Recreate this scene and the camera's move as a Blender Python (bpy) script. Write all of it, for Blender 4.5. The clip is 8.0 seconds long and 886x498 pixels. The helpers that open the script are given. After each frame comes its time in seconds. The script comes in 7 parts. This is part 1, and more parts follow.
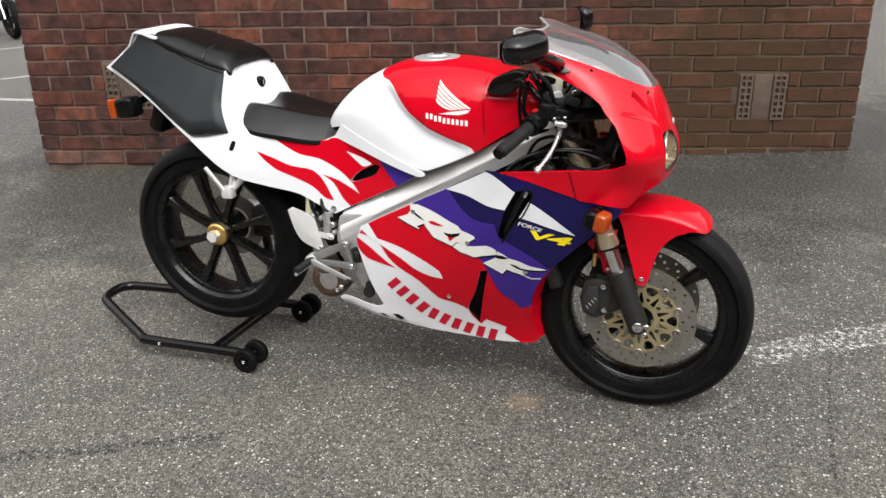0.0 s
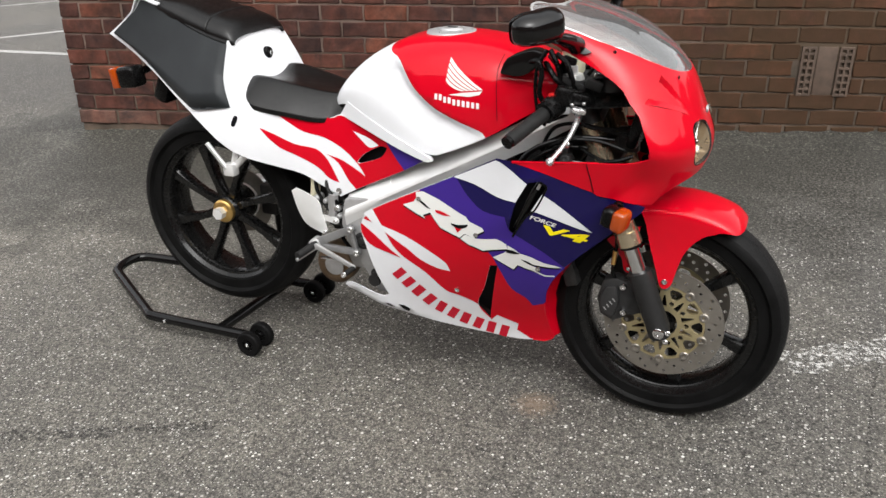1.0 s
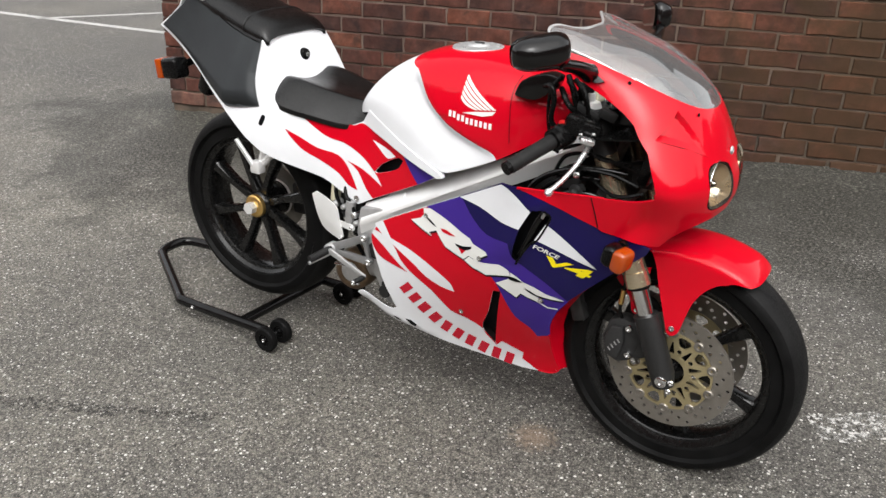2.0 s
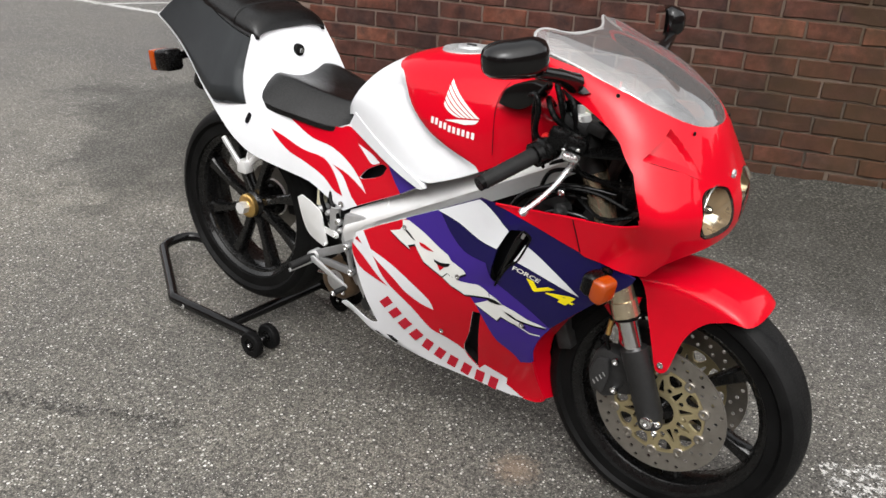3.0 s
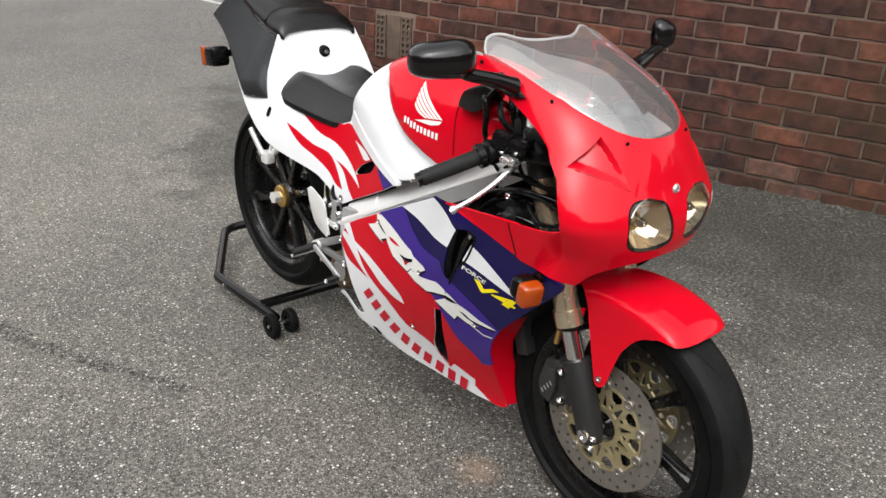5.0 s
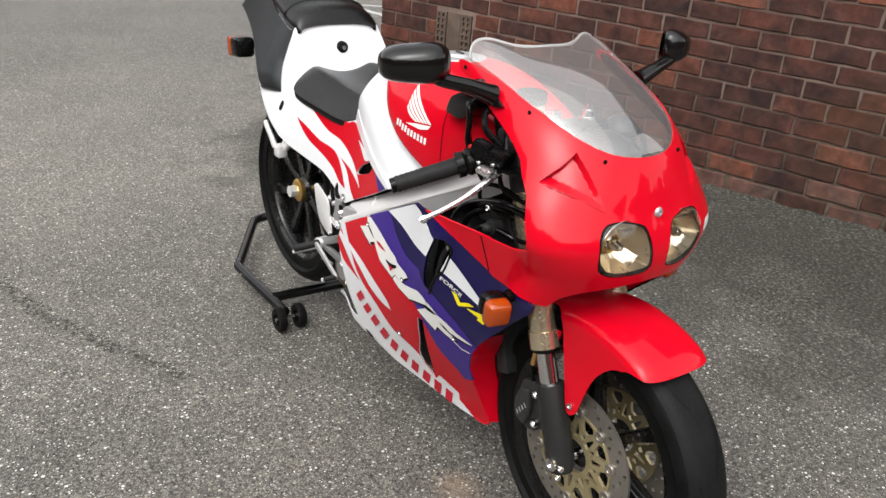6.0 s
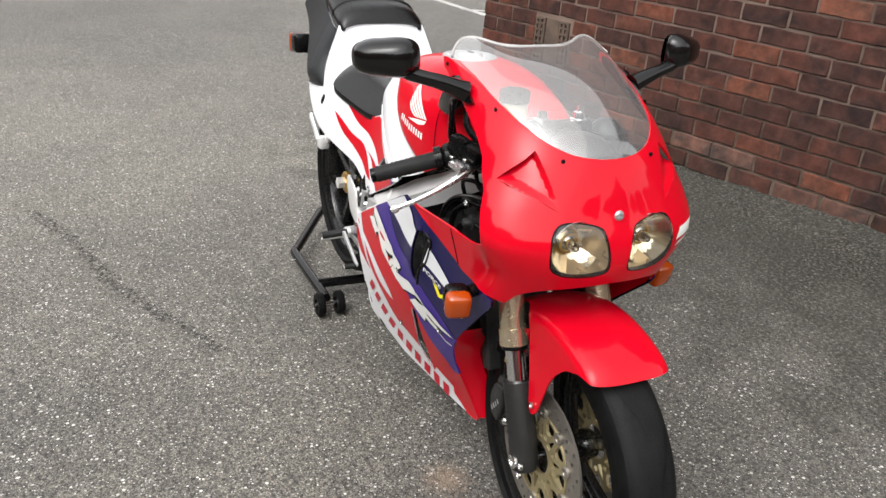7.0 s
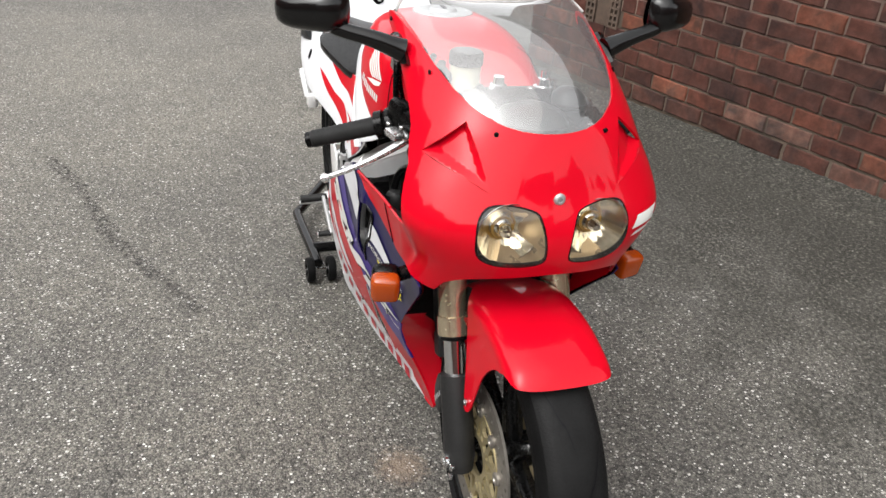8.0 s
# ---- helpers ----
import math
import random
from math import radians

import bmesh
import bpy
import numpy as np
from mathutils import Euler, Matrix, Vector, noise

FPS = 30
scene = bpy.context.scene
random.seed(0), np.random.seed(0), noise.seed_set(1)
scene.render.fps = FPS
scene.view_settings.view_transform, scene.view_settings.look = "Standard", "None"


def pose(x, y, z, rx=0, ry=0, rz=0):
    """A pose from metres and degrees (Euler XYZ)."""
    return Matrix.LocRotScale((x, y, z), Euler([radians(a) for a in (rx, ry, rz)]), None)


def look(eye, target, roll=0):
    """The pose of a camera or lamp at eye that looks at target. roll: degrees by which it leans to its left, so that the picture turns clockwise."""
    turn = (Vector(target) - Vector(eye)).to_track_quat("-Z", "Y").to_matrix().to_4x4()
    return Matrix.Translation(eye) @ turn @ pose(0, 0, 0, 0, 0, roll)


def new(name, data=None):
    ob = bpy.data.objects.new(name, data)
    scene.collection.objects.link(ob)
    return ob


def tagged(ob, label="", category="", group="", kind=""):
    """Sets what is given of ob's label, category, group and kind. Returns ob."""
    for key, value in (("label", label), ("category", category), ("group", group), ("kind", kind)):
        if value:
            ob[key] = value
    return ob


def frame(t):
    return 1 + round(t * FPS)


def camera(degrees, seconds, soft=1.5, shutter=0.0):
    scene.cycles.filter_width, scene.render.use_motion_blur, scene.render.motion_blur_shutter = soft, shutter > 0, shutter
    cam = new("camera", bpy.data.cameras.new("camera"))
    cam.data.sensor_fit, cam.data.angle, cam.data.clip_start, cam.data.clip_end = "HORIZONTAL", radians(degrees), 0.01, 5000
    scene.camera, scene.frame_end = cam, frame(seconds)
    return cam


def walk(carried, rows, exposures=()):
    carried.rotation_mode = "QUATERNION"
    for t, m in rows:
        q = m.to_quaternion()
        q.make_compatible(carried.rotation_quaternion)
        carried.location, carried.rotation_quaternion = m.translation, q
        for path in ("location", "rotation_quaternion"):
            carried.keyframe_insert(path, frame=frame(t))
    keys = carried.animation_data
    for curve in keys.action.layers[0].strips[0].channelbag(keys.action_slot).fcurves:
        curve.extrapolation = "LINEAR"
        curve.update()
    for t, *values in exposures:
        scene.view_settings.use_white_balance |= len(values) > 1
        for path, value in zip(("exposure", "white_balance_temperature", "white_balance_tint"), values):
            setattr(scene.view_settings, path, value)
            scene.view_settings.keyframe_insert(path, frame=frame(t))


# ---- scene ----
cam = camera(56.7, 8.0)
PATH = [
    (0, (0.85, -2.141, 1.284), (0.219, -0.384, 0.568), -2.1),
    (0.5, (0.862, -2.066, 1.295), (0.153, -0.355, 0.541), -2.2),
    (1, (0.903, -1.934, 1.3), (0.159, -0.261, 0.495), -1.7),
    (1.5, (0.991, -1.844, 1.313), (0.162, -0.221, 0.489), -0.7),
    (1.7, (1.035, -1.814, 1.329), (0.141, -0.222, 0.513), 0.1),
    (2.8, (1.16, -1.592, 1.309), (0.101, -0.101, 0.499), 1.7),
    (3, (1.162, -1.546, 1.317), (0.081, -0.074, 0.499), 2.0),
    (3.5, (1.185, -1.456, 1.324), (0.026, -0.048, 0.503), 1.8),
    (4, (1.296, -1.414, 1.329), (0.051, -0.074, 0.52), 1.1),
    (4.5, (1.462, -1.37, 1.331), (0.135, -0.104, 0.534), 1.5),
    (4.7, (1.495, -1.35, 1.313), (0.149, -0.1, 0.521), 1.6),
    (5.8, (1.575, -1.125, 1.307), (0.116, -0.019, 0.502), 4.0),
    (6, (1.6, -1.094, 1.32), (0.112, -0.028, 0.514), 3.8),
    (6.5, (1.698, -0.977, 1.327), (0.105, -0.069, 0.528), 3.7),
    (7, (1.794, -0.845, 1.327), (0.141, -0.063, 0.518), 3.7),
    (7.5, (1.799, -0.724, 1.311), (0.138, -0.01, 0.456), 4.1),
    (8, (1.746, -0.548, 1.309), (0.066, 0.048, 0.401), 4.4),
]
walk(cam, [(t, look(eye, target, roll)) for t, eye, target, roll in PATH], [(0.0, 0.78), (3.5, 0.77), (5.0, 0.80), (6.0, 0.82), (6.6, 0.92), (8.0, 0.90)])

# ---------- world and light: a bright overcast day ----------
world = bpy.data.worlds.new("world")
scene.world = world
world.use_nodes = True
wn, wl = world.node_tree.nodes, world.node_tree.links
sky = wn.new("ShaderNodeTexSky")
sky.sky_type, sky.sun_disc = "NISHITA", False
sky.sun_elevation, sky.sun_rotation = radians(52), radians(146)
sky.dust_density, sky.air_density = 3.0, 1.0
pale = wn.new("ShaderNodeHueSaturation")
pale.inputs["Saturation"].default_value = 0.06
wl.new(sky.outputs[0], pale.inputs["Color"])
wl.new(pale.outputs[0], wn["Background"].inputs[0])
wn["Background"].inputs[1].default_value = 0.252
sun = new("sun", bpy.data.lights.new("sun", "SUN"))
sun.data.energy, sun.data.angle, sun.data.color = 0.62, radians(100), (1.0, 0.93, 0.84)
sun.matrix_world = look((3.9, -5.8, 9), (0, 0, 0))


# ---------- materials ----------
def material(name, colour, rough=0.5, metal=0.0, coat=0.0, spec=0.5):
    m = bpy.data.materials.new(name)
    m.use_nodes = True
    b = m.node_tree.nodes["Principled BSDF"]
    b.inputs["Base Color"].default_value = (*colour, 1)
    b.inputs["Roughness"].default_value = rough
    b.inputs["Metallic"].default_value = metal
    b.inputs["Coat Weight"].default_value = coat
    b.inputs["Coat Roughness"].default_value = 0.04
    b.inputs["Specular IOR Level"].default_value = spec
    return m


def node(m, kind, **values):
    n = m.node_tree.nodes.new(kind)
    for key, value in values.items():
        n.inputs[key.replace("_", " ")].default_value = value
    return n


def link(m, a, b):
    m.node_tree.links.new(a, b)


def ramp(m, source, stops):
    r = m.node_tree.nodes.new("ShaderNodeValToRGB")
    while len(r.color_ramp.elements) < len(stops):
        r.color_ramp.elements.new(0.5)
    for e, (p, c) in zip(r.color_ramp.elements, stops):
        e.position, e.color = p, (*c, 1) if len(c) == 3 else c
    link(m, source, r.inputs[0])
    return r


def grey(v):
    return (v, v, v)


def grained(m, scale, low, high, bump=0.0, fine=None, rough=None):
    """Two-scale variation of a material's colour, with bump and roughness."""
    b = m.node_tree.nodes["Principled BSDF"]
    co = m.node_tree.nodes.new("ShaderNodeTexCoord")
    broad = node(m, "ShaderNodeTexNoise", Scale=scale, Detail=6.0, Roughness=0.6)
    link(m, co.outputs["Object"], broad.inputs["Vector"])
    r = ramp(m, broad.outputs["Fac"], [(0.3, low), (0.7, high)])
    link(m, r.outputs[0], b.inputs["Base Color"])
    small = node(m, "ShaderNodeTexNoise", Scale=fine or scale * 12, Detail=4.0)
    link(m, co.outputs["Object"], small.inputs["Vector"])
    if rough:
        rr = ramp(m, small.outputs["Fac"], [(0.3, grey(rough[0])), (0.7, grey(rough[1]))])
        link(m, rr.outputs[0], b.inputs["Roughness"])
    if bump:
        bp = node(m, "ShaderNodeBump", Strength=bump, Distance=0.002)
        link(m, small.outputs["Fac"], bp.inputs["Height"])
        link(m, bp.outputs[0], b.inputs["Normal"])
    return m


def paint(name, colour):
    m = material(name, colour, 0.35, 0, 0.46, 0.03)
    m.node_tree.nodes["Principled BSDF"].inputs["Coat IOR"].default_value = 1.48
    low = tuple(c * 0.93 for c in colour)
    grained(m, 9, low, colour, 0.0, 60, (0.30, 0.33))
    return m


WHITE = paint("white_paint", (0.73, 0.74, 0.76))
RED = paint("red_paint", (0.54, 0.0018, 0.0125))
PURPLE = paint("purple_paint", (0.046, 0.020, 0.225))
NAVY = paint("navy_paint", (0.010, 0.007, 0.065))
CRIMSON = paint("crimson_paint", (0.50, 0.012, 0.03))
YELLOW = paint("yellow_paint", (0.85, 0.72, 0.01))
CREAM = paint("cream_decal", (0.76, 0.76, 0.73))
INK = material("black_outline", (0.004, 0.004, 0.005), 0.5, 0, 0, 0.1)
TYRE = grained(material("tyre_rubber", grey(0.014), 0.6, 0, 0, 0.07), 14, grey(0.003), grey(0.008), 0.25, 220, (0.42, 0.6))
RIM = grained(material("black_rim_paint", grey(0.008), 0.3, 0, 0.3, 0.2), 20, grey(0.003), grey(0.006), 0, 90, (0.20, 0.32))
PLASTIC = grained(material("black_plastic", grey(0.012), 0.34, 0, 0, 0.16), 18, grey(0.002), grey(0.005), 0.03, 300, (0.18, 0.32))
GLOSSBLACK = grained(material("glossy_black_plastic", grey(0.01), 0.2, 0, 0.2, 0.34), 18, grey(0.002), grey(0.004), 0.012, 300, (0.15, 0.25))
TREAD = grained(material("dusty_tread_rubber", grey(0.02), 0.7, 0, 0, 0.14), 22, grey(0.004), grey(0.009), 0.25, 260, (0.5, 0.7))
DARK = grained(material("dark_engine_metal", grey(0.02), 0.5, 0.3), 16, grey(0.008), grey(0.035), 0.3, 60, (0.4, 0.7))
VINYL = grained(material("seat_vinyl", grey(0.016), 0.42, 0, 0, 0.36), 25, grey(0.002), grey(0.005), 0.12, 700, (0.22, 0.34))
GREYVINYL = grained(material("grey_vinyl", (0.030, 0.034, 0.037), 0.5, 0, 0, 0.35), 12, (0.011, 0.013, 0.015), (0.019, 0.022, 0.024), 0.2, 700, (0.45, 0.6))
ALLOY = grained(material("brushed_aluminium", grey(0.7), 0.36, 0.42), 8, (0.76, 0.76, 0.75), (0.85, 0.85, 0.84), 0.0, 120, (0.28, 0.36))
POLISHED = grained(material("polished_alloy", grey(0.8), 0.25, 0.9), 8, grey(0.74), grey(0.84), 0.0, 120, (0.20, 0.30))
SPARMETAL = grained(material("bare_aluminium", grey(0.8), 0.45, 0.55), 8, (0.77, 0.77, 0.76), (0.86, 0.86, 0.85), 0.0, 120, (0.40, 0.48))
CAST = grained(material("cast_aluminium", grey(0.38), 0.5, 0.7), 12, grey(0.38), grey(0.56), 0.2, 130, (0.4, 0.62))
STEEL = grained(material("disc_steel", (0.50, 0.47, 0.42), 0.36, 0.8), 14, (0.21, 0.195, 0.17), (0.34, 0.315, 0.28), 0.05, 160, (0.3, 0.48))
GOLD = grained(material("gold_anodising", (0.50, 0.43, 0.27), 0.42, 0.8), 18, (0.42, 0.355, 0.20), (0.57, 0.485, 0.285), 0.05, 160, (0.34, 0.5))
BRASS = material("brass_plating", (0.72, 0.47, 0.16), 0.3, 0.95)
BRONZE = grained(material("bronze_fork_tube", (0.62, 0.52, 0.36), 0.25, 0.85), 6, (0.56, 0.46, 0.31), (0.66, 0.56, 0.40), 0, 90, (0.2, 0.28))
DULL = grained(material("dull_alloy", grey(0.25), 0.45, 0.6), 14, grey(0.20), grey(0.33), 0.15, 130, (0.38, 0.5))
CHROME = material("chrome", grey(0.72), 0.12, 1.0)
FORKGREY = grained(material("fork_grey", grey(0.035), 0.5, 0.2), 15, grey(0.010), grey(0.020), 0.15, 160, (0.42, 0.6))
AMBER = material("amber_lens", (0.42, 0.060, 0.003), 0.15, 0, 0.3)
AMBER.node_tree.nodes["Principled BSDF"].inputs["Transmission Weight"].default_value = 0.25
MILKY = material("milky_plastic", (0.62, 0.58, 0.42), 0.4)
MIRROR = material("mirror_glass", grey(0.8), 0.03, 1.0)
RUBBER = grained(material("grip_rubber", grey(0.012), 0.6, 0, 0, 0.2), 30, grey(0.009), grey(0.018), 0.3, 300, (0.5, 0.7))
REDPLASTIC = material("red_switch", (0.6, 0.01, 0.01), 0.4)
REDLENS = material("red_lens", (0.55, 0.006, 0.006), 0.2, 0, 0.5)


def clear_glass(name, tint, clear, haze=0.0):
    m = bpy.data.materials.new(name)
    m.use_nodes = True
    n = m.node_tree.nodes
    n.remove(n["Principled BSDF"])
    t = node(m, "ShaderNodeBsdfTransparent", Color=(*tint, 1))
    g = node(m, "ShaderNodeBsdfGlossy", Roughness=0.05)
    f = node(m, "ShaderNodeFresnel", IOR=1.5)
    k = node(m, "ShaderNodeMath")
    k.operation, k.inputs[1].default_value = "MULTIPLY_ADD", 1.0
    k.inputs[2].default_value = clear
    mix = node(m, "ShaderNodeMixShader")
    link(m, f.outputs[0], k.inputs[0])
    link(m, k.outputs[0], mix.inputs[0])
    link(m, t.outputs[0], mix.inputs[1])
    link(m, g.outputs[0], mix.inputs[2])
    last = mix
    if haze:
        # pale diffuse share: surface haze, with some reflected sky put into the colour
        haze_sheen = node(m, "ShaderNodeBsdfDiffuse", Color=(0.8, 0.8, 0.8, 1))
        last = node(m, "ShaderNodeMixShader", Fac=haze)
        link(m, mix.outputs[0], last.inputs[1])
        link(m, haze_sheen.outputs[0], last.inputs[2])
    link(m, last.outputs[0], n["Material Output"].inputs[0])
    return m


SCREEN = clear_glass("clear_screen", (0.93, 0.95, 0.95), 0.20, 0.075)
LENS = clear_glass("lamp_glass", (0.95, 0.92, 0.85), 0.03)


# ---------- mesh helpers ----------
def finish(bm, name, mat, parent=None, label="", kind="", sharp=38):
    bmesh.ops.recalc_face_normals(bm, faces=bm.faces)
    limit = radians(sharp)
    for f in bm.faces:
        f.smooth = True
    for e in bm.edges:
        if len(e.link_faces) == 2 and e.calc_face_angle(0) > limit:
            e.smooth = False
    true = bm.verts.layers.float_vector.get("true_normal")
    loops = []
    if true:
        rim = bm.faces.layers.int["rim"]
        for f in bm.faces:
            for v in f.verts:
                n = v[true]
                loops.append(f.normal.copy() if f[rim] or n.length < 0.5 else n if n.dot(f.normal) > 0 else -n)
    me = bpy.data.meshes.new(name)
    bm.to_mesh(me)
    bm.free()
    if loops:
        me.normals_split_custom_set([tuple(n) for n in loops])
    for one in mat if isinstance(mat, (list, tuple)) else [mat]:
        me.materials.append(one)
    ob = new(name, me)
    ob.parent = parent
    return tagged(ob, label, kind=kind)


def part(name, bm, mat, parent, label=""):
    return finish(bm, name, mat, parent, label)


def thing(name, label, category, group="", kind="", at=(0, 0, 0)):
    ob = new(name)
    ob.location = at
    ob.empty_display_size = 0.1
    return tagged(ob, label, category, group, kind)


def rounded(pts, k=5, corner=60):
    """A closed outline through the points, curved but for corners sharper than the angle."""
    n, out = len(pts), []
    p = [Vector((a, b)) for a, b in pts]
    keep = []
    for i in range(n):
        a, b = p[i] - p[i - 1], p[(i + 1) % n] - p[i]
        keep.append(abs(a.angle_signed(b, 0)) > radians(corner))
    for i in range(n):
        p0, p1, p2, p3 = p[i - 1], p[i], p[(i + 1) % n], p[(i + 2) % n]
        m1 = (p2 - p1) * 0.5 if keep[i] else (p2 - p0) * 0.5
        m2 = (p2 - p1) * 0.5 if keep[(i + 1) % n] else (p3 - p1) * 0.5
        lim = (p2 - p1).length
        m1 = m1.normalized() * min(m1.length, lim) if m1.length else m1
        m2 = m2.normalized() * min(m2.length, lim) if m2.length else m2
        for j in range(k):
            s = j / k
            out.append(tuple((2 * s ** 3 - 3 * s * s + 1) * p1 + (s ** 3 - 2 * s * s + s) * m1
                             + (3 * s * s - 2 * s ** 3) * p2 + (s ** 3 - s * s) * m2))
    return out


def patch(name, outline, fn, mat, parent, thick=0.0, holes=(), cell=0.025, label="", cellv=None):
    """A shell: a flat outline, cut into small cells and laid on the surface fn(u, v)."""
    bm = bmesh.new()
    for loop in (outline, *holes):
        vs = [bm.verts.new((u, v, 0)) for u, v in loop]
        for i in range(len(vs)):
            bm.edges.new((vs[i - 1], vs[i]))
    bmesh.ops.triangle_fill(bm, edges=bm.edges, use_beauty=True, use_dissolve=False)
    for axis, step in ((0, cell), (1, cellv or cell)):
        lo, hi = min(p[axis] for p in outline), max(p[axis] for p in outline)
        c = math.floor(lo / step) * step + step
        while c < hi - 1e-5:
            nrm = (1, 0, 0) if axis == 0 else (0, 1, 0)
            bmesh.ops.bisect_plane(bm, geom=bm.verts[:] + bm.edges[:] + bm.faces[:], plane_co=(c * nrm[0], c * nrm[1], 0), plane_no=nrm, dist=1e-5)
            c += step
    bmesh.ops.triangulate(bm, faces=[f for f in bm.faces if len(f.verts) > 4])
    true = bm.verts.layers.float_vector.new("true_normal")
    rim = bm.faces.layers.int.new("rim")
    du, dv = cell * 0.04, (cellv or cell) * 0.04
    for v in bm.verts:
        a, b = v.co.x, v.co.y
        n = (fn(a + du, b) - fn(a - du, b)).cross(fn(a, b + dv) - fn(a, b - dv))
        v[true] = n.normalized() if n.length > 1e-12 else Vector((0, 0, 0))
        v.co = fn(a, b)
    if thick:
        bm.normal_update()
        away = {v: v.normal.copy() for v in bm.verts}
        mid = Vector((0, 0, 0))
        old = list(bm.verts)
        faces = list(bm.faces)
        made = bmesh.ops.extrude_face_region(bm, geom=faces, use_keep_orig=True)
        fresh = [g for g in made["geom"] if isinstance(g, bmesh.types.BMVert)]
        flat = set(faces) | {g for g in made["geom"] if isinstance(g, bmesh.types.BMFace)}
        for f in bm.faces:
            f[rim] = 0 if f in flat else 1
        sign = inward(old, away)
        for v in fresh:
            near = v.co
            v.co = near + sign * thick * v.normal if v.normal.length > 0.1 else near
    return part(name, bm, mat, parent, label)


def inward(verts, away):
    """Whether the normals point out of the bike (then the shell grows the other way)."""
    s = sum(away[v].y * (1 if v.co.y > 0 else -1) + 0.4 * away[v].z for v in verts)
    return -1 if s > 0 else 1


def side_fn(width, side=-1, lift=0.0):
    return lambda x, z: Vector((x, side * (width(x, z) + lift), z))


class Soft:
    """A smooth width over the side view, through a few control widths (x, z, half width)."""
    def __init__(self, pts, reach=0.22):
        self.p = np.array([q[:2] for q in pts], float)
        w = np.array([q[2] for q in pts], float)
        self.mean, self.reach = w.mean(), reach
        k = np.exp(-((self.p[:, None] - self.p[None]) ** 2).sum(-1) / (2 * reach ** 2))
        self.k = np.linalg.solve(k + np.eye(len(w)) * 0.05, w - self.mean)

    def __call__(self, x, z):
        d = ((self.p - np.array((x, z))) ** 2).sum(-1)
        return float(self.mean + np.exp(-d / (2 * self.reach ** 2)) @ self.k)


def along(xs, vs):
    """A smooth value along an axis, through the given stations."""
    xs, vs = list(xs), list(vs)

    def value(x):
        if x <= xs[0]:
            return vs[0]
        if x >= xs[-1]:
            return vs[-1]
        i = max(j for j in range(len(xs) - 1) if xs[j] <= x)
        s = (x - xs[i]) / (xs[i + 1] - xs[i])

        def slope(j):
            a, b = max(j - 1, 0), min(j + 1, len(xs) - 1)
            return (vs[b] - vs[a]) / (xs[b] - xs[a])
        h = xs[i + 1] - xs[i]
        return ((2 * s ** 3 - 3 * s * s + 1) * vs[i] + (s ** 3 - 2 * s * s + s) * h * slope(i)
                + (3 * s * s - 2 * s ** 3) * vs[i + 1] + (s ** 3 - s * s) * h * slope(i + 1))
    return value


def spline(pts, k=6):
    p, out = [Vector(q) for q in pts], []
    for i in range(len(p) - 1):
        a, b, c, d = p[max(i - 1, 0)], p[i], p[i + 1], p[min(i + 2, len(p) - 1)]
        for j in range(k):
            s = j / k
            out.append(0.5 * (2 * b + (c - a) * s + (2 * a - 5 * b + 4 * c - d) * s * s + (3 * b - a - 3 * c + d) * s ** 3))
    return out + [p[-1]]


def tube_into(bm, pts, r, n=12, curved=True, k=6):
    pts = spline(pts, k) if curved and len(pts) > 2 else [Vector(q) for q in pts]
    radii = r if callable(r) else (lambda s: r)
    side = None
    rings = []
    for i, q in enumerate(pts):
        d = (pts[min(i + 1, len(pts) - 1)] - pts[max(i - 1, 0)]).normalized()
        if side is None:
            side = d.orthogonal().normalized()
        side = (side - d * side.dot(d)).normalized()
        up = d.cross(side)
        rr = radii(i / (len(pts) - 1))
        rings.append([bm.verts.new(q + rr * (math.cos(a) * side + math.sin(a) * up)) for a in np.linspace(0, 2 * math.pi, n, endpoint=False)])
    for a, b in zip(rings, rings[1:]):
        for i in range(n):
            bm.faces.new((a[i - 1], a[i], b[i], b[i - 1]))
    bm.faces.new(rings[0])
    bm.faces.new(rings[-1][::-1])
    return bm


def tube(name, pts, r, mat, parent, label="", n=12, curved=True):
    return part(name, tube_into(bmesh.new(), pts, r, n, curved), mat, parent, label)


def lathe_into(bm, profile, n=48, centre=(0, 0, 0), axis="y", closed=True):
    """A turned body: (radius, height) pairs round an axis."""
    c = Vector(centre)
    rings = []
    for a in np.linspace(0, 2 * math.pi, n, endpoint=False):
        ca, sa = math.cos(a), math.sin(a)
        if axis == "y":
            rings.append([bm.verts.new(c + Vector((r * ca, h, r * sa))) for r, h in profile])
        elif axis == "x":
            rings.append([bm.verts.new(c + Vector((h, r * ca, r * sa))) for r, h in profile])
        else:
            rings.append([bm.verts.new(c + Vector((r * ca, r * sa, h))) for r, h in profile])
    m = len(profile)
    for i in range(n):
        a, b = rings[i - 1], rings[i]
        for j in range(m if closed else m - 1):
            k = (j + 1) % m
            bm.faces.new((a[j], a[k], b[k], b[j]))
    bmesh.ops.remove_doubles(bm, verts=bm.verts, dist=1e-6)
    return bm


def lathe(name, profile, mat, parent, centre=(0, 0, 0), axis="y", n=48, closed=True, label=""):
    return part(name, lathe_into(bmesh.new(), profile, n, centre, axis, closed), mat, parent, label)


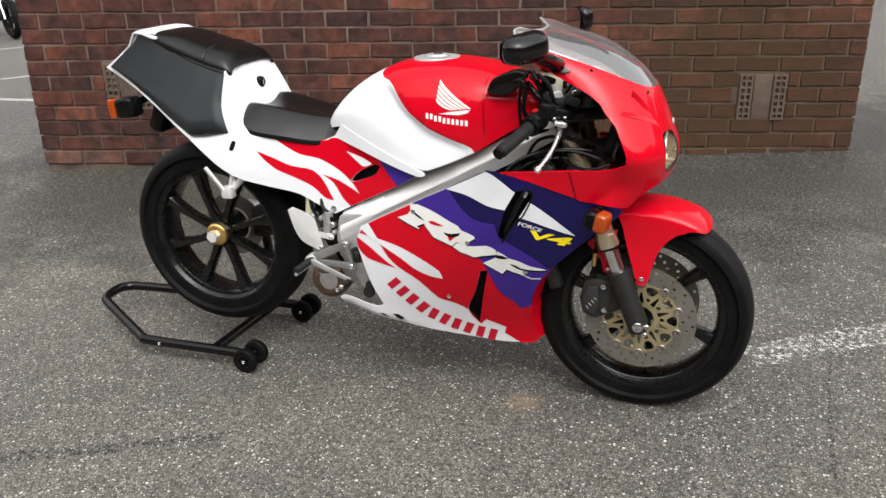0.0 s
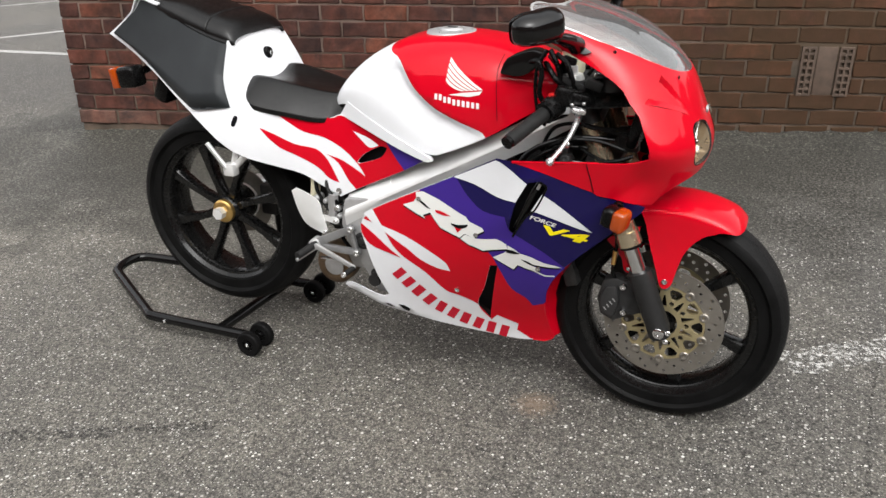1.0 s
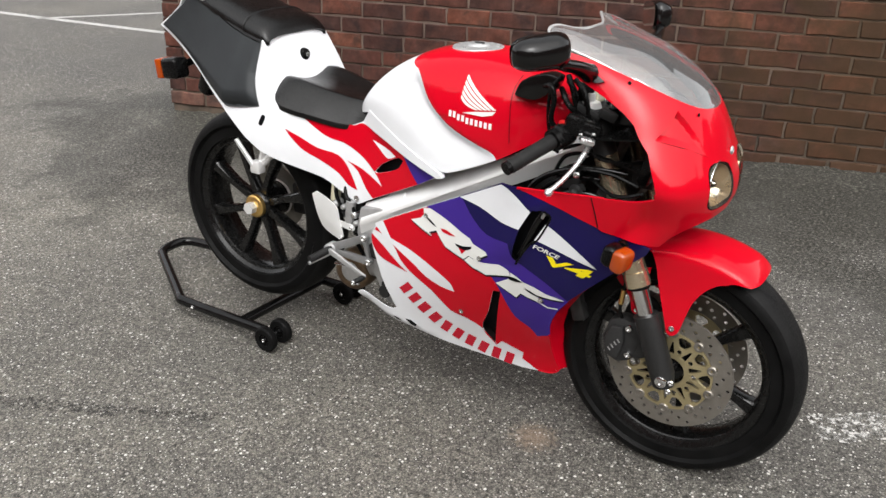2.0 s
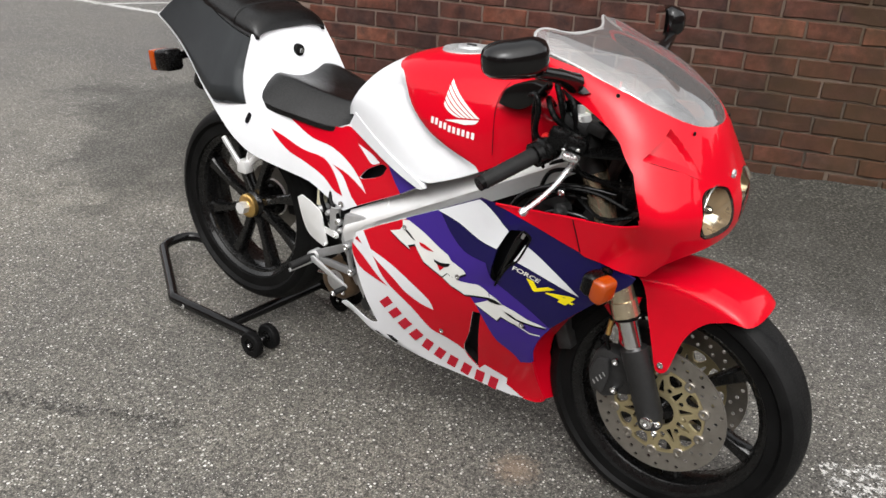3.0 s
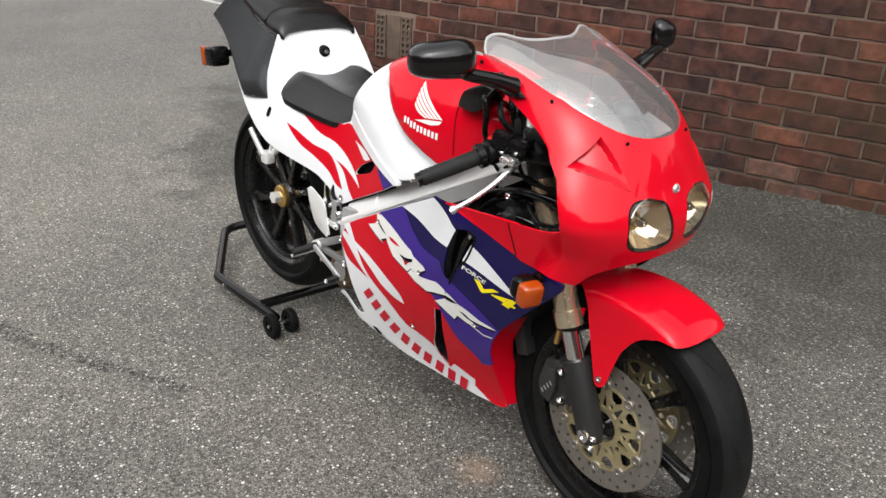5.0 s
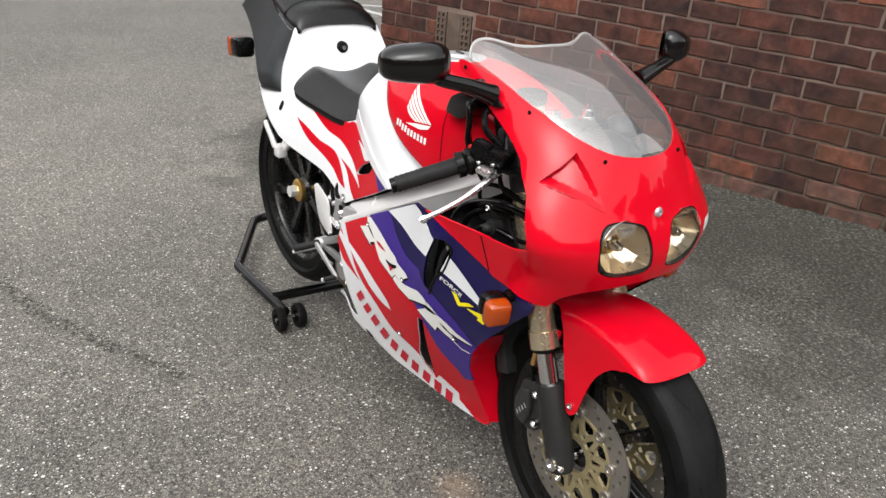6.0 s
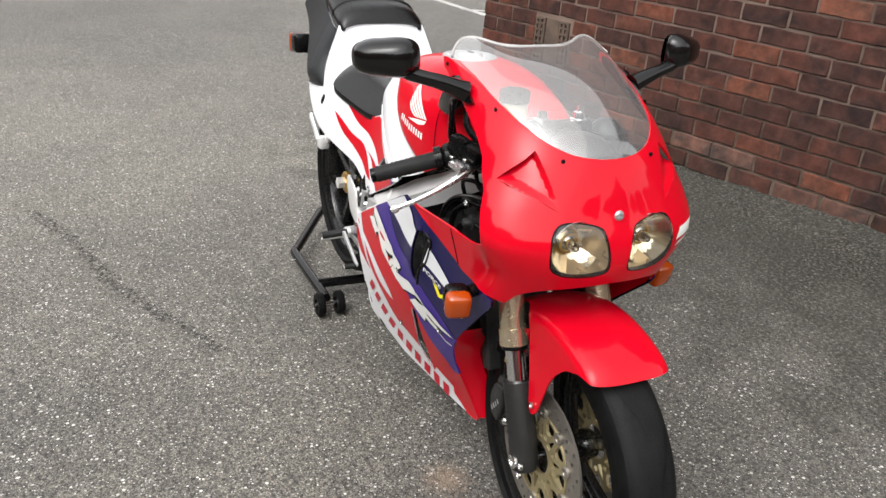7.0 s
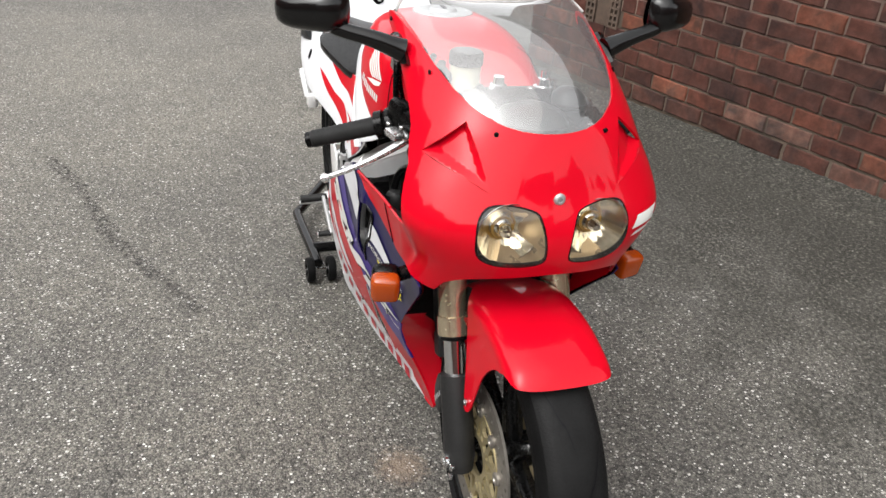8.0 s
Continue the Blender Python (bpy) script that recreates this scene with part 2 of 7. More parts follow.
def block_into(bm, size, m=Matrix(), bevel=0.003, seg=2):
    own = bmesh.new()
    bmesh.ops.create_cube(own, size=1.0)
    for v in own.verts:
        v.co = Vector((v.co.x * size[0], v.co.y * size[1], v.co.z * size[2]))
    if bevel:
        bmesh.ops.bevel(own, geom=list(own.edges), offset=min(bevel, min(size) * 0.45), segments=seg, affect="EDGES", profile=0.5)
    made = {v: bm.verts.new(m @ v.co) for v in own.verts}
    for f in own.faces:
        bm.faces.new([made[v] for v in f.verts])
    own.free()
    return bm


def block(name, size, at, mat, parent, bevel=0.003, label="", turn=(0, 0, 0)):
    return part(name, block_into(bmesh.new(), size, pose(*at, *turn), bevel), mat, parent, label)


def bolt(name, at, r, h, mat, parent, axis="y", side=-1, label=""):
    s = side
    return lathe(name, [(0, 0), (r, 0), (r, s * h * 0.75), (r * 0.8, s * h), (r * 0.45, s * h), (r * 0.45, s * h * 0.6), (0, s * h * 0.6)], mat, parent, at, axis, 12, False, label)


def prism_into(bm, outline, y0, y1, plane="xz"):
    """A flat plate: an outline in the side view between two depths."""
    put = (lambda u, v, w: (u, w, v)) if plane == "xz" else (lambda u, v, w: (u, v, w)) if plane == "xy" else (lambda u, v, w: (w, u, v))
    a = [bm.verts.new(put(u, v, y0)) for u, v in outline]
    b = [bm.verts.new(put(u, v, y1)) for u, v in outline]
    bm.faces.new(a)
    bm.faces.new(b[::-1])
    for i in range(len(a)):
        bm.faces.new((a[i - 1], b[i - 1], b[i], a[i]))
    return bm


def plate(name, outline, y0, y1, mat, parent, label="", bevel=0.0):
    bm = prism_into(bmesh.new(), outline, y0, y1)
    if bevel:
        bmesh.ops.recalc_face_normals(bm, faces=bm.faces)
        es = [e for e in bm.edges if e.calc_face_angle(0) > 0.6]
        bmesh.ops.bevel(bm, geom=es, offset=bevel, segments=2, affect="EDGES", profile=0.5)
    return part(name, bm, mat, parent, label)


def disc_plate(name, outer, holes, y0, y1, mat, parent, label=""):
    """A plate with real holes, between two depths."""
    bm = bmesh.new()
    for loop in (outer, *holes):
        vs = [bm.verts.new((u, y0, v)) for u, v in loop]
        for i in range(len(vs)):
            bm.edges.new((vs[i - 1], vs[i]))
    bmesh.ops.triangle_fill(bm, edges=bm.edges, use_beauty=True, normal=(0, 1, 0))
    made = bmesh.ops.extrude_face_region(bm, geom=list(bm.faces), use_keep_orig=True)
    for g in made["geom"]:
        if isinstance(g, bmesh.types.BMVert):
            g.co.y = y1
    return part(name, bm, mat, parent, label)


def ring(r, n=48, c=(0, 0), a0=0.0):
    return [(c[0] + r * math.cos(a0 + 2 * math.pi * i / n), c[1] + r * math.sin(a0 + 2 * math.pi * i / n)) for i in range(n)]

# ---------- the ground: worn tarmac with pale chippings ----------
def tarmac():
    m = material("tarmac", grey(0.1), 0.6, 0, 0, 0.38)
    b = m.node_tree.nodes["Principled BSDF"]
    co = m.node_tree.nodes.new("ShaderNodeTexCoord")
    stones = node(m, "ShaderNodeTexVoronoi", Scale=230.0)
    link(m, co.outputs["Object"], stones.inputs["Vector"])
    tone = ramp(m, stones.outputs["Color"], [(0.15, (0.088, 0.084, 0.075)), (0.5, (0.185, 0.177, 0.156)), (0.85, (0.300, 0.287, 0.256))])
    gaps = ramp(m, stones.outputs["Distance"], [(0.35, grey(1.0)), (0.8, grey(0.45))])
    pits = node(m, "ShaderNodeTexNoise", Scale=75.0, Detail=5.0, Roughness=0.7)
    link(m, co.outputs["Object"], pits.inputs["Vector"])
    dark = ramp(m, pits.outputs["Fac"], [(0.36, grey(0.20)), (0.49, grey(0.88)), (0.64, grey(1.12))])
    broad = node(m, "ShaderNodeTexNoise", Scale=1.1, Detail=5.0)
    link(m, co.outputs["Object"], broad.inputs["Vector"])
    # paler round one point, darker by the bike: uneven light put into the colour
    place = node(m, "ShaderNodeVectorMath")
    place.operation = "DISTANCE"
    place.inputs[1].default_value = (-2.6, -1.0, 0)
    link(m, co.outputs["Object"], place.inputs[0])
    worn = node(m, "ShaderNodeMapRange")
    for name, value in (("From Min", 0.3), ("From Max", 3.6), ("To Min", 0.20), ("To Max", -0.21)):
        worn.inputs[name].default_value = value
    link(m, place.outputs["Value"], worn.inputs["Value"])
    drift = node(m, "ShaderNodeMath")
    drift.operation = "ADD"
    link(m, broad.outputs["Fac"], drift.inputs[0])
    link(m, worn.outputs[0], drift.inputs[1])
    wide = ramp(m, drift.outputs[0], [(0.2, (0.74, 0.74, 0.76)), (0.45, (0.94, 0.93, 0.92)), (0.85, (1.40, 1.37, 1.31))])
    clumps = node(m, "ShaderNodeTexNoise", Scale=13.0, Detail=6.0, Roughness=0.8)
    link(m, co.outputs["Object"], clumps.inputs["Vector"])
    patchy = ramp(m, clumps.outputs["Fac"], [(0.32, grey(0.68)), (0.68, (1.18, 1.17, 1.14))])
    last = tone.outputs[0]
    for other in (gaps, dark, wide, patchy):
        mul = m.node_tree.nodes.new("ShaderNodeMix")
        mul.data_type, mul.blend_type = "RGBA", "MULTIPLY"
        mul.inputs["Factor"].default_value = 1.0
        link(m, last, mul.inputs["A"])
        link(m, other.outputs[0], mul.inputs["B"])
        last = mul.outputs["Result"]
    # pale chips of two sizes, scattered in the matrix
    for scale, rare, size in ((80.0, 0.46, 0.72), (140.0, 0.50, 0.80)):
        chips = node(m, "ShaderNodeTexVoronoi", Scale=scale)
        link(m, co.outputs["Object"], chips.inputs["Vector"])
        split = m.node_tree.nodes.new("ShaderNodeSeparateColor")
        link(m, chips.outputs["Color"], split.inputs[0])
        reach = node(m, "ShaderNodeMath")
        reach.operation, reach.inputs[1].default_value, reach.inputs[2].default_value = "MULTIPLY_ADD", size, 0.175 - rare * size
        link(m, split.outputs[0], reach.inputs[0])
        rough_edge = node(m, "ShaderNodeMath")
        rough_edge.operation, rough_edge.inputs[1].default_value = "MULTIPLY_ADD", 0.35
        link(m, pits.outputs["Fac"], rough_edge.inputs[0])
        link(m, chips.outputs["Distance"], rough_edge.inputs[2])
        inside = node(m, "ShaderNodeMath")
        inside.operation = "SUBTRACT"
        link(m, reach.outputs[0], inside.inputs[0])
        link(m, rough_edge.outputs[0], inside.inputs[1])
        mask = ramp(m, inside.outputs[0], [(0.0, grey(0)), (0.05, grey(0.9))])
        tint = ramp(m, split.outputs[1], [(0.0, (0.30, 0.288, 0.26)), (0.55, (0.50, 0.485, 0.45)), (1.0, (0.80, 0.785, 0.745))])
        lay = m.node_tree.nodes.new("ShaderNodeMix")
        lay.data_type = "RGBA"
        link(m, mask.outputs[0], lay.inputs["Factor"])
        link(m, last, lay.inputs["A"])
        link(m, tint.outputs[0], lay.inputs["B"])
        last = lay.outputs["Result"]
    # blotches of dark silt over the chippings, thick in the strip along the wall
    # the strip's dark tone also carries some of the wall's own shade
    geo = m.node_tree.nodes.new("ShaderNodeNewGeometry")
    strip = node(m, "ShaderNodeVectorMath")
    strip.operation = "DOT_PRODUCT"
    strip.inputs[1].default_value = (-math.sin(radians(17.3)), math.cos(radians(17.3)), 0)
    link(m, geo.outputs["Position"], strip.inputs[0])
    away = node(m, "ShaderNodeMath")
    away.operation, away.inputs[1].default_value = "SUBTRACT", 2.44
    link(m, strip.outputs["Value"], away.inputs[0])
    far = node(m, "ShaderNodeMath")
    far.operation = "ABSOLUTE"
    link(m, away.outputs[0], far.inputs[0])
    past = node(m, "ShaderNodeMath")
    past.operation, past.inputs[1].default_value = "MULTIPLY_ADD", -0.24
    past.inputs[2].default_value = 0.485
    link(m, far.outputs[0], past.inputs[0])
    cake = node(m, "ShaderNodeTexNoise", Scale=3.2, Detail=8.0, Roughness=0.72)
    link(m, co.outputs["Object"], cake.inputs["Vector"])
    run = node(m, "ShaderNodeVectorMath")
    run.operation = "DOT_PRODUCT"
    run.inputs[1].default_value = (math.cos(radians(17.3)) * 0.3, math.sin(radians(17.3)) * 0.3, 0)
    link(m, geo.outputs["Position"], run.inputs[0])
    start = node(m, "ShaderNodeMath")
    start.operation, start.inputs[1].default_value = "ADD", 0.62
    link(m, run.outputs["Value"], start.inputs[0])
    ends = node(m, "ShaderNodeMath")
    ends.operation, ends.inputs[1].default_value = "MINIMUM", 0.0
    link(m, start.outputs[0], ends.inputs[0])
    band = node(m, "ShaderNodeMath")
    band.operation = "ADD"
    link(m, past.outputs[0], band.inputs[0])
    link(m, ends.outputs[0], band.inputs[1])
    deep = node(m, "ShaderNodeMath")
    deep.operation, deep.inputs[1].default_value = "MULTIPLY_ADD", 1.0
    link(m, band.outputs[0], deep.inputs[0])
    link(m, cake.outputs["Fac"], deep.inputs[2])
    silt = ramp(m, deep.outputs[0], [(0.56, grey(0)), (0.67, grey(0.55)), (0.82, grey(0.86))])
    cover = m.node_tree.nodes.new("ShaderNodeMix")
    cover.data_type = "RGBA"
    link(m, silt.outputs[0], cover.inputs["Factor"])
    link(m, last, cover.inputs["A"])
    fines = ramp(m, pits.outputs["Fac"], [(0.40, (0.008, 0.008, 0.006)), (0.54, (0.028, 0.027, 0.021)), (0.63, (0.20, 0.19, 0.165))])
    link(m, fines.outputs[0], cover.inputs["B"])
    last = cover.outputs["Result"]
    # a small brown spill by the front wheel
    off = node(m, "ShaderNodeVectorMath")
    off.operation = "DISTANCE"
    off.inputs[1].default_value = (0.355, -0.115, 0)
    link(m, geo.outputs["Position"], off.inputs[0])
    sum_ = node(m, "ShaderNodeMath")
    sum_.operation, sum_.inputs[1].default_value = "MULTIPLY_ADD", -7.0
    link(m, off.outputs["Value"], sum_.inputs[0])
    link(m, pits.outputs["Fac"], sum_.inputs[2])
    spill = ramp(m, sum_.outputs[0], [(0.0, grey(0)), (0.35, grey(0.45))])
    stain = m.node_tree.nodes.new("ShaderNodeMix")
    stain.data_type = "RGBA"
    link(m, spill.outputs[0], stain.inputs["Factor"])
    link(m, last, stain.inputs["A"])
    stain.inputs["B"].default_value = (0.30, 0.215, 0.15, 1)
    link(m, stain.outputs["Result"], b.inputs["Base Color"])
    add = node(m, "ShaderNodeMath")
    add.operation = "ADD"
    link(m, stones.outputs["Distance"], add.inputs[0])
    link(m, pits.outputs["Fac"], add.inputs[1])
    bp = node(m, "ShaderNodeBump", Strength=0.8, Distance=0.004)
    bp.invert = True
    link(m, add.outputs[0], bp.inputs["Height"])
    link(m, bp.outputs[0], b.inputs["Normal"])
    return m


TARMAC = tarmac()
bm = bmesh.new()
bmesh.ops.create_grid(bm, x_segments=60, y_segments=60, size=150)
finish(bm, "ground", TARMAC, None, "grey worn tarmac of a car park with pale chippings", "structure")


def road_paint(name, worn, pale):
    m = material(name, grey(0.6), 0.8)
    b = m.node_tree.nodes["Principled BSDF"]
    co = m.node_tree.nodes.new("ShaderNodeTexCoord")
    wear = node(m, "ShaderNodeTexNoise", Scale=55.0, Detail=6.0, Roughness=0.75)
    link(m, co.outputs["Object"], wear.inputs["Vector"])
    r = ramp(m, wear.outputs["Fac"], [(0.42, grey(pale * 0.4)), (0.60, (pale, pale * 0.985, pale * 0.93))])
    link(m, r.outputs[0], b.inputs["Base Color"])
    bare = ramp(m, wear.outputs["Fac"], [(worn, grey(0.0)), (worn + 0.13, grey(0.80))])
    link(m, bare.outputs[0], b.inputs["Alpha"])
    bp = node(m, "ShaderNodeBump", Strength=0.3, Distance=0.003)
    link(m, wear.outputs["Fac"], bp.inputs["Height"])
    link(m, bp.outputs[0], b.inputs["Normal"])
    return m


LINE = road_paint("fresh_white_line", 0.26, 0.74)
WORN = road_paint("worn_white_line", 0.47, 0.54)


def road_line(a, b, w, uneven=0.006, mat=None):
    a, b = Vector((*a, 0.004)), Vector((*b, 0.004))
    d = (b - a).normalized()
    s = Vector((-d.y, d.x, 0)) * w / 2
    n = max(6, int((b - a).length / 0.06))
    bm = bmesh.new()
    rows = []
    for i in range(n + 1):
        q = a.lerp(b, i / n)
        rows.append((bm.verts.new(q - s * (1 + random.uniform(-1, 1) * uneven / w * 2)), bm.verts.new(q + s * (1 + random.uniform(-1, 1) * uneven / w * 2))))
    for p, q in zip(rows, rows[1:]):
        bm.faces.new((p[0], q[0], q[1], p[1]))
    return finish(bm, "bay_line", mat or LINE, None, "worn white painted parking bay line on tarmac", "structure")


road_line((-9.5, 3.39), (-4.4, 3.72), 0.10)
road_line((-7.25, 3.46), (-6.0, 5.4), 0.09)
road_line((-9.4, 5.8), (-8.1, 7.85), 0.09)
road_line((0.97, 0.34), (1.80, 0.89), 0.13, 0.012, WORN)


def seam(pts, w):
    """A worn joint in the tarmac: a ragged dark strip of loose grit."""
    bm = bmesh.new()
    prev = None
    for q in spline([(*p, 0.003) for p in pts], 24):
        d = random.uniform(0.25, 1.0) * w
        e = random.uniform(0.25, 1.0) * w
        pair = (bm.verts.new((q.x - 0.3 * d, q.y - d, 0.003)), bm.verts.new((q.x + 0.3 * e, q.y + e, 0.003)))
        if prev:
            bm.faces.new((prev[0], pair[0], pair[1], prev[1]))
        prev = pair
    return finish(bm, "tarmac_joint", SEAM, None, "dark ragged joint in the tarmac", "structure")


SEAM = grained(material("dark_grit", grey(0.07), 0.95), 60, (0.015, 0.014, 0.013), (0.10, 0.096, 0.09), 0.9, 140)
ragged = node(SEAM, "ShaderNodeTexNoise", Scale=70.0, Detail=5.0, Roughness=0.75)
link(SEAM, node(SEAM, "ShaderNodeNewGeometry").outputs["Position"], ragged.inputs["Vector"])
link(SEAM, ramp(SEAM, ragged.outputs["Fac"], [(0.48, grey(0)), (0.56, grey(0.62))]).outputs[0], SEAM.node_tree.nodes["Principled BSDF"].inputs["Alpha"])
seam([(-1.75, -1.05), (-1.36, -0.90), (-0.95, -0.78), (-0.73, -0.68), (-0.55, -0.585), (-0.40, -0.52)], 0.050)
seam([(1.27, 0.62), (1.22, 0.40), (1.19, 0.13), (1.17, -0.34)], 0.034)

# ---------- the brick wall ----------
# The wall stands level; the yard falls a little towards its far end, so its courses dip against the ground.
PITCH, COURSE, END, FIRST = 0.2434, 0.0878, 2.39, 0.100
HEIGHT = 3.7
wall = thing("wall_north", "dark red-brown brick wall of a small outbuilding with pale mortar", "wall", kind="structure")
STANDS = pose(-0.75, 2.32, 0, 0, 1.33, 17.3)
wall.matrix_world = STANDS


def brick_stuff(name, random_output, weathered=False):
    m = material(name, (0.16, 0.06, 0.045), 0.9, 0, 0, 0.15)
    b = m.node_tree.nodes["Principled BSDF"]
    info = m.node_tree.nodes.new(random_output)
    source = info.outputs["Random"] if random_output == "ShaderNodeObjectInfo" else info.outputs["Random Per Island"]
    tone = ramp(m, source, [(0.0, (0.0493, 0.0262, 0.0229)), (0.40, (0.0680, 0.0319, 0.0262)), (0.70, (0.0877, 0.0375, 0.0289)), (0.86, (0.1064, 0.0428, 0.0300)), (0.94, (0.1202, 0.0492, 0.0338)), (0.985, (0.1527, 0.0642, 0.0436))])
    if weathered:
        tone = ramp(m, source, [(0.0, (0.050, 0.026, 0.021)), (0.5, (0.075, 0.038, 0.031)), (1.0, (0.12, 0.070, 0.057))])
    co = m.node_tree.nodes.new("ShaderNodeTexCoord")
    mott = node(m, "ShaderNodeTexNoise", Scale=16.0, Detail=8.0, Roughness=0.65)
    geo = m.node_tree.nodes.new("ShaderNodeNewGeometry")
    link(m, geo.outputs["Position"], mott.inputs["Vector"])
    r = ramp(m, mott.outputs["Fac"], [(0.3, grey(0.55)), (0.5, grey(0.85)), (0.72, grey(1.3))])
    mul = m.node_tree.nodes.new("ShaderNodeMix")
    mul.data_type, mul.blend_type = "RGBA", "MULTIPLY"
    mul.inputs["Factor"].default_value = 1.0
    link(m, tone.outputs[0], mul.inputs["A"])
    link(m, r.outputs[0], mul.inputs["B"])
    # kiln marks: greyed hearts and redder arrises, uneven from brick to brick
    burn = node(m, "ShaderNodeTexNoise", Scale=6.5, Detail=3.0, Roughness=0.6, Distortion=0.8)
    link(m, geo.outputs["Position"], burn.inputs["Vector"])
    kiln = ramp(m, burn.outputs["Fac"], [(0.36, (0.62, 0.74, 0.80)), (0.48, (0.98, 0.98, 0.95)), (0.64, (1.22, 1.06, 0.98))])
    fired = m.node_tree.nodes.new("ShaderNodeMix")
    fired.data_type, fired.blend_type = "RGBA", "MULTIPLY"
    fired.inputs["Factor"].default_value = 1.0
    link(m, mul.outputs["Result"], fired.inputs["A"])
    link(m, kiln.outputs[0], fired.inputs["B"])
    mul = fired
    spots = node(m, "ShaderNodeTexNoise", Scale=9.0, Detail=9.0, Roughness=0.8)
    link(m, geo.outputs["Position"], spots.inputs["Vector"])
    lime = ramp(m, spots.outputs["Fac"], [(0.68, grey(0)), (0.82, grey(0.45))])
    mix = m.node_tree.nodes.new("ShaderNodeMix")
    mix.data_type = "RGBA"
    link(m, lime.outputs[0], mix.inputs["Factor"])
    link(m, mul.outputs["Result"], mix.inputs["A"])
    mix.inputs["B"].default_value = (0.30, 0.25, 0.20, 1)
    # an algae stain round the right-hand air bricks
    off = node(m, "ShaderNodeVectorMath")
    off.operation = "DISTANCE"
    off.inputs[1].default_value = (0.95, 2.75, 0.25)
    link(m, geo.outputs["Position"], off.inputs[0])
    blot = node(m, "ShaderNodeTexNoise", Scale=3.5, Detail=7.0, Roughness=0.7)
    link(m, geo.outputs["Position"], blot.inputs["Vector"])
    reach = node(m, "ShaderNodeMath")
    reach.operation, reach.inputs[1].default_value = "MULTIPLY_ADD", -0.34
    link(m, off.outputs["Value"], reach.inputs[0])
    link(m, blot.outputs["Fac"], reach.inputs[2])
    algae = ramp(m, reach.outputs[0], [(0.0, grey(0)), (0.36, grey(0.75))])
    green = m.node_tree.nodes.new("ShaderNodeMix")
    green.data_type = "RGBA"
    link(m, algae.outputs[0], green.inputs["Factor"])
    link(m, mix.outputs["Result"], green.inputs["A"])
    green.inputs["B"].default_value = (0.052, 0.031, 0.016, 1)
    link(m, green.outputs["Result"], b.inputs["Base Color"])
    grit = node(m, "ShaderNodeTexNoise", Scale=140.0, Detail=6.0)
    link(m, geo.outputs["Position"], grit.inputs["Vector"])
    bp = node(m, "ShaderNodeBump", Strength=0.5, Distance=0.003)
    link(m, grit.outputs["Fac"], bp.inputs["Height"])
    link(m, bp.outputs[0], b.inputs["Normal"])
    return m


BRICK = brick_stuff("brick_faces", "ShaderNodeObjectInfo")
BRICKLOW = brick_stuff("brick_faces_low", "ShaderNodeObjectInfo", True)
BRICKFAR = brick_stuff("brick_faces_joined", "ShaderNodeNewGeometry")
MORTAR = grained(material("mortar", (0.30, 0.24, 0.19), 0.95, 0, 0, 0.2), 1.6, (0.064, 0.045, 0.036), (0.205, 0.150, 0.122), 0.6, 180)


def weather(m, strength):
    """The same algae stain, over what colour the material has."""
    b = m.node_tree.nodes["Principled BSDF"]
    under = b.inputs["Base Color"].links[0].from_socket
    geo = m.node_tree.nodes.new("ShaderNodeNewGeometry")
    off = node(m, "ShaderNodeVectorMath")
    off.operation = "DISTANCE"
    off.inputs[1].default_value = (0.95, 2.75, 0.15)
    link(m, geo.outputs["Position"], off.inputs[0])
    blot = node(m, "ShaderNodeTexNoise", Scale=5.0, Detail=7.0, Roughness=0.7)
    link(m, geo.outputs["Position"], blot.inputs["Vector"])
    reach = node(m, "ShaderNodeMath")
    reach.operation, reach.inputs[1].default_value = "MULTIPLY_ADD", -0.30
    link(m, off.outputs["Value"], reach.inputs[0])
    link(m, blot.outputs["Fac"], reach.inputs[2])
    algae = ramp(m, reach.outputs[0], [(0.0, grey(0)), (0.35, grey(strength))])
    mix = m.node_tree.nodes.new("ShaderNodeMix")
    mix.data_type = "RGBA"
    link(m, algae.outputs[0], mix.inputs["Factor"])
    link(m, under, mix.inputs["A"])
    mix.inputs["B"].default_value = (0.068, 0.050, 0.031, 1)
    link(m, mix.outputs["Result"], b.inputs["Base Color"])


weather(MORTAR, 0.8)
MOSSY = grained(material("dirty_mortar", (0.12, 0.11, 0.08), 0.95), 7, (0.036, 0.029, 0.021), (0.125, 0.092, 0.068), 0.6, 120)

bm = bmesh.new()
block_into(bm, (2 * END - 0.02, 3.0, HEIGHT - 0.45), pose(0, 1.507, (HEIGHT + 0.45) / 2), 0)
finish(bm, "wall_core", MORTAR, wall)
bm = bmesh.new()
block_into(bm, (2 * END - 0.04, 2.98, 0.65), pose(0, 1.499, 0.125), 0)
finish(bm, "wall_foot", MOSSY, wall)
bm = bmesh.new()
block_into(bm, (2 * END + 0.5, 3.5, 0.12), pose(0, 1.5, HEIGHT + 0.06), 0.01)
finish(bm, "roof_slab", grained(material("roof_felt", grey(0.06), 0.9), 3, grey(0.04), grey(0.08), 0.4), wall)


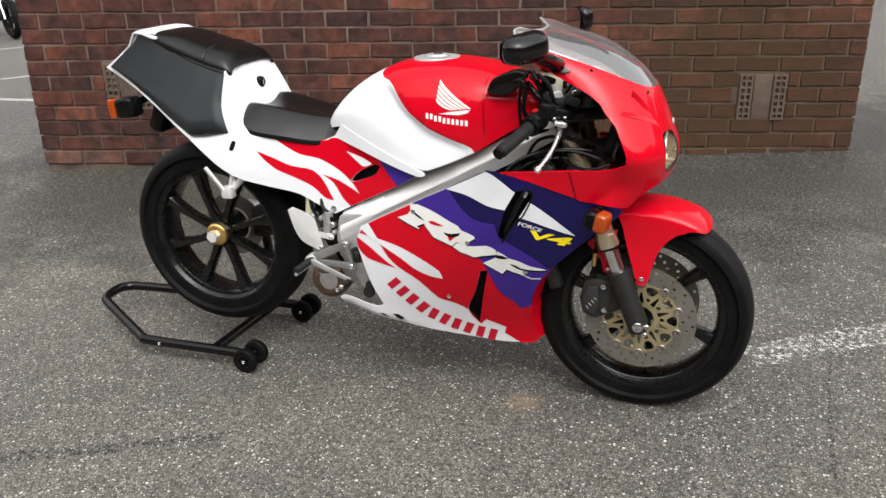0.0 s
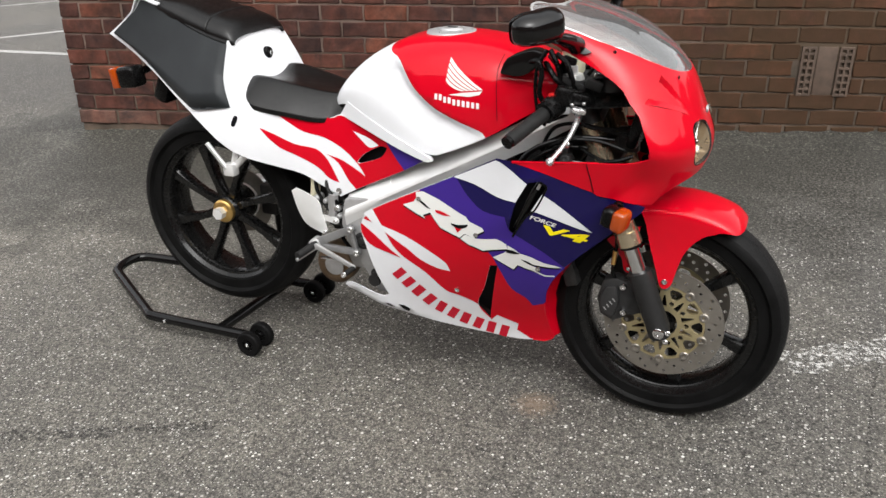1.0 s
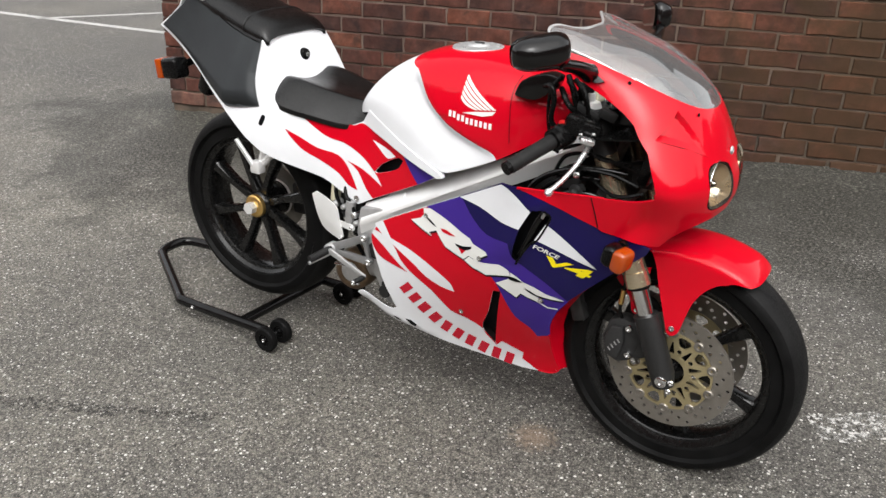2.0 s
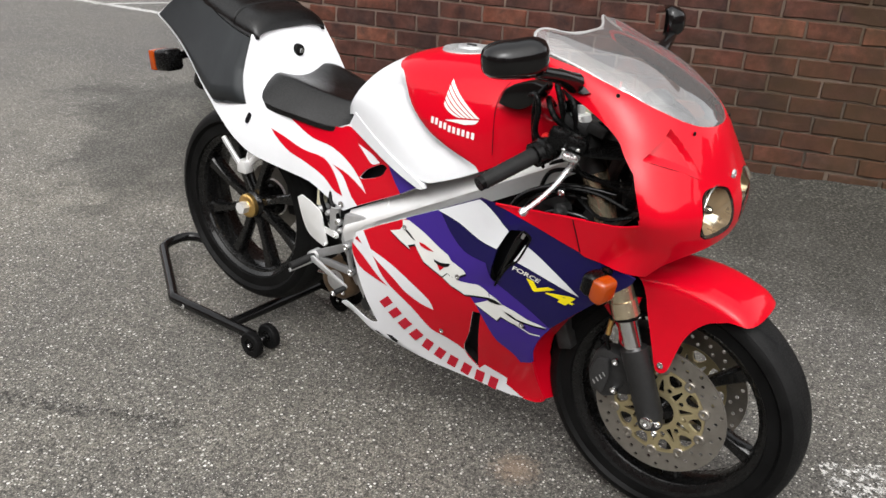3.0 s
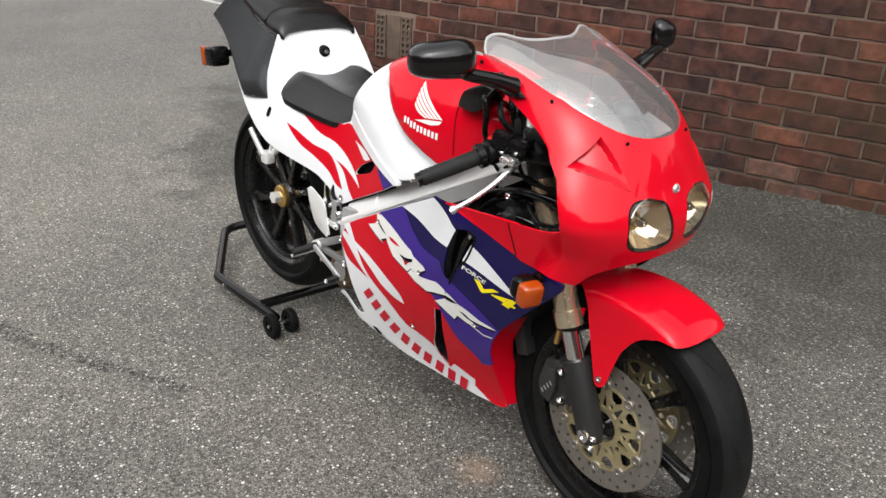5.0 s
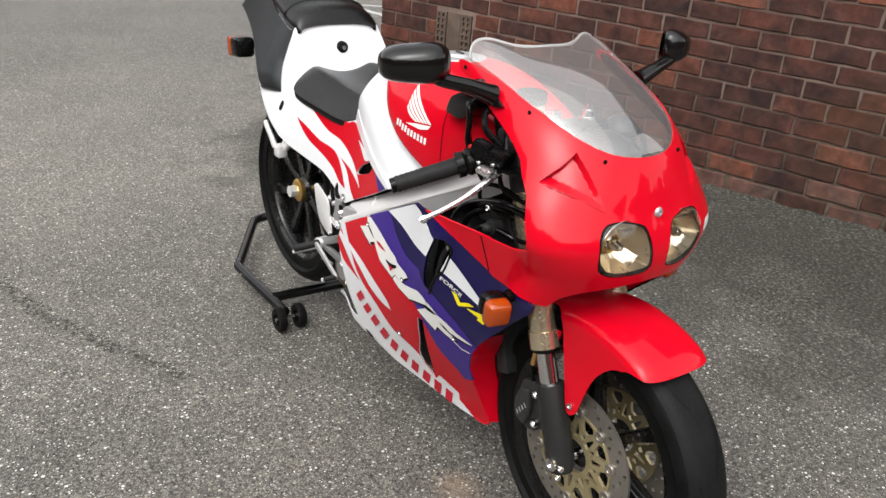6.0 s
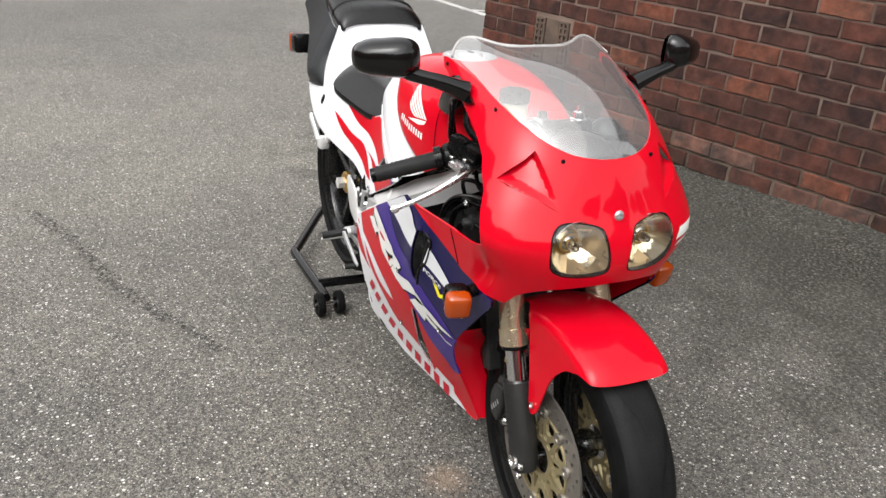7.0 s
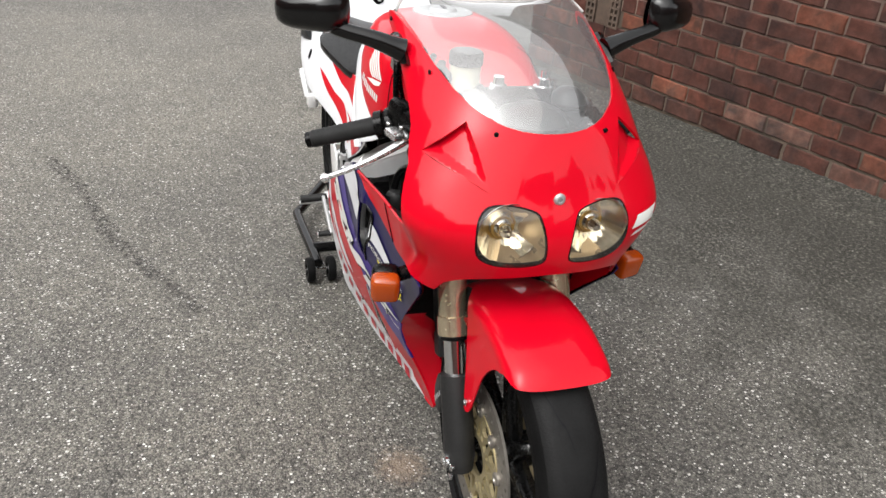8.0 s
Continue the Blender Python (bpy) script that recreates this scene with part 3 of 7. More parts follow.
def brick_mesh(name, l, h, d, seed):
    """A brick with worn, uneven edges; its face looks along -y."""
    rnd = random.Random(seed)
    e = 0.004
    bm = bmesh.new()
    rings = []
    rim = [(-1, -1, 1, 0), (-0.35, -1, 0, 0), (0.3, -1, 0, 0), (1, -1, -1, 0), (1, -1, 0, 1), (1, 0.1, 0, 0), (1, 1, 0, -1), (1, 1, -1, 0), (0.35, 1, 0, 0), (-0.3, 1, 0, 0), (-1, 1, 1, 0), (-1, 1, 0, -1), (-1, -0.1, 0, 0), (-1, -1, 0, 1)]
    worn = [rnd.uniform(0.0015, 0.0055) for q in rim]
    lean = [(rnd.uniform(-1, 1) * 0.0024, rnd.uniform(-1, 1) * 0.0024) for q in rim]
    for inset, y in ((0, d), (0, 0.006), (e, 0)):
        rings.append([bm.verts.new((sx * (l / 2 - inset) + cx * w + j[0], y + rnd.uniform(-1, 1) * 0.0012, sz * (h / 2 - inset) + cz * w * 0.8 + j[1]))
                      for (sx, sz, cx, cz), w, j in zip(rim, worn, lean)])
    for a, b in zip(rings, rings[1:]):
        for i in range(len(rim)):
            bm.faces.new((a[i - 1], a[i], b[i], b[i - 1]))
    bm.faces.new(rings[-1][::-1])
    for f in bm.faces:
        f.smooth = False
    bmesh.ops.recalc_face_normals(bm, faces=bm.faces)
    me = bpy.data.meshes.new(name)
    bm.to_mesh(me)
    bm.free()
    me.materials.append(BRICK)
    return me


JOINT = 0.0098
WHOLE = [brick_mesh("brick", PITCH - JOINT, COURSE - JOINT, 0.06, i) for i in range(9)]
HALF = [brick_mesh("brick", PITCH / 2 - JOINT, COURSE - JOINT, 0.06, 40 + i) for i in range(5)]
VENTS = [(1.706, 1.972, 0.264, 0.524), (-1.937, -1.677, 0.346, 0.602)]
TURN = -1.66    # past here the bond starts afresh from the wall's corner
rnd = random.Random(5)
bricks = []
for row in range(-1, 41):
    z = FIRST + (row + 0.5) * COURSE
    if z > HEIGHT - COURSE / 2:
        break
    odd = row % 2 == 1
    cuts = {-END, END, TURN + (0.0 if odd else 0.09)}
    edge = TURN + (0.0 if odd else 0.09)
    cuts |= {(-0.030 if odd else 0.095) + PITCH * m for m in range(-8, 11)}
    cuts = {q for q in cuts if q >= edge - 1e-6 or q == -END}
    cuts |= {q for q in ((-2.146 if odd else -2.272) + 0.252 * m for m in range(4)) if q < edge - 0.05}
    cuts = sorted(q for q in cuts if -END <= q <= END)
    for lo, hi in zip(cuts, cuts[1:]):
        if hi - lo < 0.035:
            continue
        spans = [(lo, hi)]
        for va, vb, vc, vd in VENTS:
            if vc - 0.02 < z < vd + 0.02:
                spans = [q for a, b in spans for q in ((a, min(b, va - 0.004)), (max(a, vb + 0.004), b))]
        for a, b in spans:
            if b - a > 0.03:
                bricks.append(((a + b) / 2, z, b - a, rnd.uniform(-0.003, 0.003), rnd.randrange(100), row))
wob = random.Random(21)
for mid, z, l, out, pick, row in [b for b in bricks if b[5] < 13]:
    full = l > PITCH * 0.75
    ob = new("brick", (WHOLE if full else HALF)[pick % (9 if full else 5)])
    ob.parent = wall
    if row < 0 or (row == 0 and pick % 3 == 0):
        ob.material_slots[0].link = "OBJECT"
        ob.material_slots[0].material = BRICKLOW
    gap = 0.017 if row < 0 else JOINT
    ob.location = (mid, out + (wob.uniform(-0.007, 0.001) if row < 0 else 0), z + (wob.uniform(-0.006, 0.002) if row < 0 else wob.uniform(-0.0012, 0.0012)))
    ob.rotation_euler = (wob.uniform(-0.014, 0.014), wob.uniform(-0.007, 0.007) * (2 if row < 0 else 1), wob.uniform(-0.010, 0.010))
    ob.scale = ((l - gap) / ((PITCH if full else PITCH / 2) - JOINT), 1, 1)
bm = bmesh.new()
for mid, z, l, out, pick, row in [b for b in bricks if b[5] >= 13]:
    x0, x1, z0, z1 = mid - l / 2 + JOINT / 2, mid + l / 2 - JOINT / 2, z - COURSE / 2 + JOINT / 2, z + COURSE / 2 - JOINT / 2
    a = [bm.verts.new((x, out, q)) for x, q in ((x0, z0), (x1, z0), (x1, z1), (x0, z1))]
    c = [bm.verts.new((x, 0.03, q)) for x, q in ((x0, z0), (x1, z0), (x1, z1), (x0, z1))]
    bm.faces.new(a)
    for i in range(4):
        bm.faces.new((a[i - 1], a[i], c[i], c[i - 1]))
finish(bm, "brick_courses", BRICKFAR, wall, kind="stuff")

TERRACOTTA = grained(material("old_terracotta", (0.16, 0.10, 0.075), 0.85), 14, (0.055, 0.038, 0.028), (0.105, 0.070, 0.050), 0.4, 150)
HOLE = material("vent_dark", grey(0.01), 0.9)
for a, b, c, d in VENTS:
    w = 0.075
    for left in (a, b - w):
        finish(block_into(bmesh.new(), (w, 0.02, d - c), pose(left + w / 2, 0.022, (c + d) / 2), 0), "vent_back", HOLE, wall)
        bm = bmesh.new()
        xs = [0, 0.012, 0.032, 0.043, 0.063, w]
        n = 7
        step = (d - c) / n
        for i in (0, 2, 4):
            block_into(bm, (xs[i + 1] - xs[i], 0.03, d - c), pose(left + (xs[i] + xs[i + 1]) / 2, 0.008, (c + d) / 2), 0.001, 1)
        for i in range(n + 1):
            t = 0.013
            block_into(bm, (w, 0.029, t), pose(left + w / 2, 0.0085, c + min(max(i * step, t / 2), d - c - t / 2)), 0.001, 1)
        finish(bm, "air_brick", TERRACOTTA, wall, "weathered terracotta air brick with square holes")
    finish(block_into(bmesh.new(), (b - a - 2 * w - 0.016, 0.05, d - c), pose((a + b) / 2, 0.026, (c + d) / 2), 0.003), "vent_infill", TERRACOTTA, wall)

# ---------- grit, flaked brick and pale pebbles along the wall's foot ----------
rnd = random.Random(11)
for name, count, mat, label in (("brick_rubble", 110, BRICKFAR, "flakes of brick and dirt along the wall's foot"), ("pebbles", 170, grained(material("pale_pebble", grey(0.4), 0.8), 60, grey(0.10), (0.42, 0.40, 0.36), 0.2), "pale loose pebbles on the tarmac by the wall")):
    bm = bmesh.new()
    for i in range(count):
        s = rnd.uniform(-2.2, 2.5)
        d = abs(rnd.gauss(0, 0.014)) + 0.003 if name == "brick_rubble" else abs(rnd.gauss(0, 0.35)) + 0.01
        r = rnd.uniform(0.004, 0.013) if name == "brick_rubble" else rnd.uniform(0.0018, 0.0042)
        made = bmesh.ops.create_icosphere(bm, subdivisions=1, radius=r, matrix=pose(s, -d, r * 0.35, rnd.uniform(0, 90), rnd.uniform(0, 90), rnd.uniform(0, 360)))
        for v in made["verts"]:
            v.co.z = max(v.co.z * 0.75, -0.002)
            v.co += Vector((rnd.uniform(-1, 1), rnd.uniform(-1, 1), rnd.uniform(-0.3, 0.6))) * r * 0.35
    ob = finish(bm, name, mat, None, label, "stuff", 10)
    ob.matrix_world = pose(-0.75, 2.32, 0.004, 0, 0, 17.3)

# a low bank of silt and grit swept against the wall
rnd = random.Random(17)
bm = bmesh.new()
rows = []
for i in range(121):
    x = -2.75 + 5.5 * i / 120
    k = 1.0 if abs(x) < 2.4 else max(0.0, 1 - (abs(x) - 2.4) / 0.3)
    rows.append([bm.verts.new((x, y, k * (z + rnd.uniform(-1, 1) * j) + 0.001)) for y, z, j in ((-0.42, -0.004, 0.0), (-0.24, 0.004, 0.001), (-0.12, 0.010, 0.002), (-0.05, 0.018, 0.004), (0.0, 0.026, 0.006), (0.04, 0.030, 0.002))])
for p, q in zip(rows, rows[1:]):
    for j in range(5):
        bm.faces.new((p[j], p[j + 1], q[j + 1], q[j]))
finish(bm, "ground_bank", TARMAC, None, "low bank of dark silt and grit along the wall's foot", "structure", 80).matrix_world = pose(-0.75, 2.32, 0, 0, 0, 17.3)

# ---------- the rest of the yard, behind the camera ----------
FARWALL = grained(material("far_brick", (0.13, 0.055, 0.045), 0.9), 2.5, (0.09, 0.04, 0.035), (0.16, 0.07, 0.055), 0.3, 60)
rnd = random.Random(8)
for m, span, tall in ((pose(3, -13, 0), 40, 2.6), (pose(15, 0, 0, 0, 0, 90), 44, 0.4), (pose(-3, 24, 0), 46, 0.0), (pose(-24, 0, 0, 0, 0, 90), 46, 0.0)):
    top, x = [], -span / 2
    while x < span / 2:
        w, h = rnd.uniform(3.0, 6.5), rnd.uniform(3.4, 6.2) + tall
        top += [(x, h), (x + w / 2, h + rnd.uniform(0.0, 2.2)), (x + w - 0.6, h + 0.3), (x + w - 0.6, h + rnd.uniform(0.4, 1.6)), (x + w - 0.02, h + 0.4)]
        x += w
    bm = prism_into(bmesh.new(), [(-span / 2, 0)] + top + [(top[-1][0] + 0.01, 0)], -0.2, 0.2)
    finish(bm, "boundary_wall", FARWALL, None, "plain gabled brick wall that closes the car park", "structure").matrix_world = m

# ---------- the motorcycle: x forward, its right side looks along -y ----------
bike = thing("motorcycle", "red, white and purple sports motorcycle on a black paddock stand", "motorcycle")
RA, FA = Vector((-0.668, 0, 0.411)), Vector((0.668, 0, 0.290))


def wheel(name, at, R, half, rim_r, spokes, turn, label):
    w = tagged(new(name), label)
    w.parent = bike
    w.location = at
    prof = []
    for i in range(33):
        a = math.pi * (i / 32 - 0.5)
        y, k = math.sin(a), math.cos(a)
        prof.append((rim_r + 0.008 + (R - rim_r - 0.008) * k ** 0.62, half * (abs(y) ** 0.75) * (1 if y > 0 else -1) * (1 - 0.16 * (abs(y) > 0.96))))
    prof += [(rim_r + 0.002, half * 0.66), (rim_r + 0.002, -half * 0.66)]
    lathe("tyre", prof, TYRE, w, n=96, label="black rubber road tyre")
    crown = [(r + 0.0004, y) for r, y in prof[7:26]]
    lathe("tread", crown + [(r - 0.004, y) for r, y in crown[::-1]], TREAD, w, n=96, label="dusty worn tread")
    h = half * 0.76
    lathe("rim", [(rim_r + 0.010, -h), (rim_r + 0.006, -h + 0.006), (rim_r - 0.010, -h + 0.010), (rim_r - 0.016, -h + 0.022), (rim_r - 0.020, 0), (rim_r - 0.016, h - 0.022), (rim_r - 0.010, h - 0.010), (rim_r + 0.006, h - 0.006), (rim_r + 0.010, h),
                  (rim_r + 0.004, h), (rim_r - 0.014, h * 0.7), (rim_r - 0.006, 0), (rim_r - 0.014, -h * 0.7), (rim_r + 0.004, -h)], RIM, w, n=72)
    for i in range(spokes):
        a = turn + 2 * math.pi * i / spokes
        ca, sa = math.cos(a), math.sin(a)
        bm = bmesh.new()
        rings = []
        for s in np.linspace(0, 1, 7):
            r = 0.030 + (rim_r - 0.016 - 0.030) * s
            bend = 0.005 * math.sin(s * math.pi)
            wd = 0.011 + 0.010 * abs(s - 0.45) ** 1.5 * 2
            y0 = -half * (0.38 + 0.10 * s) if name == "rear_wheel" else -0.017
            y1 = y0 + (0.030 + 0.012 * s if name == "rear_wheel" else 0.034)
            ring_ = []
            for off, y in ((-wd, y0 + 0.006), (-wd * 0.7, y0), (wd * 0.7, y0), (wd, y0 + 0.006), (wd, y1 - 0.006), (wd * 0.7, y1), (-wd * 0.7, y1), (-wd, y1 - 0.006)):
                q = off + bend
                ring_.append(bm.verts.new((r * ca - q * sa, y, r * sa + q * ca)))
            rings.append(ring_)
        for p, q in zip(rings, rings[1:]):
            for j in range(8):
                bm.faces.new((p[j - 1], p[j], q[j], q[j - 1]))
        bm.faces.new(rings[0])
        bm.faces.new(rings[-1][::-1])
        part("spoke", bm, RIM, w)
    return w


def groove(w, R, half, rim_r, pts):
    """A tread groove: a narrow dark cut that runs over the tyre's crown."""
    bm = bmesh.new()
    prev = None
    for a, u in spline([(p[0], p[1], 0) for p in pts], 6) and [(q.x, q.y) for q in spline([(p[0], p[1], 0) for p in pts], 6)]:
        k = math.sqrt(max(0, 1 - abs(u) ** (1 / 0.75 * 2)))
        r = rim_r + 0.008 + (R - rim_r - 0.008) * k ** 0.62 + 0.0020
        pair = [bm.verts.new((r * math.cos(a + d), u * half, r * math.sin(a + d))) for d in (-0.010, 0.010)]
        if prev:
            bm.faces.new((prev[0], prev[1], pair[1], pair[0]))
        prev = pair
    part("tread_groove", bm, INK, w)


rear = wheel("rear_wheel", RA, 0.302, 0.076, 0.216, 8, 0.30, "black eight-spoke wheel with a wide black tyre")
front = wheel("front_wheel", FA, 0.291, 0.061, 0.216, 6, -0.36, "black six-spoke wheel with twin drilled brake discs")
for i in range(9):
    a = 2 * math.pi * i / 9
    for sgn in (1, -1):
        b = a + (0.35 if sgn > 0 else 0)
        groove(front, 0.291, 0.061, 0.216, [(b, sgn * 0.10), (b + 0.12, sgn * 0.22), (b + 0.17, sgn * 0.34), (b + 0.36, sgn * 0.60)])
        groove(rear, 0.302, 0.076, 0.216, [(b, sgn * 0.10), (b + 0.12, sgn * 0.22), (b + 0.17, sgn * 0.34), (b + 0.36, sgn * 0.60)])

# rear hub with its big brass-seated nut
lathe("hub", [(0, -0.045), (0.030, -0.045), (0.040, -0.036), (0.050, -0.02), (0.056, 0.05), (0.0, 0.05)], RIM, rear, n=32, closed=False)
lathe("hub_ring", [(0.016, -0.058), (0.030, -0.057), (0.036, -0.052), (0.037, -0.040), (0.016, -0.040)], BRASS, rear, n=32, label="brass collar round the axle nut")
bm = prism_into(bmesh.new(), ring(0.019, 6, (0, 0), 0.2), -0.080, -0.050)
part("axle_nut", bm, ALLOY, rear, "bright hexagonal axle nut")
lathe("rear_disc", [(0.06, 0.055), (0.105, 0.055), (0.105, 0.060), (0.06, 0.060)], STEEL, rear, n=48)
block("rear_caliper", (0.06, 0.05, 0.10), (-0.56, 0.06, 0.43), DARK, bike, 0.01)

# front hub, discs and axle
lathe("hub", [(0, -0.055), (0.030, -0.055), (0.034, -0.03), (0.034, 0.03), (0.030, 0.055), (0, 0.055)], RIM, front, n=32, closed=False)
for side in (-1, 1):
    y = side * 0.066
    holes = [ring(0.0046, 8, (r * math.cos(a), r * math.sin(a))) for i in range(54) for r, a in (((0.112, 0.125, 0.138)[i % 3], 2 * math.pi * i / 54 + (i % 3) * 0.02),)]
    disc_plate("brake_disc", ring(0.148, 72), [ring(0.103, 60)] + holes, y - 0.0025, y + 0.0025, STEEL, front, "drilled steel brake disc")
    slots = []
    for i in range(10):
        a = 2 * math.pi * i / 10
        b = a + math.pi / 10
        for c, loop in ((a, ((0.070, -0.07), (0.078, -0.15), (0.090, -0.19), (0.0965, -0.12), (0.0975, 0.0), (0.0965, 0.12), (0.090, 0.19), (0.078, 0.15), (0.070, 0.07))), (b, ((0.047, -0.15), (0.056, -0.11), (0.078, -0.025), (0.078, 0.025), (0.056, 0.11), (0.047, 0.15))),
                        (a, ((0.056, -0.13), (0.064, -0.05), (0.064, 0.05), (0.056, 0.13), (0.050, 0.0)))):
            slots.append([(r * math.cos(c + d), r * math.sin(c + d)) for r, d in loop])
    disc_plate("disc_carrier", ring(0.102, 60), [ring(0.036, 30)] + slots, y - 0.0035 + side * 0.001, y + 0.0035 + side * 0.001, GOLD, front, "pale gold disc carrier with cut-outs")
    for i in range(10):
        a = 2 * math.pi * (i + 0.5) / 10
        lathe("disc_bobbin", [(0.0035, 0), (0.0122, 0), (0.0122, side * 0.0050), (0.0105, side * 0.0066), (0.0065, side * 0.0066), (0.0055, side * 0.0045), (0.0035, side * 0.0045)], STEEL, front, (0.103 * math.cos(a), y + side * 0.002, 0.103 * math.sin(a)), n=12)
tube("front_axle", [(FA.x, -0.128, FA.z), (FA.x, 0.128, FA.z)], 0.011, CHROME, bike, "", 16)

# forks
for side in (-1, 1):
    y = side * 0.101
    tube("fork_tube", [(0.470, y, 0.797), (0.576, y, 0.516)], 0.0265, BRONZE, bike, "pale bronze upper fork tube", 24)
    tube("fork_clamp", [(0.437, y, 0.884), (0.471, y, 0.794)], 0.0275, DARK, bike, "", 20)
    lathe_pts = [(0.568, y, 0.537), (0.580, y, 0.505)]
    tube("fork_collar", lathe_pts, 0.0295, BRONZE, bike, "", 24)
    tube("dust_seal", [(0.579, y, 0.508), (0.582, y, 0.498)], 0.0265, PLASTIC, bike, "", 20)
    tube("fork_slider", [(0.58, y, 0.505), (0.615, y, 0.412)], 0.0195, CHROME, bike, "chromed fork stanchion", 20)
    tube("fork_leg", [(0.606, y, 0.436), (0.640, y, 0.350), (0.662, y, 0.295), (0.668, y, 0.268)], lambda s: 0.029 if s < 0.75 else 0.025, FORKGREY, bike, "dark grey fork leg", 20, False)
    bolt("axle_bolt", (0.668, side * 0.126, 0.290), 0.014, 0.008, CHROME, bike, side=side)
    bolt("pinch_bolt", (0.690, side * 0.122, 0.292), 0.007, 0.006, CHROME, bike, side=side)
    bolt("pinch_bolt", (0.686, side * 0.122, 0.268), 0.007, 0.006, CHROME, bike, side=side)
    # caliper with its two mounting bolts
    cal = [(0.520, 0.395), (0.548, 0.405), (0.578, 0.398), (0.600, 0.372), (0.592, 0.330), (0.578, 0.300), (0.548, 0.285), (0.515, 0.300), (0.505, 0.345)]
    plate("brake_caliper", rounded(cal, 3, 25), side * 0.052, side * 0.094, DARK, bike, "black brake caliper", 0.005)
    plate("caliper_half", rounded([(0.528, 0.385), (0.556, 0.388), (0.562, 0.345), (0.550, 0.300), (0.522, 0.308), (0.514, 0.345)], 3), side * 0.094, side * 0.108, DARK, bike, "", 0.006)
    for x, z in ((0.570, 0.386), (0.574, 0.317)):
        bolt("caliper_bolt", (x, side * 0.094, z), 0.009, 0.010, CHROME, bike, side=side)
    for i in range(4):
        block("caliper_mark", (0.003, 0.001, 0.010), (0.530 + 0.007 * i, side * 0.109, 0.325 + 0.009 * i), CAST, bike, 0, turn=(0, -40, 0))
    plate("caliper_bracket", [(0.570, 0.40), (0.60, 0.41), (0.625, 0.37), (0.64, 0.33), (0.60, 0.31), (0.575, 0.305)], side * 0.080, side * 0.092, FORKGREY, bike, "", 0.003)
    tube("brake_hose", [(0.548, side * 0.088, 0.400), (0.540, side * 0.090, 0.43), (0.545, side * 0.085, 0.50), (0.53, side * 0.07, 0.60), (0.47, side * 0.05, 0.72)], 0.0045, PLASTIC, bike)
    tube("hose_sleeve", [(0.5405, side * 0.0895, 0.440), (0.5435, side * 0.0865, 0.475)], 0.0062, BRASS, bike, "small gold hose sleeve", 10, False)


# front mudguard: one curved shell whose sides run down in lobes to the fork legs
ROLL = 0.281


def guard(u, v):
    """u: degrees / 30 round the axle; |v| to 1 over the crown, past 1 down the flat sides."""
    a = min(abs(v), 1.0) * math.pi / 2
    y = 0.090 * math.sin(a) ** 0.75
    r = ROLL + (0.321 - ROLL) * max(math.cos(a), 0) ** 0.6
    if abs(v) > 1:
        r -= (abs(v) - 1) * 0.1
        y += 0.011 * ((abs(v) - 1) / 1.7) ** 1.5
    ph = radians(30 * u)
    r -= 0.010 * max(0.0, (66 - 30 * u) / 8) ** 2
    return FA + Vector((r * math.cos(ph), (y if v > 0 else -y), r * math.sin(ph)))


def guard_uv(x, z):
    d = Vector((x - FA.x, z - FA.z))
    return math.degrees(math.atan2(d.y, d.x)) / 30, 1 + (ROLL - d.length) / 0.1


LOBE = [(0.614, 0.550), (0.6185, 0.530), (0.630, 0.490), (0.645, 0.442), (0.656, 0.408), (0.664, 0.400), (0.674, 0.401), (0.684, 0.413), (0.693, 0.450), (0.704, 0.488), (0.723, 0.519), (0.749, 0.542)]
half_guard = [(3.90, 0.45), (3.66, 0.47), (3.50, 0.66), (3.42, 0.92)] + [guard_uv(x, z) for x, z in LOBE] + [(2.25, 0.985), (2.12, 0.86), (2.01, 0.68), (1.945, 0.36)]
mud = patch("front_mudguard", rounded([(3.93, 0)] + half_guard + [(1.925, 0)] + [(u, -v) for u, v in half_guard[::-1]], 4, 60), guard, RED, bike, 0.003, cell=0.09, cellv=0.08, label="glossy red front mudguard")
for side in (-1, 1):
    patch("rear_lobe", rounded([(0.520, 0.500), (0.555, 0.530), (0.600, 0.545), (0.592, 0.50), (0.590, 0.44), (0.578, 0.418), (0.566, 0.425), (0.556, 0.460)], 4, 70),
          side_fn(lambda x, z: 0.082, side), RED, mud, 0.003, cell=0.02)
    bolt("mudguard_bolt", (0.668, side * 0.1005, 0.418), 0.007, 0.004, CHROME, mud, side=side)
    bolt("mudguard_bolt", (0.578, side * 0.085, 0.432), 0.006, 0.004, CHROME, mud, side=side)

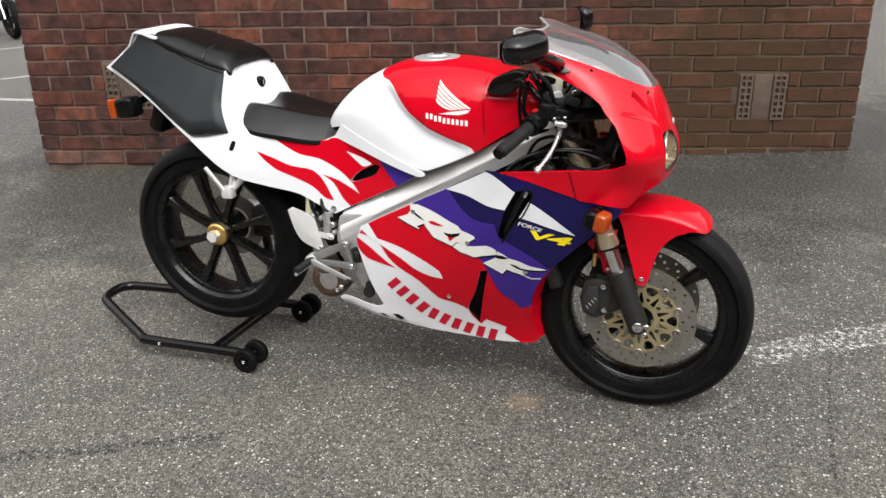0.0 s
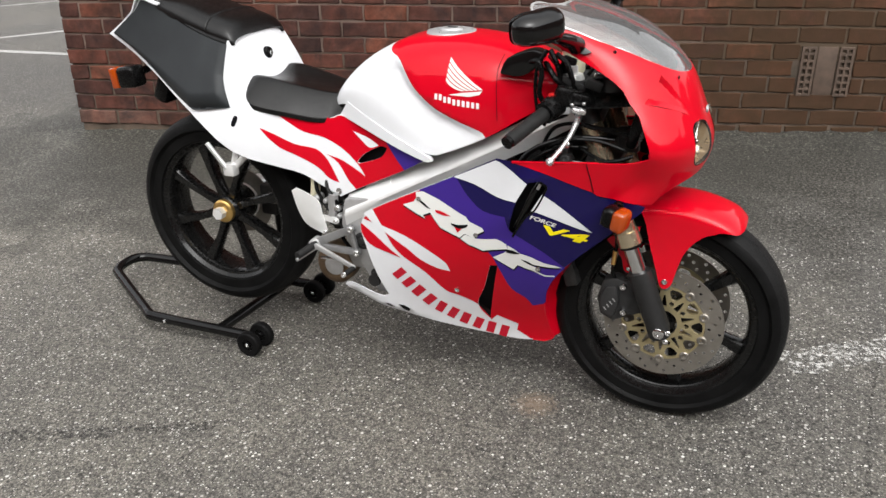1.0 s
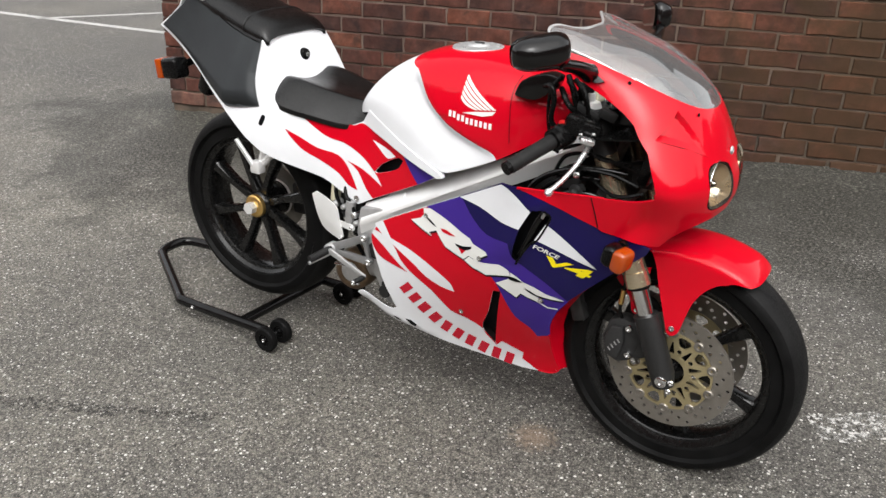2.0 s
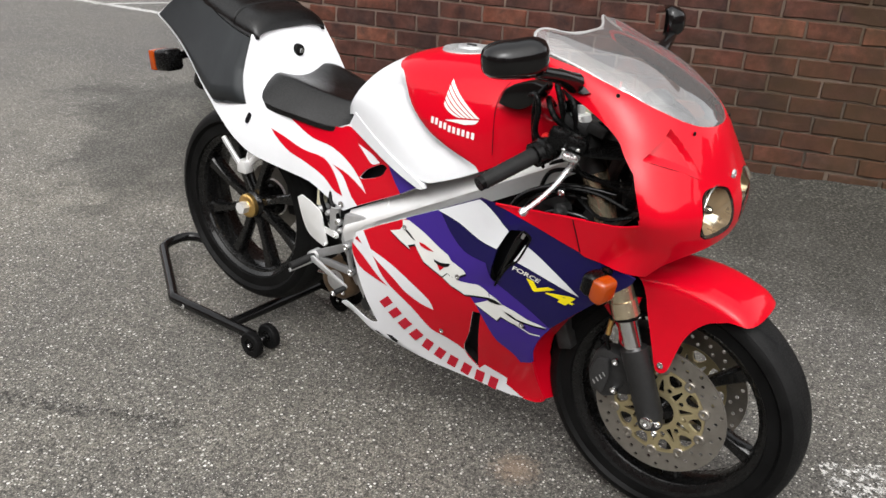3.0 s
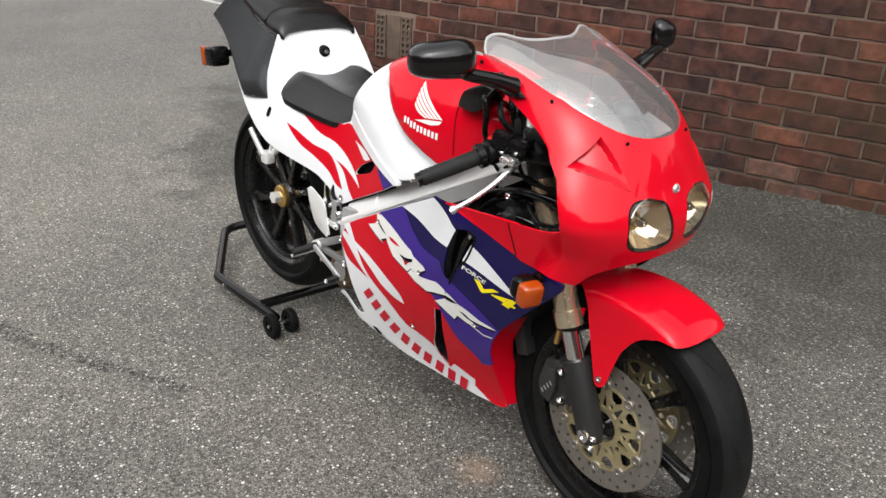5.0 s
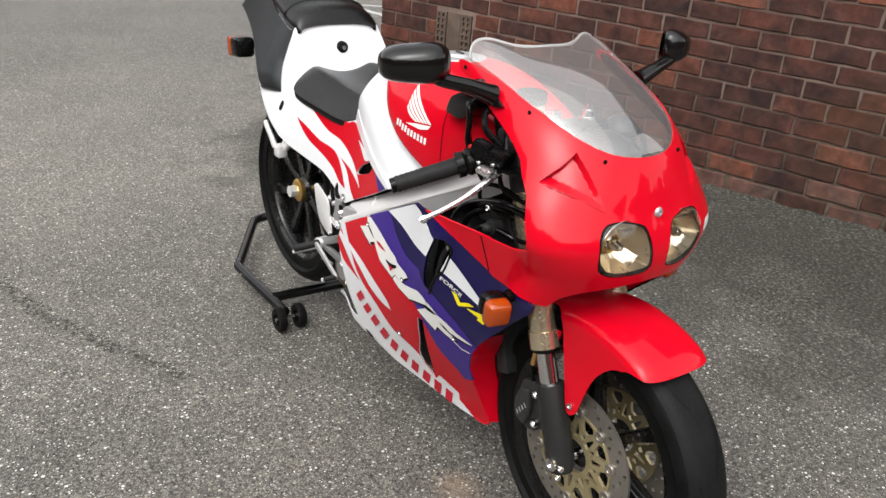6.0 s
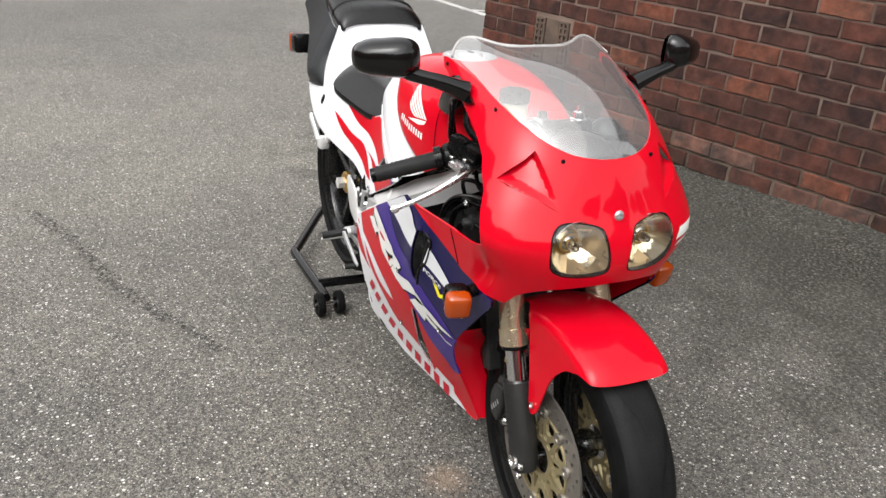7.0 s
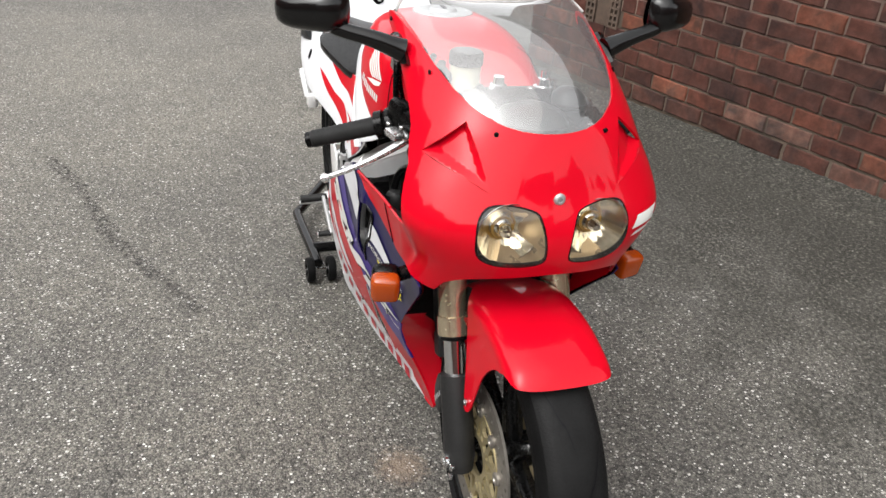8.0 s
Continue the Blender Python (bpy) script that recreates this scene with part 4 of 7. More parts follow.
# ---------- bodywork ----------
tail_w = Soft([(-0.906, 0.947, 0.10), (-0.624, 0.759, 0.185), (-0.477, 0.783, 0.188), (-0.505, 0.941, 0.124), (-0.41, 0.714, 0.168), (-0.208, 0.559, 0.132), (-0.04, 0.711, 0.137),
               (0.093, 0.698, 0.165), (-0.448, 0.821, 0.16), (-0.226, 0.755, 0.11), (-0.9, 0.88, 0.11), (-0.2, 0.65, 0.14)])
fair_w = Soft([(0.03, 0.572, 0.209), (0.143, 0.402, 0.187), (-0.008, 0.369, 0.196), (-0.079, 0.53, 0.205), (0.377, 0.19, 0.05), (0.362, 0.316, 0.115), (0.305, 0.73, 0.235), (0.378, 0.663, 0.205),
               (0.307, 0.528, 0.199), (0.509, 0.569, 0.195), (0.23, 0.251, 0.118), (0.275, 0.465, 0.2), (0.063, 0.595, 0.213), (0.422, 0.441, 0.156), (-0.095, 0.458, 0.198), (0.464, 0.706, 0.205),
               (0.631, 0.761, 0.226), (0.6, 0.62, 0.17), (-0.15, 0.25, 0.17), (0.1, 0.22, 0.12)])
TAIL = [(-0.940, 0.943), (-0.879, 0.983), (-0.836, 1.013), (-0.812, 1.050), (-0.733, 1.030), (-0.669, 0.989), (-0.583, 0.957), (-0.506, 0.940), (-0.482, 0.880), (-0.458, 0.815), (-0.425, 0.785), (-0.342, 0.770), (-0.222, 0.754),
        (-0.186, 0.768), (-0.103, 0.742), (0.007, 0.716), (0.086, 0.700), (0.090, 0.690), (0.011, 0.646), (-0.142, 0.572), (-0.193, 0.546), (-0.249, 0.573), (-0.301, 0.602), (-0.373, 0.621), (-0.488, 0.658), (-0.622, 0.760)]
HOLE_TAIL = rounded([(-0.138, 0.647), (-0.116, 0.671), (-0.061, 0.699), (-0.042, 0.695), (-0.062, 0.669), (-0.128, 0.645)], 3, 90)
PAD_SIDE = [(-0.915, 0.942), (-0.870, 0.978), (-0.826, 1.010), (-0.802, 1.040), (-0.733, 1.029), (-0.669, 0.988), (-0.583, 0.956), (-0.508, 0.936), (-0.511, 0.862), (-0.501, 0.821), (-0.486, 0.778), (-0.569, 0.769), (-0.619, 0.771)]
RED_T1 = [(-0.397, 0.789), (-0.342, 0.772), (-0.216, 0.755), (-0.186, 0.764), (-0.103, 0.741), (-0.046, 0.716), (-0.018, 0.677), (0.011, 0.647), (-0.142, 0.573), (-0.165, 0.594), (-0.194, 0.638), (-0.228, 0.660), (-0.177, 0.645),
          (-0.112, 0.612), (-0.133, 0.640), (-0.176, 0.675), (-0.234, 0.704), (-0.290, 0.717), (-0.336, 0.745)]
RED_T2 = [(-0.408, 0.727), (-0.371, 0.711), (-0.316, 0.684), (-0.257, 0.672), (-0.225, 0.643), (-0.194, 0.585), (-0.223, 0.594), (-0.255, 0.623), (-0.310, 0.652), (-0.355, 0.673), (-0.386, 0.700)]
PURPLE_T = [(-0.049, 0.717), (-0.013, 0.716), (0.030, 0.706), (0.082, 0.697), (0.088, 0.690), (0.011, 0.647), (-0.018, 0.677)]


def reach_of(q, pts):
    best = 9.0
    for a, b in zip(pts, pts[1:]):
        a, b = Vector(a), Vector(b)
        k = max(0.0, min(1.0, (q - a).dot(b - a) / (b - a).length_squared))
        best = min(best, (q - a.lerp(b, k)).length)
    return best


def pad_swell(x, z):
    """The pad stands proud: a crease along its lower edge, thinning out towards its top."""
    q = Vector((x, z))
    low = reach_of(q, [(-0.915, 0.942), (-0.619, 0.771), (-0.486, 0.778)])
    front_gap = reach_of(q, [(-0.508, 0.936), (-0.511, 0.862), (-0.486, 0.778)])
    band = 0.012 + 0.030 * min(1.0, max(0.0, (x + 0.915) / 0.30))
    fade = max(0.0, 1.0 - max(0.0, low - band) / 0.16)
    rise, gap = min(1.0, low / band), min(1.0, front_gap / 0.025)
    return 0.002 + 0.017 * (rise * (2 - rise)) * fade * gap * (2 - gap)


for side in (-1, 1):
    panel = patch("tail_panel", rounded(TAIL, 3, 28), side_fn(tail_w, side), WHITE, bike, 0.004, [HOLE_TAIL], 0.03, "white tail side panel with red flame stripes")
    for name, outline, mat, lift in (("rubber_pad", rounded(PAD_SIDE, 3, 30), GREYVINYL, 0.002), ("red_flame", rounded(RED_T1, 3, 45), RED, 0.001), ("red_flame", rounded(RED_T2, 3, 45), RED, 0.001), ("purple_flash", rounded(PURPLE_T, 2, 30), PURPLE, 0.0016)):
        holes = [HOLE_TAIL] if outline and name == "red_flame" and mat is RED and len(outline) == len(RED_T1) * 3 else []
        if name == "rubber_pad":
            patch(name, outline, lambda x, z, side=side: Vector((x, side * (tail_w(x, z) + pad_swell(x, z)), z)), mat, panel, 0, holes, 0.006)
        else:
            patch(name, outline, side_fn(tail_w, side, lift), mat, panel, 0, holes, 0.03)
    patch("white_sliver", rounded([(-0.150, 0.728), (-0.098, 0.714), (-0.068, 0.700), (-0.095, 0.690), (-0.120, 0.705)], 3, 60), side_fn(tail_w, side, 0.0022), WHITE, panel, 0, (), 0.03)
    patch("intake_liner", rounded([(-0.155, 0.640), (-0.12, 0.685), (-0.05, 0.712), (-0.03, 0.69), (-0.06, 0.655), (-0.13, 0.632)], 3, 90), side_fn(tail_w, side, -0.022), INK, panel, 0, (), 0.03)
    patch("strap_slot", rounded([(-0.486, 0.733), (-0.476, 0.757), (-0.466, 0.752), (-0.476, 0.729)], 3, 100), side_fn(tail_w, side, 0.001), INK, panel, 0, (), 0.03)
    bolt("panel_screw", (-0.196, side * (tail_w(-0.196, 0.56) + 0.001), 0.562), 0.009, 0.004, CHROME, panel, side=side)


# tail top rim, cushion and the front of the hump
def bar(zl, zt, w, n=3.0):
    """A cross-section body along x: the map (x, v) for v from -1 to 1 over the top."""
    def fn(x, v):
        a = abs(v) * math.pi / 2
        y = w(x) * math.sin(a) ** (2 / n)
        z = zl(x) + (zt(x) - zl(x)) * max(math.cos(a), 0) ** (2 / n)
        return Vector((x, y if v > 0 else -y, z))
    return fn


def strip(name, x0, x1, fn, mat, parent, thick, cell, label="", vmax=1.0):
    return patch(name, [(x0, -vmax), (x1, -vmax), (x1, vmax), (x0, vmax)], fn, mat, parent, thick, (), cell, label, 0.09)


rim_z = along((-0.945, -0.879, -0.836, -0.812, -0.74), (0.938, 0.983, 1.013, 1.048, 1.034))
patch("tail_top", rounded([(-0.942, -0.085), (-0.815, -0.113), (-0.735, -0.118), (-0.735, 0.118), (-0.815, 0.113), (-0.942, 0.085), (-0.950, 0.0)], 3, 40),
      lambda x, y: Vector((x, y, rim_z(x) + 0.004 - 0.9 * (abs(y) / 0.12) ** 6 * 0.008)), WHITE, bike, 0.004, (), 0.03, "white top of the tail hump")
pad_low = along((-0.80, -0.733, -0.669, -0.583, -0.509, -0.49), (1.022, 1.014, 0.977, 0.946, 0.930, 0.932))
pad_top = along((-0.80, -0.77, -0.70, -0.63, -0.57, -0.53, -0.505, -0.492), (1.040, 1.046, 1.040, 1.020, 1.000, 0.988, 0.972, 0.945))
pad_half = along((-0.80, -0.70, -0.60, -0.52, -0.50, -0.492), (0.102, 0.116, 0.124, 0.126, 0.122, 0.114))
cushion = strip("seat_pad", -0.795, -0.575, bar(pad_low, pad_top, pad_half, 3.4), VINYL, bike, 0.01, 0.03, "black vinyl pad on top of the tail hump")
strip("pad_front", -0.580, -0.493, bar(pad_low, lambda x: pad_top(x) + 0.006, lambda x: pad_half(x) + 0.002, 3.0), VINYL, cushion, 0.01, 0.015, "black vinyl front roll of the pad")

tube("pad_seam", [bar(pad_low, pad_top, pad_half, 3.2)(-0.579, v) + Vector((0, 0, 0.004)) for v in np.linspace(-1, 1, 15)], 0.0035, VINYL, cushion, "", 8)
for side in (-1, 1):
    tube("pad_piping", [(x, side * (tail_w(x, z) - 0.002), z + 0.001) for x, z in ((-0.790, 1.040), (-0.733, 1.029), (-0.700, 1.010), (-0.669, 0.989), (-0.625, 0.971), (-0.583, 0.957), (-0.545, 0.946), (-0.510, 0.938))], 0.0055, VINYL, cushion, "", 8)

hump_x = along((0.77, 0.79, 0.815, 0.88, 0.94, 0.955), (-0.415, -0.434, -0.458, -0.482, -0.506, -0.512))


def hump(u, z):
    """The rounded front of the tail hump, running out flush into its sides."""
    x = hump_x(z)
    return Vector((x + 0.013 * (1 - abs(u) ** 2.4) - 0.001, u * (tail_w(x, z) + 0.0005), z))


face = patch("hump_face", [(-1.0, 0.944), (-0.5, 0.950), (0.5, 0.950), (1.0, 0.944), (1.0, 0.90), (1.0, 0.85), (1.0, 0.772), (-1.0, 0.772), (-1.0, 0.85), (-1.0, 0.90)], hump, WHITE, bike, 0.003, (), 0.06, "white front face of the tail hump", 0.015)
lathe("seat_lock", [(0, 0.010), (0.006, 0.012), (0.008, 0.008), (0.015, 0.006), (0.017, 0.0), (0.017, -0.006), (0, -0.006)], PLASTIC, face, (-0.474, 0, 0.893), "x", 24, False, "round black seat lock with a steel core")
lathe("lock_core", [(0, 0.013), (0.006, 0.013), (0.007, 0.008), (0, 0.008)], CHROME, face, (-0.474, 0, 0.893), "x", 16, False)

# rider's seat
seat_low = along((-0.48, -0.425, -0.342, -0.22, -0.18), (0.796, 0.774, 0.758, 0.742, 0.770))
seat_top = along((-0.48, -0.45, -0.40, -0.33, -0.26, -0.20, -0.18), (0.846, 0.850, 0.843, 0.828, 0.815, 0.808, 0.803))
seat_half = along((-0.48, -0.455, -0.43, -0.38, -0.30, -0.22, -0.18), (0.150, 0.166, 0.171, 0.164, 0.145, 0.121, 0.095))
seat_dish = along((-0.48, -0.40, -0.30, -0.18), (0.020, 0.016, 0.008, 0.002))


def seat(x, v):
    """A dished top between two soft shoulders, wide sloping flanks and a thin upright edge."""
    s, w, lo, hi = abs(v), seat_half(x), seat_low(x), seat_top(x)
    if s < 0.5:
        k = s / 0.5
        y, z = 0.55 * w * k, hi - seat_dish(x) * (1 - k * k) ** 1.5
    elif s < 0.93:
        k = (s - 0.5) / 0.43
        y, z = w * (0.55 + 0.45 * k), hi - (hi - lo - 0.012) * (0.15 * k + 0.85 * k ** 1.35)
    else:
        y, z = w * (1 - 0.03 * (s - 0.93) / 0.07), lo + 0.012 * (1 - (s - 0.93) / 0.07)
    return Vector((x, y if v > 0 else -y, z))


strip("rider_seat", -0.468, -0.182, seat, VINYL, bike, 0.008, 0.02, "black vinyl rider's seat")

# fuel tank
tank_zt = along((-0.238, -0.222, -0.182, -0.126, -0.067, -0.004, 0.111, 0.206, 0.268, 0.34, 0.40, 0.43), (0.772, 0.808, 0.858, 0.906, 0.940, 0.964, 0.974, 0.966, 0.951, 0.925, 0.895, 0.87))
tank_zl = along((-0.238, -0.152, -0.019, 0.084, 0.115, 0.241, 0.331, 0.43), (0.775, 0.795, 0.742, 0.704, 0.704, 0.757, 0.810, 0.855))
tank_half = along((-0.238, -0.20, -0.15, -0.06, 0.03, 0.12, 0.20, 0.27, 0.34, 0.43), (0.055, 0.095, 0.122, 0.150, 0.170, 0.178, 0.172, 0.160, 0.140, 0.10))
TN = 3.3


def tank_v(x, z):
    h = min(max((z - tank_zl(x)) / (tank_zt(x) - tank_zl(x)), 0), 1)
    return math.acos(h ** (TN / 2)) / (math.pi / 2)


EDGE = [(-0.044, 0.0), (-0.042, 0.16), (-0.037, 0.30), (-0.024, 0.40)] + [(x, tank_v(x, z)) for x, z in ((-0.003, 0.925), (0.044, 0.868), (0.104, 0.820), (0.176, 0.787))] + [(0.236, 1.0)]
EDGE = [(q.x, min(q.y, 1.0)) for q in spline([(x, v, 0) for x, v in EDGE], 5)]
edge_x = along([v + 1e-6 * i for i, (x, v) in enumerate(EDGE)], [x for x, v in EDGE])


def tank(x, v, lift=0.0):
    a = abs(v) * math.pi / 2
    zl, zt = tank_zl(x), tank_zt(x)
    h = max(math.cos(a), 0) ** (2 / TN)
    back = edge_x(abs(v)) - 0.010 - x
    knee = 0.018 / (1 + math.exp(-back / 0.006)) * math.exp(-(max(back, 0) / 0.13) ** 2) * min(1.0, max(0.0, (0.93 - h) / 0.25)) * min(1.0, 0.25 + h / 0.4)
    fold = 0.012 / (1 + math.exp(-(x - 0.262) / 0.008)) * math.exp(-((h - 0.3) / 0.45) ** 2)
    y = (tank_half(x) + lift) * math.sin(a) ** (2 / TN) - knee - fold
    return Vector((x, y if v > 0 else -y, zl + (zt + lift - zl) * h))


body = tagged(new("fuel_tank"), "red and white fuel tank")
body.parent = bike
half_red = EDGE + [(0.33, 1.0), (0.43, 1.0), (0.43, 0.0)]
half_white = EDGE[::-1] + [(-0.236, 0.0), (-0.236, 1.0)]
for side in (-1, 1):
    patch("red_tank_shell", [(x, side * v) for x, v in half_red], tank, RED, body, 0.004, (), 0.022, "", 0.055)
    patch("white_tank_shell", [(x, side * v) for x, v in half_white], tank, WHITE, body, 0.004, (), 0.010, "", 0.055)

    def on_tank(x, z, side=side):
        return tank(x, side * tank_v(x, z), 0.0012)
    # a plain fan of five pale bars above a row of five pale blocks
    fan = [[Vector(q) for q in row] for row in (((0.140, 0.934), (0.174, 0.900), (0.228, 0.867)), ((0.136, 0.882), (0.146, 0.866), (0.176, 0.862)))]

    def fan_at(u, t):
        p = [fan[0][k].lerp(fan[1][k], u) for k in range(3)]
        return tuple(p[0] * (1 - t) ** 2 + p[1] * 2 * t * (1 - t) + p[2] * t * t)
    for i in range(5):
        u0, u1 = i / 5 + (0.02 if i else 0), (i + 1) / 5 - 0.035
        steps = [k / 6 for k in range(7)]
        patch("tank_badge_bar", [fan_at(u0, t) for t in steps] + [fan_at(u1, t) for t in steps[::-1]], on_tank, CREAM, body, 0, (), 0.012, "pale badge stripe")
    patch("tank_badge_bar", [(0.144, 0.8525), (0.178, 0.8585), (0.227, 0.8640), (0.220, 0.8555), (0.196, 0.8500)], on_tank, CREAM, body, 0, (), 0.012, "pale badge stripe")
    for i in range(5):
        x = 0.109 + 0.0232 * i
        z = 0.8485 - 0.0024 * i - (0.006 if i > 1 else 0.0035 * i)
        for dx in (0.0, 0.0115):
            patch("tank_badge_block", [(x + dx, z - 0.0085 - dx * 0.08), (x + dx + 0.0072, z - 0.0091 - dx * 0.08), (x + dx + 0.0072, z + 0.0046 - dx * 0.08), (x + dx, z + 0.0052 - dx * 0.08)], on_tank, CREAM, body, 0, (), 0.02)
    # white strip of the seat unit under the tank
    strip_w = along((-0.19, -0.10, 0.0, 0.10), (0.110, 0.141, 0.168, 0.184))
    patch("seat_rail_strip", rounded([(-0.190, 0.765), (-0.160, 0.803), (-0.075, 0.766), (0.007, 0.732), (0.072, 0.706), (0.094, 0.696), (0.098, 0.687), (0.084, 0.684), (0.0, 0.708), (-0.10, 0.740)], 4, 70),
          side_fn(lambda x, z: strip_w(x), side), WHITE, bike, 0.014, (), 0.025, "white trim under the tank")
for side in (-1, 1):
    tube("tank_joint", [tank(0.256 + 0.014 * abs(v - 0.6), side * v, 0.0006) for v in (0.30, 0.42, 0.55, 0.70, 0.85, 0.97)], 0.0008, INK, body, "", 6)
lathe("filler_ring", [(0.030, 0.006), (0.040, 0.010), (0.062, 0.006), (0.066, -0.004), (0.030, -0.004)], CAST, body, (0.085, 0, 0.968), "z", 48, True, "brushed alloy filler ring")
lathe("filler_cap", [(0, 0.013), (0.026, 0.013), (0.030, 0.008), (0.030, 0.0), (0, 0.0)], CAST, body, (0.085, 0, 0.968), "z", 32, False)
block("cap_keyhole", (0.026, 0.008, 0.004), (0.088, 0, 0.982), DARK, body, 0.002)
for i in range(6):
    a = i * math.pi / 3 + 0.3
    bolt("filler_screw", (0.085 + 0.050 * math.cos(a), 0.050 * math.sin(a), 0.974), 0.004, 0.003, CHROME, body, "z", 1)

# frame spars and the swingarm pivot plates
for side in (-1, 1):
    wfn = lambda x, z: 0.155 - 0.14 * max(0, x - 0.18) + 0.02 * max(0, -x) - max(0.62 * (z - 0.592 - 0.515 * x), 0.26 * (0.592 + 0.515 * x - z))
    SPAR = [(-0.172, 0.552), (0.001, 0.637), (0.102, 0.690), (0.237, 0.750), (0.330, 0.800), (0.420, 0.850), (0.455, 0.845), (0.462, 0.800), (0.420, 0.775), (0.327, 0.722), (0.164, 0.640), (0.066, 0.600), (-0.060, 0.540), (-0.100, 0.500), (-0.175, 0.470)]
    spar = patch("frame_spar", [(x, z - 0.592 - 0.515 * x) for x, z in rounded(SPAR, 3, 40)], lambda x, t: Vector((x, side * wfn(x, t + 0.592 + 0.515 * x), t + 0.592 + 0.515 * x)), SPARMETAL, bike, 0.030, (), 0.02, "brushed aluminium frame spar", 0.010)
    patch("spar_rib", [(-0.070, 0.558), (0.10, 0.6455), (0.24, 0.7175), (0.40, 0.800), (0.40, 0.796), (0.24, 0.7135), (0.10, 0.6415), (-0.068, 0.554)], side_fn(wfn, side, 0.002), SPARMETAL, spar, 0.004, (), 0.05)
    patch("spar_weld", [(-0.052, 0.612), (-0.044, 0.616), (-0.026, 0.560), (-0.034, 0.555)], side_fn(wfn, side, 0.003), SPARMETAL, spar, 0.005, (), 0.05)
    PIVOT = [(-0.176, 0.545), (-0.07, 0.56), (-0.045, 0.50), (-0.05, 0.40), (-0.02, 0.29), (-0.09, 0.285), (-0.135, 0.36), (-0.165, 0.42), (-0.190, 0.47)]
    plate("pivot_plate", rounded(PIVOT, 3, 40), side * 0.118, side * 0.150, CAST, bike, "cast aluminium pivot plate", 0.006)
    lathe("pivot_cap", [(0, side * 0.160), (0.010, side * 0.160), (0.014, side * 0.154), (0.022, side * 0.154), (0.026, side * 0.148), (0, side * 0.148)], DARK, bike, (-0.128, 0, 0.430), "y", 24, False)
    lathe("engine_bolt", [(0, side * 0.156), (0.017, side * 0.156), (0.019, side * 0.148), (0, side * 0.148)], FORKGREY, bike, (-0.098, 0, 0.318), "y", 20, False)

# engine, radiators and undertail: dark bodies behind the panels
block("crankcase", (0.36, 0.22, 0.24), (0.06, 0, 0.40), DARK, bike, 0.03)
block("cylinder_block", (0.26, 0.20, 0.22), (0.20, 0, 0.56), DARK, bike, 0.03, turn=(0, -20, 0))
block("radiator", (0.035, 0.16, 0.24), (0.40, 0, 0.47), DARK, bike, 0.006, turn=(0, -18, 0))
block("airbox", (0.30, 0.18, 0.08), (0.16, 0, 0.72), PLASTIC, bike, 0.02)
block("sump", (0.26, 0.16, 0.10), (0.10, 0, 0.265), DARK, bike, 0.02)
block("gearbox", (0.14, 0.20, 0.18), (-0.15, 0, 0.40), CAST, bike, 0.03)
lathe("clutch_cover", [(0, -0.142), (0.05, -0.140), (0.062, -0.130), (0.066, -0.10), (0, -0.10)], CAST, bike, (-0.02, 0, 0.36), "y", 32, False)
bm = bmesh.new()
prism_into(bm, rounded([(-0.90, 0.925), (-0.62, 0.775), (-0.50, 0.69), (-0.30, 0.63), (-0.20, 0.60), (-0.18, 0.74), (-0.45, 0.80), (-0.52, 0.92), (-0.80, 1.02)], 2), -0.085, 0.085)
part("undertail", bm, PLASTIC, bike)
bm = bmesh.new()
tube_into(bm, [(-0.13, 0.05, 0.43), (-0.30, 0.09, 0.46), (-0.45, 0.135, 0.45), (-0.58, 0.14, 0.43), (-0.668, 0.125, 0.411)], lambda s: 0.055 - 0.008 * s, 16)
tube_into(bm, [(-0.668, 0.04, 0.411), (-0.668, 0.16, 0.411)], 0.055, 24)
part("swingarm", bm, ALLOY, bike, "single-sided aluminium swingarm")
tube("shock_spring", [(-0.235, -0.02, 0.40), (-0.215, -0.02, 0.56), (-0.21, -0.02, 0.62)], 0.034, DARK, bike)
bm = bmesh.new()
prism_into(bm, rounded([(-0.42, 0.635), (-0.33, 0.62), (-0.27, 0.59), (-0.235, 0.50), (-0.22, 0.42), (-0.26, 0.42), (-0.30, 0.53), (-0.36, 0.58)], 3), -0.075, 0.085)
part("rear_hugger", bm, PLASTIC, bike)
RUSTY = grained(material("heat_stained_steel", (0.16, 0.10, 0.06), 0.5, 0.6), 18, (0.08, 0.05, 0.03), (0.22, 0.15, 0.09), 0.3, 90, (0.4, 0.6))
tube("exhaust_collector", [(-0.255, -0.03, 0.315), (-0.21, 0.01, 0.335), (-0.14, 0.04, 0.36)], 0.034, RUSTY, bike, "stained exhaust collector")
lathe("exhaust_drum", [(0, -0.108), (0.034, -0.108), (0.050, -0.104), (0.058, -0.094), (0.060, -0.060), (0.056, -0.030), (0, -0.030)], RUSTY, bike, (-0.255, 0, 0.317), "y", 36, False, "heat-stained steel drum")
plate("drum_shield", ring(0.030, 28, (-0.248, 0.322)), -0.114, -0.109, CAST, bike, "dull oval shield", 0.002)
bolt("shield_bolt", (-0.222, -0.110, 0.293), 0.007, 0.005, CHROME, bike)

